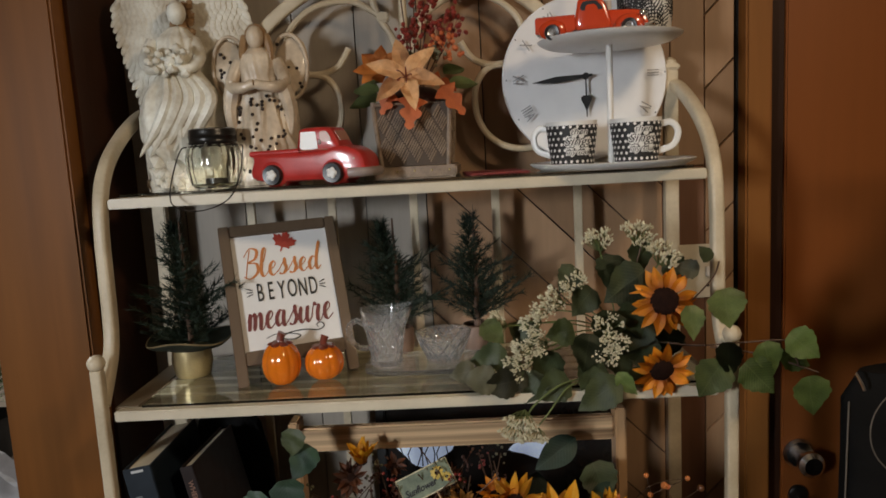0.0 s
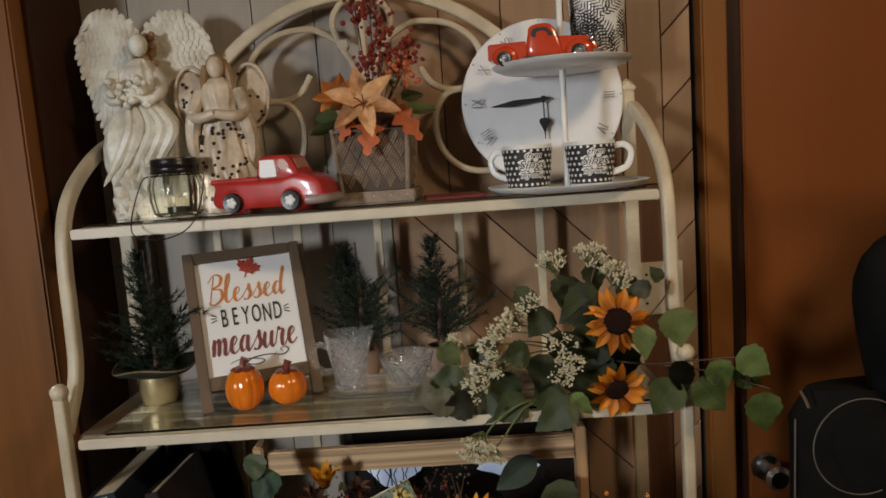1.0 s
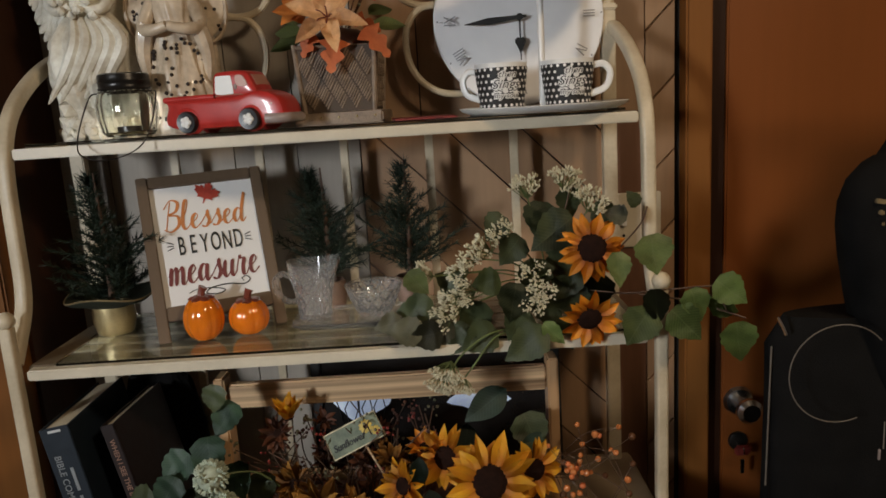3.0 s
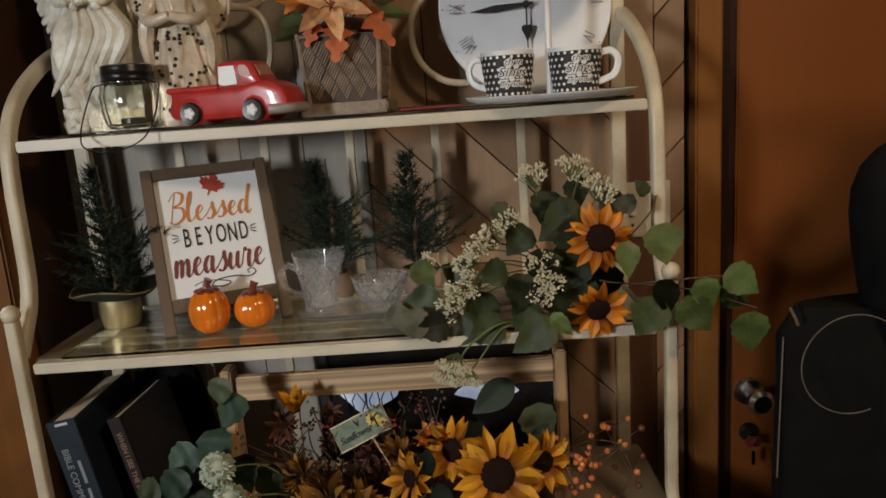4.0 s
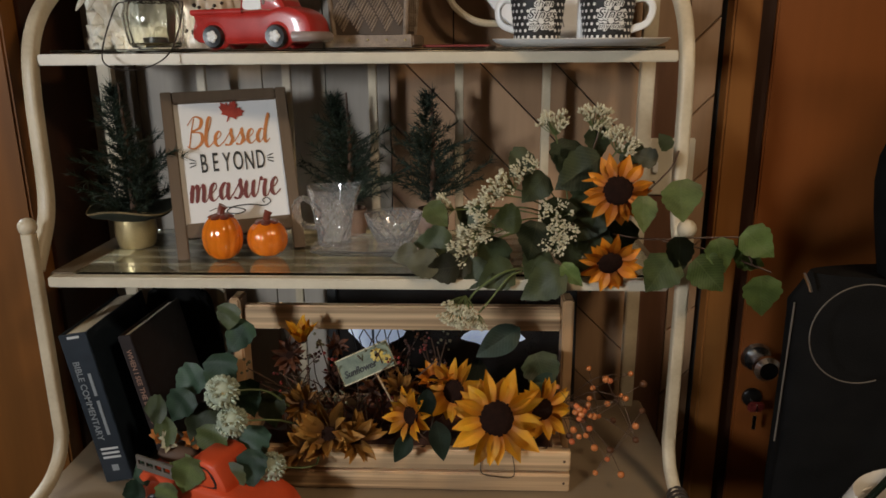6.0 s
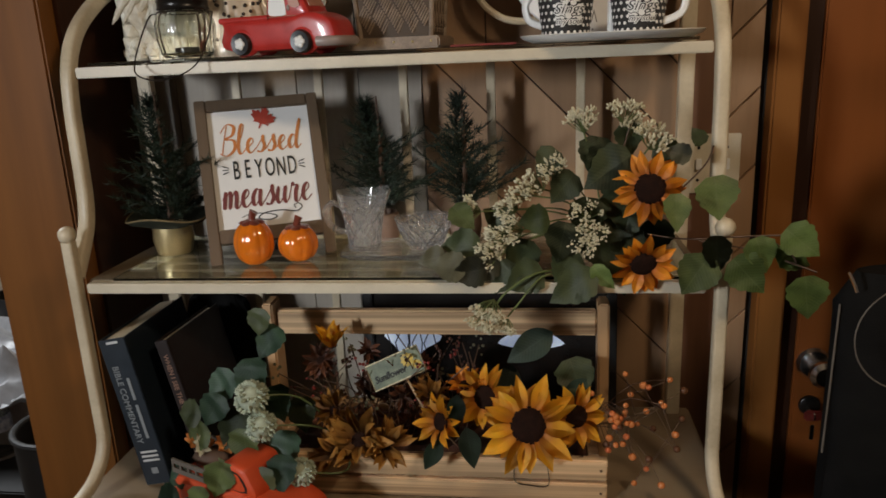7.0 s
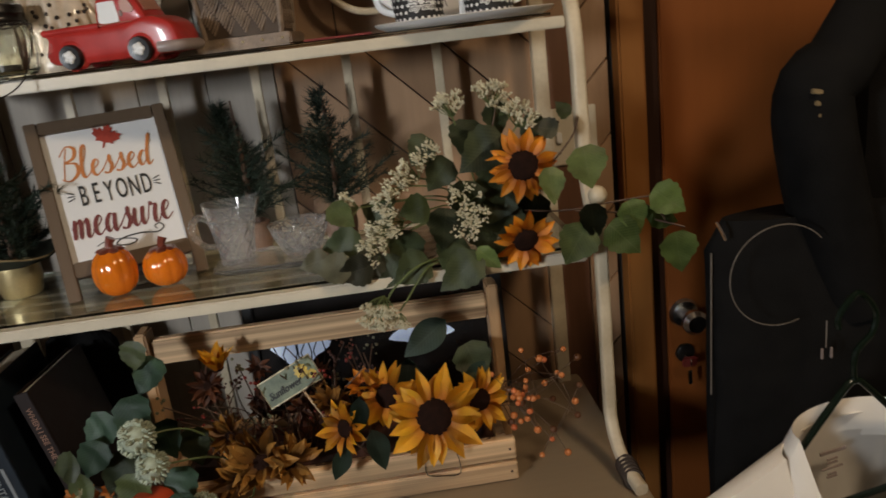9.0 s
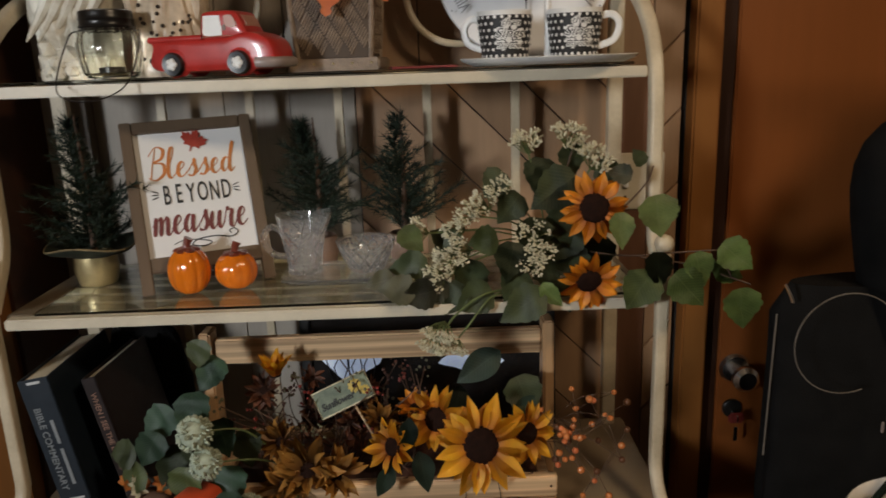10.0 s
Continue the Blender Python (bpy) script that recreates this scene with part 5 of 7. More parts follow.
pitcher = thing("crystal_pitcher", pose(-0.175, 1.229, Z2 + 0.007), "small cut-crystal cream pitcher with handle", "pitcher", "cut crystal set")
outer = dense_profile([(0, 0.001), (0.0255, 0.001), (0.0285, 0.004), (0.0280, 0.012), (0.0295, 0.030), (0.0350, 0.060), (0.0400, 0.085), (0.0425, 0.099)], 0.002)
inner = dense_profile([(0.0398, 0.099), (0.0372, 0.085), (0.0315, 0.060), (0.0255, 0.030), (0.0240, 0.012), (0, 0.010)], 0.004)
bm = cut(lathe(outer + inner, 96), 10, 0.075, 0.006, 0.078, 100, 1 + 96 * (len(outer) - 1))
for v in bm.verts:
    if v.co.z > 0.068:
        k = (v.co.z - 0.068) / 0.031
        if v.co.x > 0.0:
            v.co.x += 0.012 * k * (v.co.x / 0.043) ** 3
            v.co.z += 0.009 * k * (v.co.x / 0.05) ** 2
        else:
            v.co.z += 0.004 * k * (v.co.x / 0.043) ** 2
pb = mesh_object("body", bm, CRYSTAL, pitcher, smooth=False)
pb.visible_shadow = False
hp = spline([(-0.036, 0, 0.074), (-0.050, 0, 0.081), (-0.063, 0, 0.070), (-0.062, 0, 0.050), (-0.048, 0, 0.034), (-0.030, 0, 0.031)], 8)
part("handle", tube(hp, [0.0052 + 0.0009 * math.sin(i * 1.9) for i in range(len(hp))], 10), CRYSTAL, pitcher, "notched crystal handle").visible_shadow = False
bowl = thing("crystal_bowl", pose(-0.0745, 1.240, Z2 + 0.007), "small round cut-crystal sugar bowl", "bowl", "cut crystal set")
outer = dense_profile([(0, 0.001), (0.0270, 0.001), (0.0300, 0.004), (0.0370, 0.018), (0.0450, 0.036), (0.0495, 0.052)], 0.002)
inner = dense_profile([(0.0470, 0.052), (0.0420, 0.036), (0.0340, 0.019), (0.0260, 0.009), (0, 0.008)], 0.004)
mesh_object("body", cut(lathe(outer + inner, 108), 12, 0.07, 0.005, 0.047, 110, 1 + 108 * (len(outer) - 1)), CRYSTAL, bowl, smooth=False).visible_shadow = False
tr = lathe(dense_profile([(0, 0.001), (0.062, 0.001), (0.075, 0.010), (0.073, 0.012), (0.060, 0.006), (0, 0.006)]), 64)
for v in tr.verts:
    a = math.atan2(v.co.y, v.co.x)
    q = max(abs(math.cos(a)), abs(math.sin(a))) ** -0.8
    v.co.x, v.co.y = v.co.x * q * 1.40, v.co.y * q * 0.80
ct = solo("crystal_tray", tr, CRYSTAL, "rectangular cut-crystal tray under the pitcher and bowl", "tray", pose(-0.107, 1.226, Z2), "cut crystal set")
ct.visible_shadow = False

# ---------------------------------------------------------------- sunflower garland on the middle shelf
HEARTA = as_mesh("leaf", blade(0.062, 0.054, heart, 0.2, 0.12, 16, wave=0.10), LEAFA)
HEARTG = as_mesh("leaf", blade(0.062, 0.054, heart, 0.2, 0.12, 16, wave=0.10), LEAFG)
HEARTD = as_mesh("leaf", blade(0.062, 0.054, heart, 0.2, 0.12, 16, wave=0.10), LEAFD)
HEARTB = as_mesh("leaf", blade(0.064, 0.052, heart, 0.2, 0.12, 16, wave=0.10), LEAFB)
HEARTT = as_mesh("leaf", blade(0.062, 0.052, heart, 0.2, 0.12, 16, wave=0.10), TANLEAF)
VEIN = as_mesh("leaf", blade(0.07, 0.040, lance, 0.2, 0.15, 10, wave=0.06), LEAFK)


def sunflower(parent, p, normal, r, mat, disc_r=0.36, petals=15, spin=0, label="", close=12):
    """A flower as a part of its arrangement: a seed disc that holds its petals."""
    m = facing(p, normal, spin)
    dm = lathe([(0, 0.30 * disc_r * r), (0.5 * disc_r * r, 0.28 * disc_r * r), (0.85 * disc_r * r, 0.18 * disc_r * r), (disc_r * r, 0), (0.7 * disc_r * r, -0.2 * disc_r * r), (0, -0.25 * disc_r * r)], 24)
    for v in dm.verts:
        v.co.z += 0.02 * r * math.sin(v.co.x * 900) * math.sin(v.co.y * 900)
    d = part("sunflower", dm, SEEDS, parent, label)
    d.matrix_basis = m
    pm = as_mesh("petal", blade(r * (1 - 0.72 * disc_r), r * 0.34, petal, 0.45, 0.10, 8, wave=0.10), mat)
    if mat is FADED:
        close += 22
    for ring, (off, tilt, sc) in enumerate(((0, close, 1.0), (0.5, close - 12, 0.93))):
        for i in range(petals):
            a = 360 * (i + off) / petals + random.uniform(-9, 9)
            wild = 2.6 if mat in (FADED, RUST) else 1.0
            piece("petal", pm, d, pose(0, 0, -0.002 * ring, 0, 0, a) @ pose(0, disc_r * r * 0.72, 0, tilt + wild * random.uniform(-10, 10), wild * random.uniform(-14, 14), wild * random.uniform(-7, 7)) @ Matrix.Diagonal((random.uniform(0.75, 1.1), sc * random.uniform(0.84, 1.12), 1, 1)))
    return d


def blossom_head(r, n, mat):
    """A loose umbel of small florets on fine stalks, stalk foot at the origin, rising along z."""
    bm = None
    stalks = None
    for i in range(n):
        t = random.random() ** 0.5
        a = random.uniform(0, 6.283)
        q = Vector((r * t * math.cos(a), r * t * math.sin(a), r * (0.75 + 0.45 * math.sqrt(1 - 0.8 * t * t)) + random.uniform(-0.15, 0.1) * r))
        for k in range(5):
            b = random.uniform(0, 6.283)
            out = Vector((math.cos(b), math.sin(b), random.uniform(0.2, 1.2))) + q.normalized()
            f = ball(1, Matrix.Diagonal((random.uniform(0.0012, 0.0018), random.uniform(0.0012, 0.0018), random.uniform(0.0026, 0.0042), 1)), 1)
            bm = join(bm, f, facing(q + Vector((0.0042 * math.cos(b), 0.0038 * math.sin(b), random.uniform(-0.002, 0.003))), out))
        stalks = join(stalks, tube([Vector((0, 0, 0)), q * 0.6 + Vector((0, 0, -0.1 * r)), q], 0.0006, 3))
    return as_mesh("blossom", join(slot(bm, 0), slot(stalks, 1)), [mat, STEMGREEN])


GX, GY, GZ = 0.25, 1.13, 1.1825
garland = thing("sunflower_garland", pose(GX - 0.020, GY - 0.010, GZ - 0.010, 0, -0.6, 0), "artificial spray of orange sunflowers, cream blossoms and green leaves", "flower arrangement")


def G(p):
    return Vector(p) - Vector((GX, GY, GZ))


hub = Vector((0.235, 1.16, 1.245))
sunflower(garland, G((0.291, 1.085, 1.313)), (-0.12, -0.95, 0.12), 0.053, SUNO, 0.42, 12, 20, "orange sunflower with a wide dark disc", 4)
sunflower(garland, G((0.283, 1.08, 1.207)), (0.05, -0.9, -0.25), 0.050, SUNO, 0.40, 11, 0, "orange sunflower drooping forwards", 22)
blooms = [blossom_head(0.024, 26, CREAMFL) for k in range(3)]
heads = [(0.201, 1.12, 1.405, 1.0), (0.262, 1.12, 1.415, 1.0), (0.300, 1.115, 1.378, 1.1), (0.276, 1.13, 1.395, 0.9), (0.134, 1.12, 1.318, 1.0), (0.157, 1.115, 1.345, 0.9), (0.092, 1.12, 1.285, 1.0), (0.112, 1.11, 1.31, 0.9), (0.036, 1.12, 1.282, 0.9), (0.078, 1.105, 1.235, 1.05), (0.058, 1.10, 1.215, 0.9), (0.026, 1.11, 1.198, 0.8), (0.100, 1.10, 1.255, 0.9), (0.205, 1.085, 1.275, 0.95), (0.212, 1.08, 1.252, 0.9), (0.200, 1.082, 1.24, 0.9)]
for k, (x, y, z, s) in enumerate(heads):
    p = Vector((x, y, z))
    d = (p - hub)
    nrm = Vector((d.x, d.y - 0.06, d.z + 0.02)).normalized()
    foot = p - nrm * 0.02
    piece("blossom", blooms[k % 3], garland, facing(G(foot), nrm, k * 40, s), "cream blossom cluster")
    part("stalk", tube(spline([G(hub), G(hub.lerp(foot, 0.5) + Vector((0, 0.0, 0.012))), G(foot)], 5), 0.0013, 5), STEMGREEN, garland)
pend = Vector((0.071, 1.075, 1.135))
part("stalk", tube(spline([G((0.19, 1.12, 1.19)), G((0.13, 1.075, 1.195)), G((0.09, 1.07, 1.17)), G((0.075, 1.075, 1.150))], 5), 0.0016, 5), STEMGREEN, garland)
part("stalk", tube(spline([G((0.19, 1.12, 1.188)), G((0.14, 1.08, 1.188)), G((0.105, 1.07, 1.15)), G((0.090, 1.075, 1.130))], 5), 0.0014, 5), STEMGREEN, garland)
for dx, dz, s in ((0.0, 0.012, 1.0), (-0.012, -0.008, 0.9), (0.02, -0.018, 0.7)):
    piece("blossom", blooms[1], garland, facing(G(pend + Vector((dx, 0, dz + 0.01))), (-0.35, -0.6, -0.7), 30, s), "cream blossom cluster hanging below the shelf")
front_leaves = [
    ((0.368, 1.055, 1.333), 189, 0.98, 1.05, 0), ((0.319, 1.055, 1.311), 181, 0.84, 0.80, 0), ((0.425, 1.055, 1.248), 196, 0.81, 1.00, 4), ((0.396, 1.050, 1.220), 222, 0.99, 1.00, 4),
    ((0.461, 1.050, 1.260), 231, 0.89, 1.00, 4), ((0.456, 1.065, 1.224), 247, 0.84, 0.80, 4), ((0.488, 1.045, 1.196), 188, 0.99, 1.00, 4), ((0.367, 1.060, 1.221), 149, 1.05, 1.00, 0),
    ((0.377, 1.065, 1.249), 182, 0.87, 0.80, 1), ((0.152, 1.085, 1.277), 102, 0.72, 1.10, 0), ((0.176, 1.090, 1.267), 166, 0.96, 1.00, 1), ((0.014, 1.100, 1.292), 222, 0.74, 0.90, 0),
    ((0.211, 1.070, 1.207), 223, 0.79, 0.60, 4), ((0.214, 1.070, 1.197), 125, 1.23, 0.80, 1), ((0.268, 1.110, 1.357), 124, 1.29, 0.90, 1),
]
leaves = [
    ((0.239, 1.12, 1.37), 160, 1.0, 1), ((0.250, 1.12, 1.31), 190, 1.05, 1), ((0.165, 1.13, 1.365), 140, 0.8, 1), ((-0.002, 1.11, 1.215), 100, 0.7, 3), ((0.262, 1.13, 1.40), 190, 0.8, 1), ((0.187, 1.09, 1.225), 150, 0.9, 1),
    ((0.075, 1.10, 1.212), 120, 0.9, 3), ((0.05, 1.12, 1.23), 95, 1.0, 1), ((0.12, 1.12, 1.235), 160, 1.0, 1), ((0.31, 1.13, 1.26), 170, 1.0, 1), ((0.235, 1.13, 1.34), 220, 1.1, 1), ((0.27, 1.12, 1.28), 150, 1.0, 1),
    ((0.30, 1.13, 1.36), 260, 0.8, 1), ((0.19, 1.13, 1.33), 140, 0.9, 1), ((0.255, 1.125, 1.20), 185, 0.9, 1), ((0.06, 1.09, 1.20), 100, 0.9, 3), ((0.14, 1.09, 1.20), 120, 1.0, 1), ((0.26, 1.13, 1.245), 200, 1.0, 1),
    ((0.21, 1.10, 1.30), 170, 1.0, 1), ((0.225, 1.14, 1.38), 170, 1.0, 1), ((0.222, 1.13, 1.245), 190, 1.1, 1), ((0.10, 1.13, 1.25), 60, 0.9, 1), ((0.358, 1.08, 1.372), 30, 0.45, 1), ((0.345, 1.09, 1.355), 75, 0.6, 3),
    ((0.03, 1.09, 1.200), 80, 0.9, 3), ((0.10, 1.10, 1.205), 150, 0.9, 1),
]
for p, spin, s, wide, kind in front_leaves:
    nrm = (random.uniform(-0.15, 0.2), -1, random.uniform(0.1, 0.35))
    piece("leaf", (HEARTA, HEARTD, HEARTB, HEARTT, HEARTG)[kind], garland, facing(G(p), nrm, spin, s) @ Matrix.Diagonal((wide, 1, 1, 1)))
kinds = (HEARTA, HEARTD, HEARTB, HEARTT)
for k, (p, spin, s, kind) in enumerate(leaves):
    nrm = (random.uniform(-0.3, 0.3), -1, random.uniform(-0.05, 0.5))
    if p[0] > 0.415:
        nrm = (0.15 + 0.5 * nrm[0], -1, 0.25 + 0.5 * nrm[2])
    piece("leaf", HEARTG if p[0] > 0.415 else kinds[kind], garland, facing(G(p), nrm, spin, s * 0.98))
for path in ([hub, (0.33, 1.11, 1.235), (0.40, 1.08, 1.243), (0.452, 1.065, 1.248), (0.49, 1.06, 1.247)], [(0.36, 1.09, 1.236), (0.43, 1.07, 1.226), (0.47, 1.062, 1.212), (0.505, 1.05, 1.20)], [(0.44, 1.07, 1.246), (0.475, 1.062, 1.222), (0.485, 1.068, 1.20)], [hub, (0.25, 1.13, 1.33), (0.268, 1.12, 1.40)], [hub, (0.31, 1.1, 1.29), (0.36, 1.085, 1.34), (0.372, 1.08, 1.37)]):
    part("vine", tube(spline([G(p) for p in path], 6), 0.0013, 5), STEMBROWN, garland)


# ---------------------------------------------------------------- books on the desk
def book(m, w, h, d, cover, label, words, marks):
    bk = thing("book", m, label, "book", "books leaning on the desk")
    part("spine", block(0, w, 0.0, 0.004, 0, h, 0.001), cover, bk)
    part("front_cover", block(0, 0.003, 0.0042, d, 0, h, 0.0008), cover, bk)
    part("back_cover", block(w - 0.003, w, 0.0042, d, 0, h, 0.0008), cover, bk)
    part("page_block", block(0.0034, w - 0.0034, 0.006, d - 0.006, 0.004, h - 0.004), PAPER, bk, "tan page edges")
    for text, size, x, z, mat in words:
        t = lettering(text, size, 0, 0.0001, 0.0003)
        t.transform(pose(0, 0, 0, 0, 90, 0))
        t.transform(Matrix.Translation((x, -0.0006, z)))
        part("spine_title", t, mat, bk)
    for x, z, mw, mh, mat in marks:
        part("spine_mark", block(x - mw / 2, x + mw / 2, -0.0008, 0.0006, z - mh / 2, z + mh / 2), mat, bk)
    return bk


book(pose(-0.553, 1.085, ZD + 0.001, 0, -9.5, 0), 0.047, 0.268, 0.205, BLUEBOOK, "thick navy cloth-bound book leaning against the rack", [("BIBLE COMMENTARY", 0.0150, 0.015, 0.150, SPINEINK)],
     [(0.031, 0.178, 0.005, 0.040, SPINEINK), (0.031, 0.118, 0.005, 0.062, SPINEINK), (0.024, 0.262, 0.020, 0.004, SILVER), (0.024, 0.062, 0.030, 0.0035, SILVER), (0.024, 0.054, 0.030, 0.0035, SILVER), (0.024, 0.046, 0.030, 0.0035, SILVER), (0.024, 0.026, 0.011, 0.011, SPINEINK)])
book(pose(-0.462, 1.110, ZD + 0.001, 0, -12, -3), 0.022, 0.258, 0.18, BROWNBOOK, "slim dark red-brown book leaning on the navy one", [("WHEN I SEE THE BLOOD", 0.0122, 0.011, 0.165, SPINERED)], [])


# ---------------------------------------------------------------- rounded black form behind the books
# Black form added to fill the dark rounded area behind the books.
dark_form = bmesh.new()
bmesh.ops.create_uvsphere(dark_form, u_segments=40, v_segments=24, radius=1)
for v in dark_form.verts:
    q = v.co.copy()
    k = 1 + 0.05 * noise.noise(q * 3) + 0.03 * noise.noise(q * 7)
    zz = max(-0.75, q.z)
    v.co = Vector((math.copysign(abs(q.x) ** 0.8, q.x) * 0.082 * k, q.y * 0.030 * k, (zz + 0.75) * 0.158 * (1 if zz < -0.7 else k)))
solo("rounded_black_form", dark_form, CLOTH, "rounded black form standing behind the books", "bag", pose(-0.505, 1.338, ZD))


# ---------------------------------------------------------------- crate with a handle
def crate():
    cr = thing("wooden_crate", pose(-0.058, 1.18, ZD), "burnt pine crate with tall end posts and a handle bar", "crate")
    for s in (-1, 1):
        x = s * 0.276
        part("end_post", block(x - 0.009, x + 0.009, -0.021, 0.021, 0.0, 0.304, 0.003), CRATEUP, cr)
        part("end_board", block(x - 0.008 - s * 0.018, x + 0.008 - s * 0.018, -0.082, 0.082, 0.0, 0.075, 0.002), CRATE, cr)
    part("handle_bar", block(-0.2665, 0.2665, -0.0095, 0.0095, 0.246, 0.288, 0.003), CRATE, cr, "grained handle bar")
    for y in (-0.092, 0.092):
        for z0, z1 in ((0.002, 0.034), (0.040, 0.075)):
            part("side_slat", block(-0.278, 0.278, y - 0.0085, y + 0.0085, z0, z1, 0.002), CRATE, cr)
    part("bottom_board", block(-0.249, 0.249, -0.083, 0.083, 0.002, 0.014), CRATE, cr)
    for x in (-0.268, 0.268):
        for z in (0.018, 0.058):
            part("nail", disc(0.0022, 0.001, 8), STEMBROWN, cr).matrix_basis = pose(x, -0.1005, z)
    return cr


crate()

# ---------------------------------------------------------------- flowers in the crate
FX, FY = -0.05, 1.17
bouquet = thing("crate_bouquet", pose(FX - 0.006, FY, ZD + 0.010, 0.6, -0.4, 0), "artificial sunflowers, rust blooms and leaves filling the crate", "flower arrangement")


def F(p):
    return Vector(p) - Vector((FX, FY, ZD + 0.016))


moss = bmesh.new()
bmesh.ops.create_grid(moss, x_segments=40, y_segments=14, size=1)
for v in moss.verts:
    v.co = Vector((v.co.x * 0.246, v.co.y * 0.08, 0.062 + 0.018 * noise.noise(v.co * 6) + 0.01 * noise.noise(v.co * 17)))
bmesh.ops.solidify(moss, geom=moss.faces[:], thickness=0.03)
part("moss", moss, RUST, bouquet, "dark brown moss filling")
sunflower(bouquet, F((0.106, 1.045, 0.960)), (0.05, -0.93, 0.42), 0.075, SUNY, 0.38, 13, 10, "large golden sunflower", 10)
sunflower(bouquet, F((0.040, 1.085, 0.985)), (-0.3, -0.85, 0.35), 0.055, SUNY, 0.36, 10, 40, "golden sunflower", 16)
sunflower(bouquet, F((0.178, 1.075, 0.960)), (0.35, -0.85, 0.25), 0.053, SUNY, 0.36, 10, 0, "golden sunflower", 18)
sunflower(bouquet, F((0.008, 1.10, 0.998)), (-0.1, -0.35, 0.95), 0.036, SUNO, 0.3, 9, 0, "orange sunflower turned upwards", 45)
sunflower(bouquet, F((-0.028, 1.06, 0.956)), (-0.6, -0.7, 0.3), 0.046, SUNY, 0.34, 9, 30, "orange sunflower turned aside", 30)
sunflower(bouquet, F((-0.158, 1.055, 0.925)), (-0.1, -0.75, 0.5), 0.060, FADED, 0.24, 11, 0, "faded brown-gold sunflower", 24)
sunflower(bouquet, F((-0.225, 1.11, 1.035)), (-0.15, -0.75, 0.6), 0.034, RUST, 0.22, 7, 0, "rust brown flower", 34)
sunflower(bouquet, F((-0.208, 1.12, 1.056)), (0.05, -0.15, 1.0), 0.048, SUNY, 0.2, 6, 0, "yellow bud", 76)
sunflower(bouquet, F((-0.045, 1.09, 0.985)), (0.3, -0.6, 0.7), 0.036, FADED, 0.22, 9, 0, "faded brown-gold flower", 35)
sunflower(bouquet, F((-0.20, 1.075, 0.965)), (-0.2, -0.8, 0.5), 0.040, FADED, 0.22, 9, 0, "faded brown-gold flower", 30)
sunflower(bouquet, F((-0.115, 1.05, 0.920)), (0.3, -0.7, 0.5), 0.048, FADED, 0.22, 11, 15, "faded brown-gold flower", 30)
sunflower(bouquet, F((-0.195, 1.05, 0.905)), (-0.4, -0.7, 0.4), 0.046, FADED, 0.22, 11, 15, "faded brown-gold flower", 28)
for k in range(22):
    p = (random.uniform(-0.25, -0.02), random.uniform(1.09, 1.19), random.uniform(0.93, 1.03))
    sunflower(bouquet, F(p), (random.uniform(-0.6, 0.6), -0.8, random.uniform(0, 0.8)), random.uniform(0.016, 0.028), RUST if k % 4 else FADED, 0.22, 6, k * 30, "", 35)
for k in range(80):
    p0 = Vector((random.uniform(-0.24, 0.0), random.uniform(1.10, 1.22), 0.88))
    p2 = p0 + Vector((random.uniform(-0.07, 0.07), random.uniform(-0.07, 0.03), random.uniform(0.06, 0.17)))
    p1 = p0.lerp(p2, 0.5) + Vector((random.uniform(-0.03, 0.03), random.uniform(-0.02, 0.02), 0.01))
    part("twig", tube(spline([F(p0), F(p1), F(p2)], 4), 0.0011, 4), STEMBROWN, bouquet)
    if k % 2:
        tips = None
        for j in range(7):
            q = F(p2) + Vector((random.gauss(0, 0.008), random.gauss(0, 0.006), random.gauss(0, 0.008)))
            tips = join(tips, ball(random.uniform(0.0018, 0.0034), Matrix.Translation(q), 1))
        part("seed_tip", tips, (TANLEAF, RUST, BERRYRED)[k % 3], bouquet)["kind"] = "stuff"
crate_leaves = [
    ((-0.37, 1.045, 1.005), 150, 1.0, 2), ((-0.315, 1.05, 1.065), 190, 1.15, 2), ((-0.302, 1.08, 1.135), 170, 0.8, 1), ((-0.395, 1.04, 0.945), 120, 0.95, 0), ((-0.268, 1.045, 0.945), 185, 1.2, 2),
    ((-0.375, 1.03, 0.90), 160, 0.95, 0), ((-0.425, 1.02, 0.885), 120, 0.9, 2), ((-0.285, 1.02, 0.845), 150, 0.9, 0), ((-0.282, 1.05, 1.02), 200, 1.0, 2), ((-0.34, 1.06, 0.97), 150, 1.2, 1),
    ((-0.30, 1.06, 0.91), 170, 1.2, 1), ((-0.355, 1.07, 1.03), 140, 1.1, 2), ((-0.25, 1.07, 0.99), 190, 1.0, 1), ((-0.33, 1.05, 0.88), 200, 1.1, 1), ((-0.28, 1.09, 1.10), 150, 1.0, 2), ((-0.41, 1.05, 0.97), 100, 0.9, 1),
    ((0.012, 1.045, 0.955), 185, 0.95, 4), ((0.000, 1.055, 1.005), 175, 0.8, 4), ((-0.03, 1.05, 0.93), 150, 0.8, 4), ((0.145, 1.13, 1.075), 120, 1.3, 4), ((0.17, 1.13, 1.03), 200, 1.2, 1),
    ((0.08, 1.13, 1.02), 160, 1.2, 4), ((0.20, 1.12, 1.00), 130, 1.0, 4),
    ((-0.425, 0.975, 0.875), 110, 0.8, 2), ((-0.385, 0.965, 0.895), 185, 0.85, 0), ((-0.395, 0.955, 0.835), 150, 0.8, 2), ((-0.292, 0.945, 0.862), 165, 0.8, 0), ((-0.345, 0.975, 0.93), 160, 1.0, 0), ((-0.30, 0.985, 0.915), 200, 1.0, 1), ((-0.33, 1.03, 0.955), 175, 1.1, 0), ((-0.262, 1.0, 0.93), 180, 1.0, 2),
]
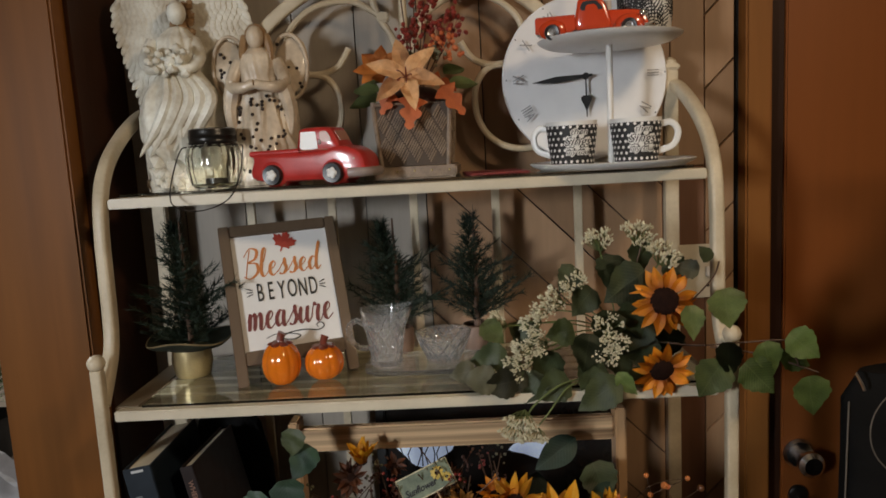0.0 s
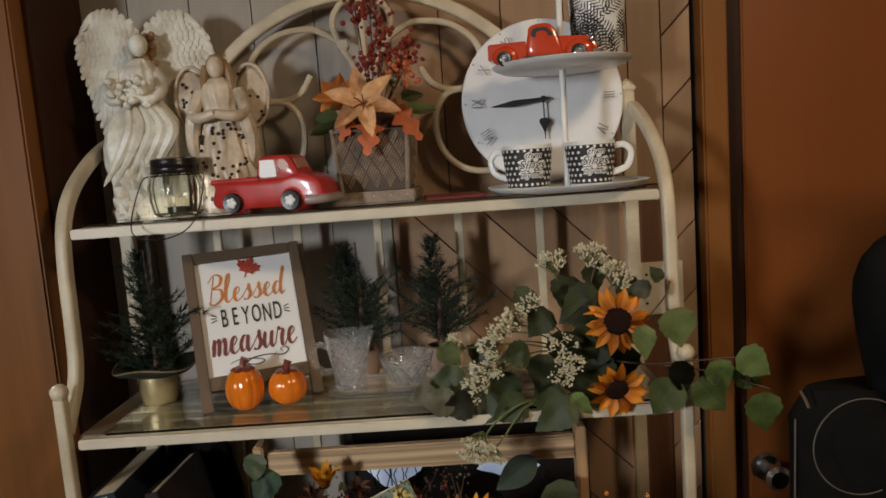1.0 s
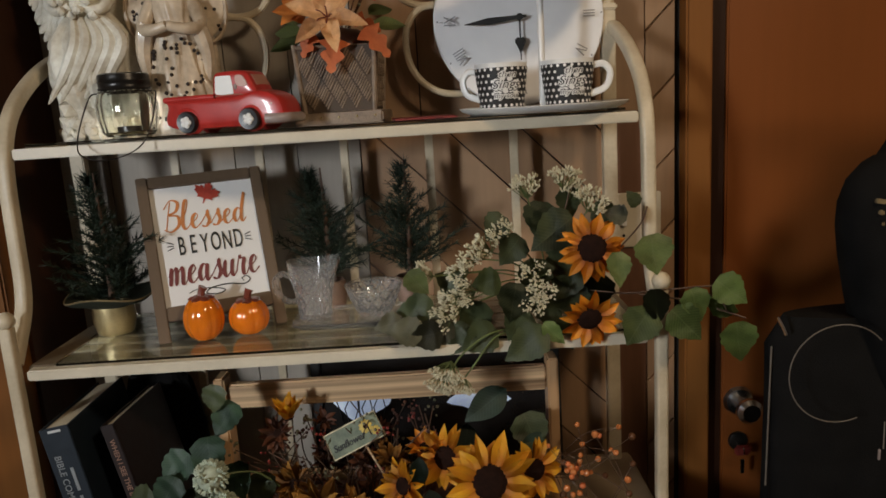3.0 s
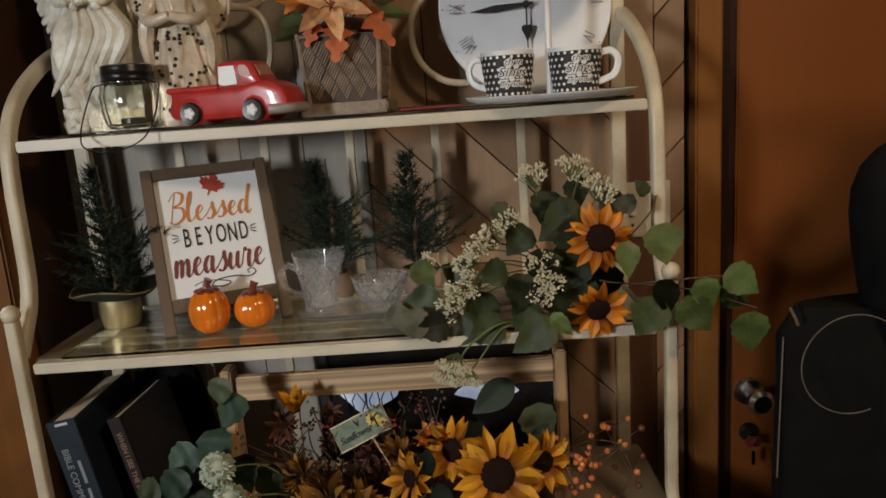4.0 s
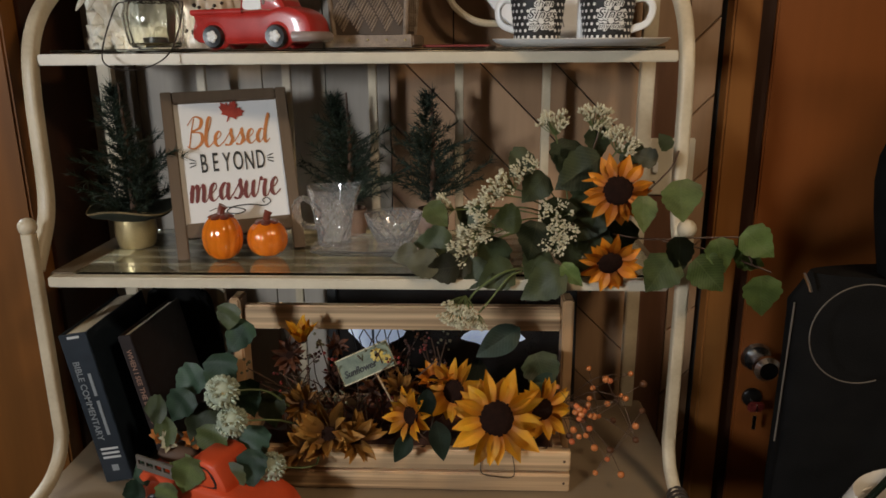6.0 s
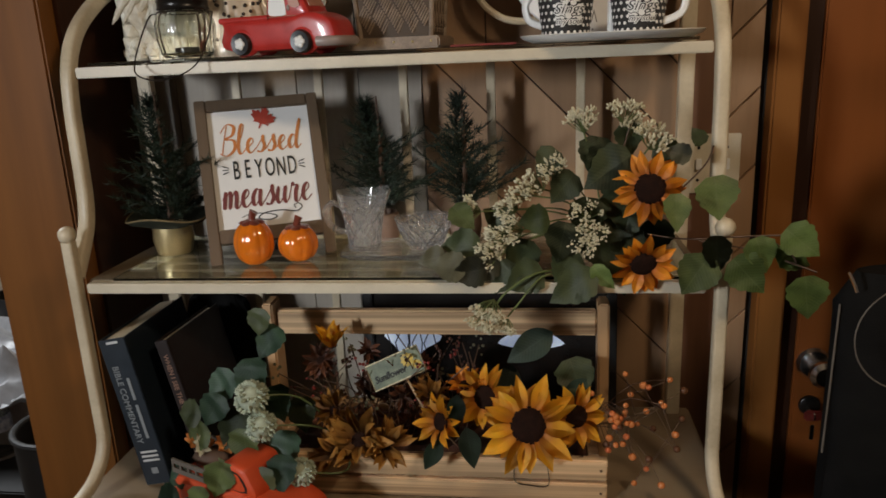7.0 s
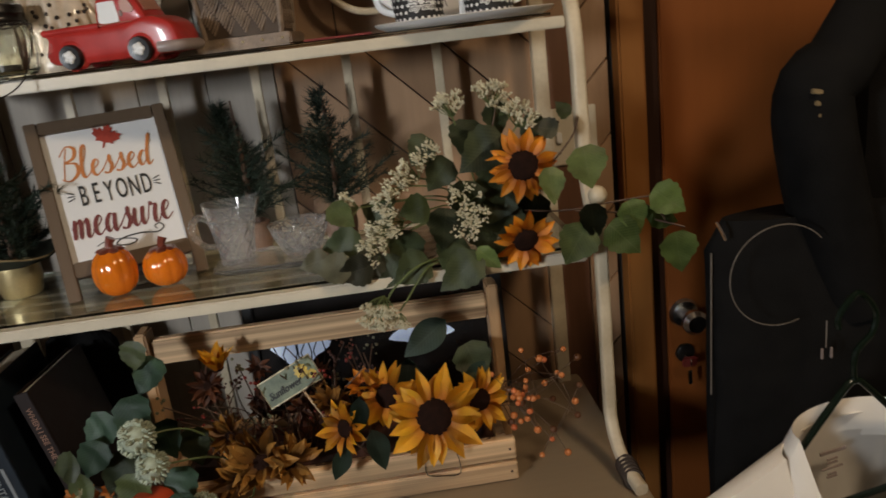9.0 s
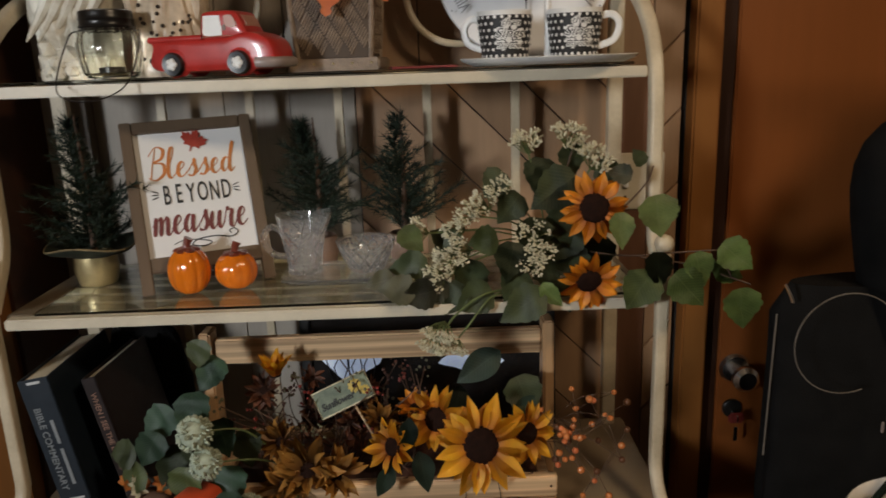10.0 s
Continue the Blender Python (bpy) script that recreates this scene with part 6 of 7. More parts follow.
kinds = (HEARTA, HEARTD, HEARTB, HEARTT, VEIN)
for p, spin, s, kind in crate_leaves:
    nrm = (random.uniform(-0.35, 0.35), -1, random.uniform(0.1, 0.7))
    piece("leaf", kinds[kind], bouquet, facing(F(p), nrm, spin, s * 0.92))
pom = None
for i in range(150):
    u = random.uniform(-1, 1)
    a = random.uniform(0, 6.283)
    q = Vector((math.sqrt(1 - u * u) * math.cos(a), math.sqrt(1 - u * u) * math.sin(a), u))
    f = ball(1, Matrix.Diagonal((0.0024, 0.0024, 0.0052, 1)), 1)
    pom = join(pom, f, facing(q * 0.023, q + Vector((random.gauss(0, 0.3), random.gauss(0, 0.3), random.gauss(0, 0.3)))))
pom = join(pom, ball(0.021))
POM = as_mesh("pompon", pom, WHITEFL)
for p, s in (((-0.302, 1.005, 1.022), 1.0), ((-0.290, 1.0, 0.977), 0.9), ((-0.238, 1.005, 0.897), 0.85)):
    piece("pompon", POM, bouquet, Matrix.Translation(F(p)) @ pose(0, 0, 0, 30, 20, 50 * s) @ Matrix.Diagonal((s, s, s, 1)), "white-green flower ball")
    part("stalk", tube(spline([F(p), F((p[0] + 0.06, p[1] + 0.04, p[2] - 0.02)), F((-0.20, 1.11, 0.90))], 5), 0.0015, 5), STEMGREEN, bouquet)
berries = [(x * 0.86 + 0.030, y, z * 0.9 + 0.082) for x, y, z in [(0.323, 1.08, 0.994), (0.249, 1.08, 0.969), (0.268, 1.08, 0.959), (0.300, 1.08, 0.893), (0.323, 1.08, 0.843), (0.275, 1.08, 0.846), (0.296, 1.08, 0.874), (0.344, 1.08, 0.941), (0.354, 1.08, 0.971), (0.271, 1.08, 0.897), (0.258, 1.08, 0.994), (0.235, 1.08, 0.979), (0.285, 1.12, 0.935), (0.315, 1.13, 0.92), (0.262, 1.12, 1.03), (0.34, 1.12, 1.02), (0.305, 1.13, 1.00), (0.275, 1.14, 0.98), (0.352, 1.10, 0.90), (0.33, 1.14, 0.965), (0.29, 1.10, 1.02), (0.25, 1.11, 0.935), (0.30, 1.12, 0.96), (0.365, 1.12, 1.0), (0.20, 1.09, 1.01)]]
berries += [(0.222 + 0.035 * random.random(), 1.06 + 0.04 * random.random(), 0.885 + 0.085 * random.random()) for k in range(15)]
for k, p in enumerate(berries):
    if k % 3 == 0:
        root = Vector((0.20, 1.15, 0.90))
        tip = Vector(p)
        part("berry_twig", tube(spline([F(root), F(root.lerp(tip, 0.5) + Vector((0.0, 0, 0.03))), F(tip)], 5), 0.0006, 4), STEMBROWN, bouquet)
    else:
        part("berry_twig", tube([F(p), F(berries[k - k % 3])], 0.0005, 4), STEMBROWN, bouquet)
    piece_r = random.uniform(0.0042, 0.0062)
    part("berry", ball(piece_r, Matrix.Translation(F(p)), 2), (BERRYOR, MAPLE, BERRYOR, FADED, BERRYOR)[k % 5], bouquet, "small orange or cream berry")
part("wire_loop", tube(spline([F((0.085, 1.075, 0.885)), F((0.082, 1.077, 0.845)), F((0.105, 1.075, 0.838)), F((0.135, 1.077, 0.838)), F((0.132, 1.075, 0.88))], 5), 0.0008, 5), WIRE, bouquet)

# the little plaque on a pick
PAINTYEL = material("yellow_paint", (0.50, 0.36, 0.06), 0.5, vary=0.25, scale=90)
plaque = thing("flower_plaque", pose(-0.112, 1.115, 1.011) @ pose(0, 0, 0, -18, -24, 4) @ Matrix.Diagonal((0.88, 0.88, 0.88, 1)), "small green and yellow plaque lettered Sunflower on a stick", "sign")
part("board", block(-0.052, 0.052, 0, 0.005, -0.024, 0.024, 0.001), material("grey_green_painted_tin", (0.07, 0.10, 0.06), 0.5, vary=0.25, scale=40, other=(0.17, 0.20, 0.13)), plaque)
part("edge", tube([(-0.052, 0.0, -0.024), (0.052, 0.0, -0.024), (0.052, 0.0, 0.024), (-0.052, 0.0, 0.024)], 0.0016, 6, loop=True), CREAMFL, plaque)
part("lettering", lettering("Sunflower", 0.0185, 0.25, 0.0003), BLACK, plaque, "black script lettering").matrix_basis = pose(-0.014, -0.0008, -0.007) @ Matrix.Diagonal((0.85, 1, 1, 1))
for cx, cz, r in ((0.026, 0.006, 0.013), (0.040, -0.008, 0.009)):
    fl = lathe([(0, 0.001), (r * 0.4, 0.001), (r, 0.0004), (r, 0), (0, 0)], 40)
    for v in fl.verts:
        a = math.atan2(v.co.y, v.co.x)
        k = 0.78 + 0.22 * abs(math.cos(a * 5))
        v.co.x, v.co.y = v.co.x * k, v.co.y * k
    fl.transform(pose(cx, -0.0006, cz, 90))
    part("painted_flower", fl, PAINTYEL, plaque)
    part("painted_disc", disc(r * 0.33, 0.0006, 12), SEEDS, plaque).matrix_basis = pose(cx, -0.0018, cz)
part("stick", tube([(0.01, 0.004, -0.022), (0.02, 0.012, -0.14)], 0.002, 6), CRATE, plaque)

# ---------------------------------------------------------------- dark framed panel standing behind the crate, with added glowing patches
pr = thing("dark_panel_frame", pose(0.02, 1.345, ZD, -4, 0, 0), "black framed panel with pale blue patches given an added glow, behind crate", "photo frame")
for x0, x1, z0, z1 in ((-0.24, -0.222, 0, 0.30), (0.222, 0.24, 0, 0.30), (-0.2215, 0.2215, 0, 0.018), (-0.2215, 0.2215, 0.282, 0.30)):
    part("frame_bar", block(x0, x1, -0.008, 0.008, z0, z1, 0.002), BLACK, pr)
part("frame_panel", block(-0.2215, 0.2215, 0.0, 0.004, 0.0185, 0.2815), material("dark_print", (0.018, 0.016, 0.015), 0.25, vary=0.5, scale=8), pr)
# Emission is added so the pale blue patches read bright; no known screen.
PATCH = material("glowing_pale_blue_patch", (0.55, 0.62, 0.74), 0.4, vary=0.25, scale=18, other=(0.72, 0.77, 0.84))
PATCH.node_tree.nodes["Principled BSDF"].inputs["Emission Color"].default_value = (0.55, 0.66, 0.9, 1)
PATCH.node_tree.nodes["Principled BSDF"].inputs["Emission Strength"].default_value = 0.3
for cx, cz, w, h in ((-0.148, 0.172, 0.10, 0.055), (0.082, 0.176, 0.11, 0.050)):
    pp = side_extrude([(cx + w / 2 * math.cos(a) * (1 + 0.25 * math.sin(3 * a + cx * 40)), cz + h / 2 * math.sin(a) * (1 + 0.2 * math.cos(4 * a))) for a in (i * 0.3142 for i in range(20))], 0.0006, 0)
    part("pale_patch", pp, PATCH, pr).matrix_basis = pose(0, -0.001, -0.012)
for i in range(8):
    x = -0.185 + i * 0.011
    part("branch_line", tube([(x, -0.002, 0.13), (x + random.uniform(-0.01, 0.01), -0.002, 0.155), (x + random.uniform(-0.015, 0.015), -0.002, 0.185)], 0.0012, 4), BLACK, pr)


# ---------------------------------------------------------------- red truck with orange flowers on the desk
def desk_truck(m):
    tk = thing("toy_truck", m, "orange-red painted pickup truck carrying orange flowers", "ornament")
    part("body", side_extrude(smooth_profile([(-0.128, 0.018), (-0.130, 0.065), (-0.035, 0.070), (-0.03, 0.072), (0.04, 0.074), (0.10, 0.066), (0.125, 0.050), (0.130, 0.022), (0.0, 0.014)], 4), 0.042, 0.006), REDWOOD, tk)
    part("cab", side_extrude(smooth_profile([(-0.030, 0.065), (-0.026, 0.105), (-0.012, 0.116), (0.018, 0.116), (0.030, 0.106), (0.046, 0.070), (0.0, 0.062)], 4), 0.036, 0.005), REDWOOD, tk)
    for s in (-1, 1):
        rail = block(-0.13, -0.036, s * 0.040 - 0.002, s * 0.040 + 0.002, 0.072, 0.080)
        rail = block(-0.13, -0.036, s * 0.040 - 0.002, s * 0.040 + 0.002, 0.088, 0.095, bm=rail)
        for i in range(6):
            x = -0.128 + i * 0.0178
            rail = block(x - 0.002, x + 0.002, s * 0.040 - 0.0018, s * 0.040 + 0.0018, 0.0802, 0.0878, bm=rail)
        part("bed_rail", rail, GREYRAIL, tk, "grey slotted bed rail")
        for x in (-0.085, 0.078):
            part("fender", ball(1, Matrix.Translation((x, s * 0.040, 0.032)) @ Matrix.Diagonal((0.034, 0.012, 0.030, 1)), 3), REDWOOD, tk)
            wheel_parts(tk, x, s * 0.050, 0.022, s, WHITE, False)
        part("side_window", side_extrude(smooth_profile([(-0.018, 0.078), (-0.016, 0.104), (0.016, 0.106), (0.030, 0.078)], 3), 0.001, 0), TYRE, tk).matrix_basis = pose(0, s * 0.0365, 0)
    return tk


desk_truck(pose(-0.327, 1.005, ZD, 0, 0, -24))
tuft = thing("orange_flower_tuft", pose(-0.404, 1.045, ZD + 0.076), "orange and cream flowers in the truck bed", "flower arrangement")
part("stem", ball(1, Matrix.Translation((0, 0, 0.01)) @ Matrix.Diagonal((0.035, 0.022, 0.016, 1)), 2), STEMBROWN, tuft)
op = as_mesh("petal", blade(0.016, 0.011, petal, 0.3, 0.1, 5), ORANGEFL)
cp = as_mesh("petal", blade(0.014, 0.008, petal, 0.3, 0.1, 5), CREAMFL)
for k in range(9):
    c = Vector((random.uniform(-0.032, 0.034), random.uniform(-0.018, 0.012), random.uniform(0.022, 0.042)))
    for i in range(7):
        piece("petal", cp if k % 3 == 2 else op, tuft, facing(c, (random.uniform(-0.5, 0.5), -0.7, 0.6), 51 * i) @ pose(0, 0, 0, 25))

# ---------------------------------------------------------------- door knob, key, switch plate
kn = lathe([(0, 0), (0.031, 0), (0.032, 0.003), (0.027, 0.010), (0.013, 0.014), (0.011, 0.034), (0.018, 0.040), (0.026, 0.052), (0.026, 0.062), (0.018, 0.070), (0, 0.072)], 36)
kn.transform(pose(0, 0, 0, 90))
part("door_handle", kn, CHROME, door, "chrome round knob").matrix_basis = pose(0.033, 0.0, 0.880)
lk = lathe([(0, 0), (0.020, 0), (0.020, 0.006), (0.014, 0.010), (0, 0.010)], 28)
lk.transform(pose(0, 0, 0, 90))
part("lock", lk, DARKLID, door).matrix_basis = pose(0.033, 0, 0.79)
keys = thing("key_ring", pose(0.641, 1.436, 0.786), "key with a red tag hanging from the door lock", "keys")
part("key", block(-0.002, 0.002, -0.018, 0.004, -0.006, 0.006, 0.001), CHROME, keys)
part("key_bow", lathe([(0.005, -0.001), (0.010, -0.001), (0.010, 0.001), (0.005, 0.001)], 20, closed=True), CHROME, keys).matrix_basis = pose(0, -0.026, 0, 0, 90, 0)
part("red_tag", block(-0.016, 0.016, -0.030, -0.024, -0.010, 0.012, 0.004), MATRED, keys, "dark red plastic tag")
part("hanging_key", block(-0.004, 0.004, -0.029, -0.027, -0.050, -0.018, 0.001), CHROME, keys)
plate_w = thing("switch_plate", pose(0.437, 1.4595, 1.275), "cream switch plate with dark screws on the plank wall", "switch")
part("plate", block(-0.05, 0.05, -0.006, 0, -0.055, 0.055, 0.002), RAILCAP, plate_w)
for x in (-0.025, 0.025):
    part("toggle", block(x - 0.005, x + 0.005, -0.014, -0.006, -0.010, 0.010, 0.001), WHITE, plate_w)
    for z in (-0.03, 0.03):
        part("screw", disc(0.003, 0.001, 10), DARKLID, plate_w).matrix_basis = pose(x, -0.006, z)

# ---------------------------------------------------------------- dark clothes and a shirt hanging beside the rack
rail = thing("clothes_rail", pose(0.95, 1.0, 0), "black metal clothes rail", "clothes rail")
part("bar", tube([(-0.25, 0, 1.70), (0.9, 0, 1.70)], 0.011, 12), BLACK, rail)
for x in (-0.0, 0.88):
    part("upright", tube([(x, 0, 0.02), (x, 0, 1.69)], 0.011, 12), BLACK, rail)
    part("foot", tube([(x, -0.24, 0.013), (x, 0.24, 0.013)], 0.012, 12), BLACK, rail)


def garment(width, z0, z1, depth, folds, seed, neck=0.25, fall=0.14):
    """A hanging dark cloth body with vertical folds and sloping shoulders."""
    rnd = random.Random(seed)
    ph = rnd.uniform(0, 6)
    n, rows = 48, 24
    bm = bmesh.new()
    rings = []
    for r in range(rows + 1):
        t = r / rows
        z = z1 + (z0 - z1) * t
        sh = neck + (1 - neck) * min(1.0, t / fall)
        ring = []
        for i in range(n):
            a = 2 * math.pi * i / n
            k = 1 + 0.10 * min(1, t * 3) * math.sin(a * folds + ph + 2 * t)
            ring.append(bm.verts.new((width / 2 * sh * math.cos(a) * k, depth / 2 * math.sin(a) * k * (0.6 + 0.4 * min(1, t * 4)), z)))
        rings.append(ring)
    for a, b in zip(rings, rings[1:]):
        for i in range(n):
            bm.faces.new((a[i], a[(i + 1) % n], b[(i + 1) % n], b[i]))
    bm.faces.new(rings[0])
    bm.faces.new(rings[-1][::-1])
    bmesh.ops.recalc_face_normals(bm, faces=bm.faces[:])
    return bm


def hook(mat, r=0.024):
    return tube(spline([(0, 0, 0), (0, 0, 0.035), (r * 0.9, 0, 0.055), (r, 0, 0.08), (0, 0, 0.105), (-r, 0, 0.085), (-r, 0, 0.07)], 6), 0.0035, 8)


coat = thing("black_coat", pose(0.886, 1.0, -0.011), "long black coat hanging from the rail", "coat")
part("cloth", garment(0.44, 0.25, 1.66, 0.20, 7, 3, 0.55, 0.10), CLOTH, coat).matrix_basis = pose(0.025, 0, 0)
part("sleeve", tube(spline([(-0.19, -0.05, 1.50), (-0.255, -0.08, 1.42), (-0.29, -0.08, 1.36), (-0.22, -0.06, 1.1)], 6), [0.035 + 0.001 * i for i in range(19)], 12), CLOTH, coat)
for i in range(4):
    part("sleeve_stripe", block(-0.007, 0.006, -0.003, 0.003, 0, 0.006, 0.001), BURLAP, coat, "cream stripe on the sleeve").matrix_basis = pose(-0.310 + i * 0.004, -0.121, 1.388 - i * 0.014, 0, 12, 0)
bag = thing("black_bag", pose(0.641, 0.95, -0.015), "black bag with a round looped handle hanging in the dark", "bag")
part("body", garment(0.34, 0.30, 1.238, 0.12, 5, 8, 0.85, 0.03), CLOTH, bag)
part("loop_handle", tube([(0.064 * math.cos(a) - 0.116, -0.078, 1.182 + 0.064 * math.sin(a)) for a in (math.pi * (0.22 + 1.4 * i / 30) for i in range(31))], 0.0008, 8), GREYRAIL, bag, "thin grey round handle").matrix_basis = pose(0.008, 0, 0)
# Thin grey tube stands in for the highlight on the bag's edge.
part("edge_highlight", tube([(-0.166, -0.015, 1.20), (-0.169, -0.015, 1.0)], 0.0012, 6), GREYRAIL, bag)
for dx in (-0.008, 0.004):
    part("tag_end", block(dx - 0.0535, dx - 0.0505, -0.090, -0.087, 1.068, 1.083, 0.001), GREYCER, bag)
part("tag_cord", tube([(-0.054, -0.0865, 1.082), (-0.050, -0.080, 1.115)], 0.0009, 5), GREYRAIL, bag)
part("buckle", tube(spline([(-0.166, -0.03, 1.245), (-0.160, -0.034, 1.232), (-0.156, -0.034, 1.222)], 4), 0.0022, 6), CHROME, bag)

HX, HY, HZ = 0.557, 0.75, 1.066
shirt = thing("white_shirt", pose(HX, HY, HZ, 0, 0, 12), "off-white collared shirt hanging on a dark green hanger", "shirt")


def shirt_body():
    bm = bmesh.new()
    n, rows = 40, 20
    rings = []
    for r in range(rows + 1):
        t = r / rows
        z = 0.005 - 0.75 * t
        half = 0.090 + 0.27 * min(1, t / 0.145) + 0.02 * t
        dep = 0.042 + 0.03 * min(1, t / 0.2)
        ring = []
        for i in range(n):
            a = 2 * math.pi * i / n
            k = 1 + 0.03 * math.sin(a * 6 + 3 * t) * min(1, 3 * t)
            front = max(0.0, -math.sin(a)) * (1 - min(1, t / 0.5)) * 0.17
            ring.append(bm.verts.new((half * math.cos(a) * k, dep * math.sin(a) * k, z - front)))
        rings.append(ring)
    for a, b in zip(rings, rings[1:]):
        for i in range(n):
            bm.faces.new((a[i], a[(i + 1) % n], b[(i + 1) % n], b[i]))
    bmesh.ops.recalc_face_normals(bm, faces=bm.faces[:])
    bmesh.ops.solidify(bm, geom=bm.faces[:], thickness=0.002)
    return bm


part("shirt_body", shirt_body(), SHIRT, shirt).matrix_basis = pose(0, 0, -0.056) @ Matrix.Diagonal((1.08, 1.05, 1, 1))
col = bmesh.new()
rings = []
for i in range(33):
    a = radians(-68) + radians(316) * i / 32
    cx, cy = 0.078 * math.cos(a), 0.045 * math.sin(a)
    front = max(0.0, -math.sin(a)) ** 1.2
    rings.append([col.verts.new((cx * k, cy * k - front * 0.01 * j, z - front * 0.145 * (1 if j < 2 else 1.15))) for j, (k, z) in enumerate(((1.0, 0.0), (0.97, 0.03), (1.02, 0.038), (1.17, 0.018), (1.28, -0.014)))])
for a, b in zip(rings, rings[1:]):
    for j in range(4):
        col.faces.new((a[j], a[j + 1], b[j + 1], b[j]))
bmesh.ops.recalc_face_normals(col, faces=col.faces[:])
bmesh.ops.solidify(col, geom=col.faces[:], thickness=0.0025)
part("collar", col, SHIRT, shirt, "folded off-white collar").matrix_basis = pose(0, 0, -0.075) @ Matrix.Diagonal((1.0, 1.05, 1.1, 1))
for z, w, h in ((-0.002, 0.036, 0.004), (-0.012, 0.014, 0.0022), (-0.017, 0.014, 0.0022), (-0.024, 0.030, 0.0018), (-0.032, 0.012, 0.0018), (-0.036, 0.014, 0.0018)):
    part("label_bar", block(-w / 2, w / 2, -0.001, 0.001, z - h / 2, z + h / 2), GREYCER, shirt, "printed size label").matrix_basis = pose(0.0, 0.0355, -0.088)
hg = tube(spline([(-0.17, 0, -0.138), (-0.115, 0, -0.108), (-0.072, 0, -0.056), (-0.015, 0, 0.004), (0, 0, 0.012), (0.015, 0, 0.004), (0.072, 0, -0.056), (0.115, 0, -0.108), (0.17, 0, -0.138)], 6), 0.004, 10)
hanger = part("hanger", hg, GREENPL, shirt, "dark green plastic hanger")
hanger.matrix_basis = pose(0, 0.010, 0)
part("hanger_bar", tube([(-0.17, 0, -0.140), (0.17, 0, -0.140)], 0.004, 10), GREENPL, hanger)
part("hanger_hook", hook(GREENPL, 0.024), GREENPL, hanger).matrix_basis = pose(0, 0, 0.01)

# ---------------------------------------------------------------- the side room beyond the post
table = thing("side_table", pose(-1.35, 1.95, 0), "dark low table holding clutter beyond the post", "table")
part("tabletop", block(-0.55, 0.42, -0.4, 0.4, 0.42, 0.45, 0.004), BLACK, table)
for x in (-0.5, 0.37):
    for y in (-0.35, 0.35):
        part("leg", block(x - 0.02, x + 0.02, y - 0.02, y + 0.02, 0, 0.42), BLACK, table)
bottle = thing("water_bottle", pose(-1.375, 1.72, 0.45), "clear plastic water bottle with white cap and blue label", "bottle")
part("body", lathe([(0, 0.002), (0.030, 0.002), (0.033, 0.010), (0.031, 0.03), (0.033, 0.05), (0.031, 0.07), (0.033, 0.09), (0.033, 0.14), (0.028, 0.165), (0.014, 0.19), (0.013, 0.20), (0.0115, 0.20), (0.0125, 0.188), (0.026, 0.162), (0.031, 0.14), (0.031, 0.012), (0, 0.005)], 32), GLASS, bottle).visible_shadow = False
part("cap", lathe([(0, 0.215), (0.014, 0.215), (0.0155, 0.212), (0.0155, 0.196), (0.0135, 0.196), (0.0135, 0.21), (0, 0.21)], 24), WHITE, bottle)
part("label_band", lathe([(0.0335, 0.085), (0.0342, 0.085), (0.0342, 0.13), (0.0335, 0.13)], 32, closed=True), material("blue_white_label", (0.10, 0.16, 0.38), 0.4, vary=0.3, scale=60, other=(0.7, 0.72, 0.75)), bottle)
paper = bmesh.new()
bmesh.ops.create_grid(paper, x_segments=40, y_segments=40, size=0.5)
for v in paper.verts:
    q = v.co.copy()
    v.co = Vector((q.x * 0.9, q.y * 0.42, 0.09 + 0.10 * noise.noise(q * 5) + 0.05 * noise.noise(q * 13) - 0.25 * (q.x * q.x + q.y * q.y)))
bmesh.ops.solidify(paper, geom=paper.faces[:], thickness=0.004)
box_u = block(-0.30, 0.30, -0.25, 0.25, 0, 0.20, 0.004)
solo("cardboard_box", box_u, material("pale_pink_grey_card", (0.40, 0.34, 0.33), 0.7, vary=0.3, scale=9, fine=80), "pale pinkish box on the side table under white bags", "box", pose(-1.50, 2.03, 0.451))
solo("white_plastic_bag", paper, material("crumpled_grey_white_plastic", (0.40, 0.41, 0.43), 0.35, vary=0.3, scale=14, fine=60, bump=0.3), "crumpled white plastic bags on the side table", "plastic bag", pose(-1.50, 1.86, 0.632))
plant = thing("grass_plant", pose(-1.56, 2.15, 0.652), "green and straw-coloured ornamental grass in a dark pot", "plant")
part("pot", lathe([(0, 0), (0.07, 0), (0.09, 0.14), (0.085, 0.14), (0.07, 0.02), (0, 0.015)], 28), BLACK, plant)
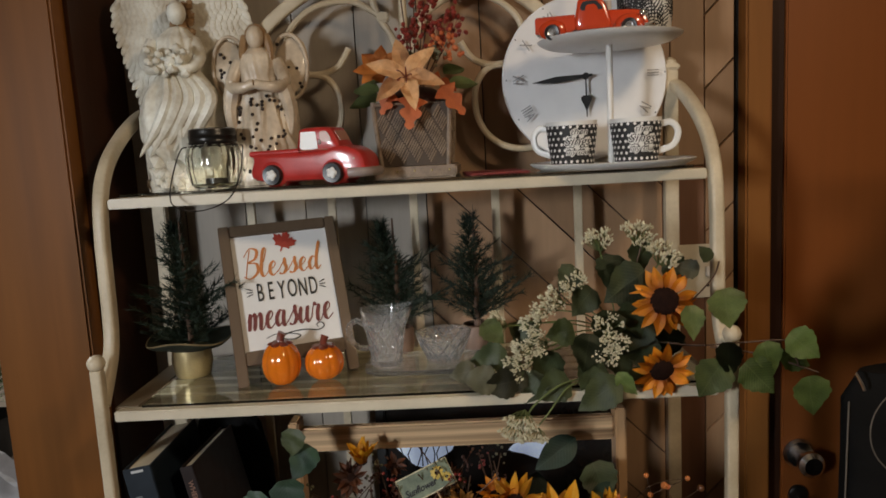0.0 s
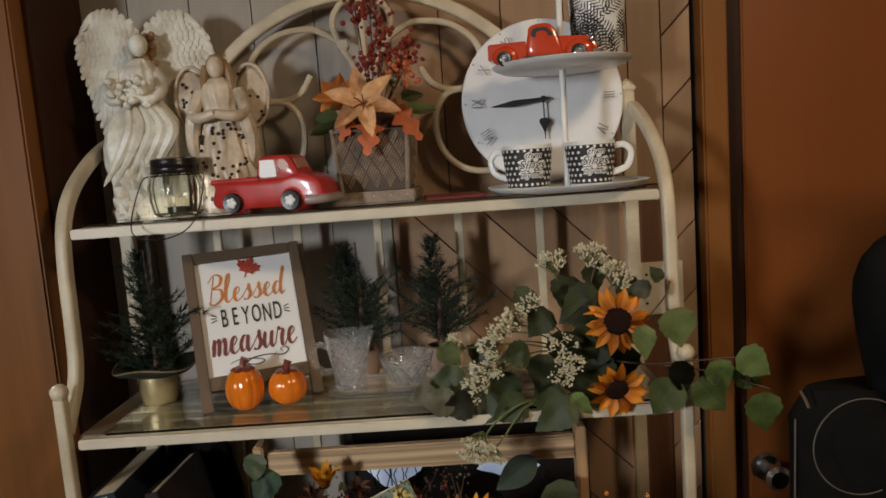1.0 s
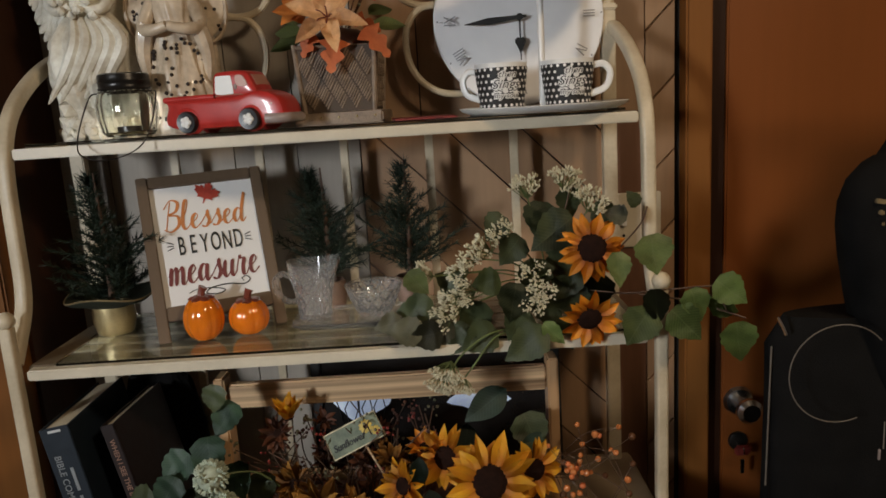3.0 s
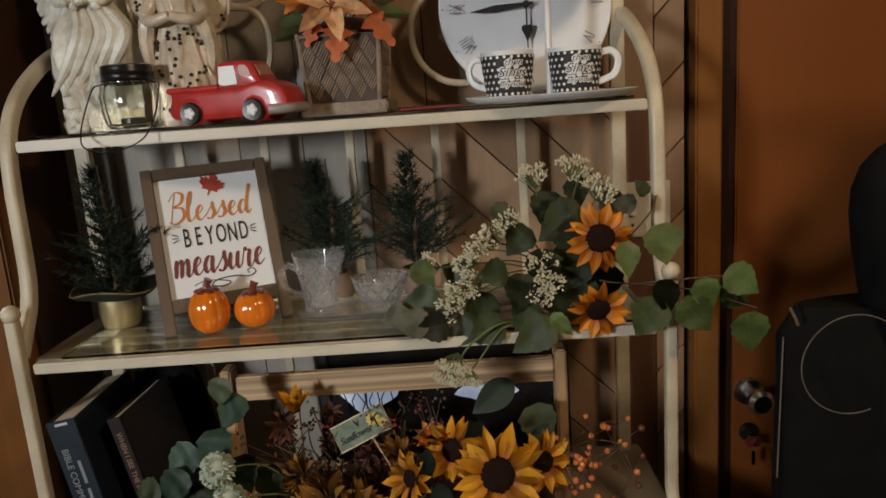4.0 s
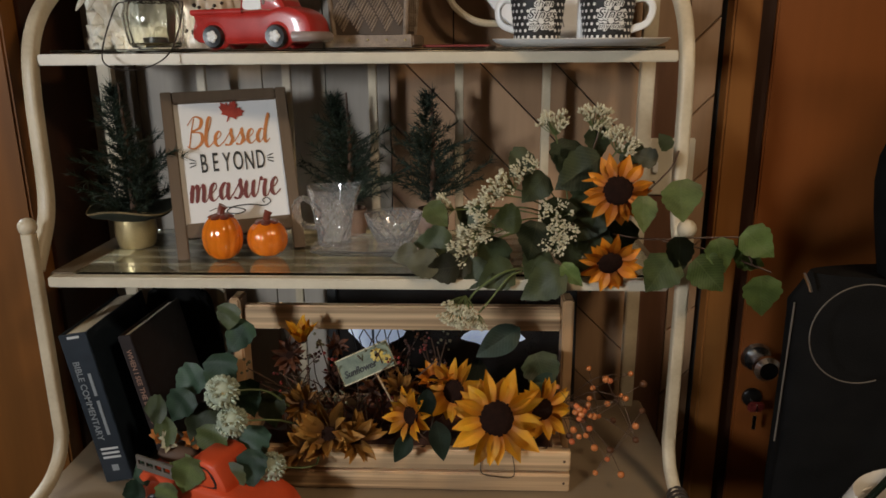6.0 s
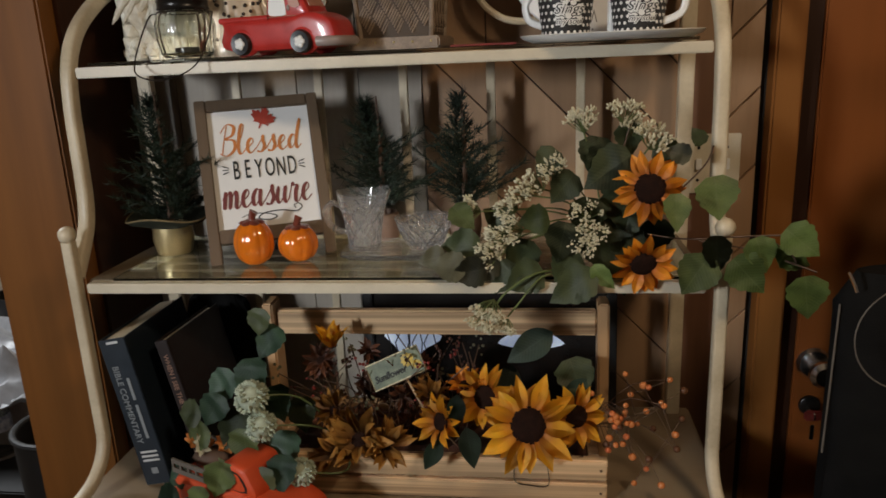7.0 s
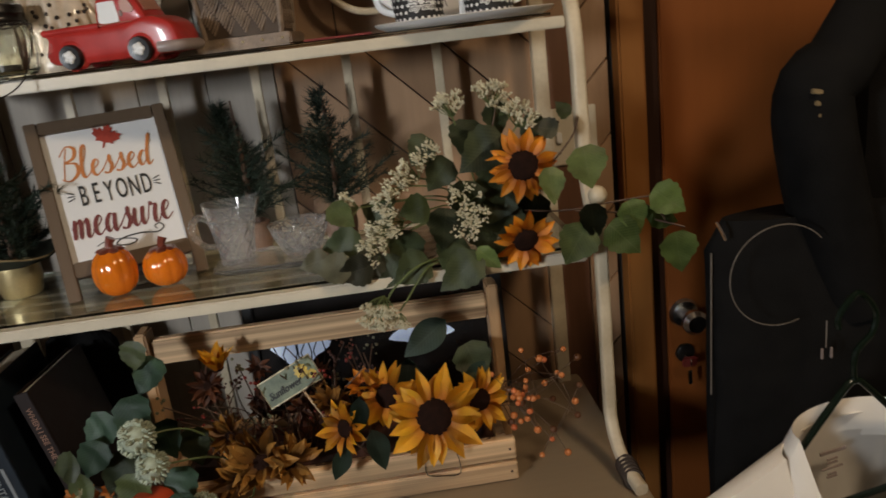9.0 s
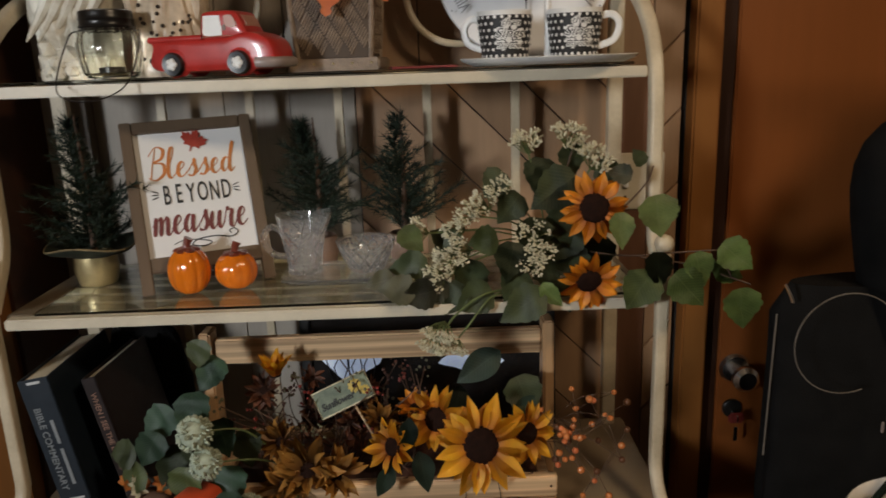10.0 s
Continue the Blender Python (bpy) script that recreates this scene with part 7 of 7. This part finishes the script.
for k, mt in enumerate((material("green_grass_blade", (0.12, 0.20, 0.07), 0.6, vary=0.3, other=(0.20, 0.30, 0.12)), material("straw_grass_blade", (0.44, 0.34, 0.18), 0.7, vary=0.25), material("grey_green_grass_blade", (0.17, 0.23, 0.13), 0.6, vary=0.25))):
    verts, faces = [], []
    for i in range(260):
        a = random.uniform(0, 6.283)
        L = random.uniform(0.2, 0.48) + (0.14 if k == 1 else 0)
        out = random.uniform(0.1, 0.42)
        side = Vector((-math.sin(a), math.cos(a), 0)) * 0.0042
        n0 = len(verts)
        for j in range(6):
            t = j / 5
            p = Vector((math.cos(a) * out * t * t, math.sin(a) * out * t * t, 0.12 + L * t - 0.35 * out * t ** 3))
            w = side * (1 - t * 0.95)
            verts += [tuple(p - w), tuple(p + w)]
            if j:
                faces.append((n0 + 2 * j - 2, n0 + 2 * j - 1, n0 + 2 * j + 1, n0 + 2 * j))
    me = bpy.data.meshes.new("grass_blade")
    me.from_pydata(verts, [], faces)
    me.materials.append(mt)
    bl = new("grass_blade", me)
    bl.parent = plant
    bl["kind"] = "stuff"
basket_b = thing("dark_basket", pose(-1.0, 1.50, 0.0), "black woven bin standing beside the post", "basket")
part("body", lathe([(0, 0.01), (0.105, 0.01), (0.115, 0.68), (0.11, 0.68), (0.10, 0.03), (0, 0.02)], 32), BLACK, basket_b)
part("rim", tube([(0.113 * math.cos(a), 0.113 * math.sin(a), 0.68) for a in (i * math.pi / 16 for i in range(32))], 0.008, 8, loop=True), BLACK, basket_b)
bl_w = thing("window_blind", pose(-2.3, 3.27, 1.12), "white slatted blind on the far wall", "blind")
for i in range(14):
    part("blind_slat", block(-0.45, 0.45, -0.012, 0.012, i * 0.045, i * 0.045 + 0.004, 0.001), WHITE, bl_w).matrix_basis = pose(0, -0.02, 0, 0, 0, 0)
part("head_rail", block(-0.46, 0.46, -0.03, 0.01, 0.63, 0.67, 0.003), WHITE, bl_w)

# ---------------------------------------------------------------- wrapped cane joint at the foot of the rack
wrap = None
for i in range(5):
    ring = tube([(0.0135 * math.cos(t), 0.0135 * math.sin(t), 0) for t in (k * math.pi / 10 for k in range(20))], 0.0032, 6, loop=True)
    wrap = join(wrap, ring, pose(HALF + 0.0055 + 0.001 * i, -0.210 - 0.0058 * i, 0.824 - 0.0027 * i, 66, 0, -10))
part("foot_wrap", wrap, material("brown_cane_binding", (0.035, 0.024, 0.018), 0.5, vary=0.3, scale=60), rack, "dark brown cane binding")


# ---------------------------------------------------------------- wall planks
def plank_outline(corners, mat):
    """One board on the back wall from its corners (x, z), with softened front edges."""
    bm = bmesh.new()
    cx = sum(p[0] for p in corners) / len(corners)
    cz = sum(p[1] for p in corners) / len(corners)
    rings = []
    for y, inset in ((WALL_Y + 0.012, 0), (WALL_Y + 0.0015, 0), (WALL_Y, 0.0016)):
        ring = []
        for x, z in corners:
            d = Vector((cx - x, cz - z))
            d = d.normalized() * inset if d.length else d
            ring.append(bm.verts.new((x + d.x, y, z + d.y)))
        rings.append(ring)
    n = len(corners)
    bm.faces.new(rings[2])
    for a, b in zip(rings, rings[1:]):
        for i in range(n):
            bm.faces.new((a[i], a[(i + 1) % n], b[(i + 1) % n], b[i]))
    bmesh.ops.recalc_face_normals(bm, faces=bm.faces[:])
    part("plank", bm, mat, wall_back)


def clip_polygon(poly, x0, x1, z0, z1):
    """The part of a polygon inside a rectangle."""
    for axis, bound, keep in ((0, x0, 1), (0, x1, -1), (1, z0, 1), (1, z1, -1)):
        out = []
        for i, p in enumerate(poly):
            q = poly[(i + 1) % len(poly)]
            pin, qin = (p[axis] - bound) * keep >= 0, (q[axis] - bound) * keep >= 0
            if pin:
                out.append(p)
            if pin != qin:
                t = (bound - p[axis]) / (q[axis] - p[axis])
                out.append((p[0] + t * (q[0] - p[0]), p[1] + t * (q[1] - p[1])))
        poly = out
        if len(poly) < 3:
            return []
    return poly


def vertical_planks(x, end, z0, z1, mat):
    while x < end - 0.004:
        x1 = min(x + 0.123, end)
        plank_outline([(x + 0.0012, z0), (x1 - 0.0012, z0), (x1 - 0.0012, z1), (x + 0.0012, z1)], mat)
        x += 0.123


def slanting_planks(x0, x1, z0, z1, rise, mat, w=0.10):
    d = w * 1.4142
    lo = z0 - (x1 - x0) - d
    z = lo
    while z < z1 + (x1 - x0) + d:
        if rise > 0:
            band = [(x0, z), (x1, z + (x1 - x0)), (x1, z + (x1 - x0) + d - 0.0034), (x0, z + d - 0.0034)]
        else:
            band = [(x0, z), (x1, z - (x1 - x0)), (x1, z - (x1 - x0) + d - 0.0034), (x0, z + d - 0.0034)]
        poly = clip_polygon(band, x0 + 0.001, x1 - 0.001, z0, z1)
        if len(poly) > 2:
            plank_outline(poly, mat)
        z += d


vertical_planks(-0.6920, -0.592, 0, 2.4, PLANK)
vertical_planks(-0.592, -0.100, 0, 2.4, PLANK)
# From here the boards are browner, with a painted warm-light tint.
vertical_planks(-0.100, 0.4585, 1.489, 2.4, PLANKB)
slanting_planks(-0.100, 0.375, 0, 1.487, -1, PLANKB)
vertical_planks(0.375, 0.4585, 0, 1.487, PLANKR)
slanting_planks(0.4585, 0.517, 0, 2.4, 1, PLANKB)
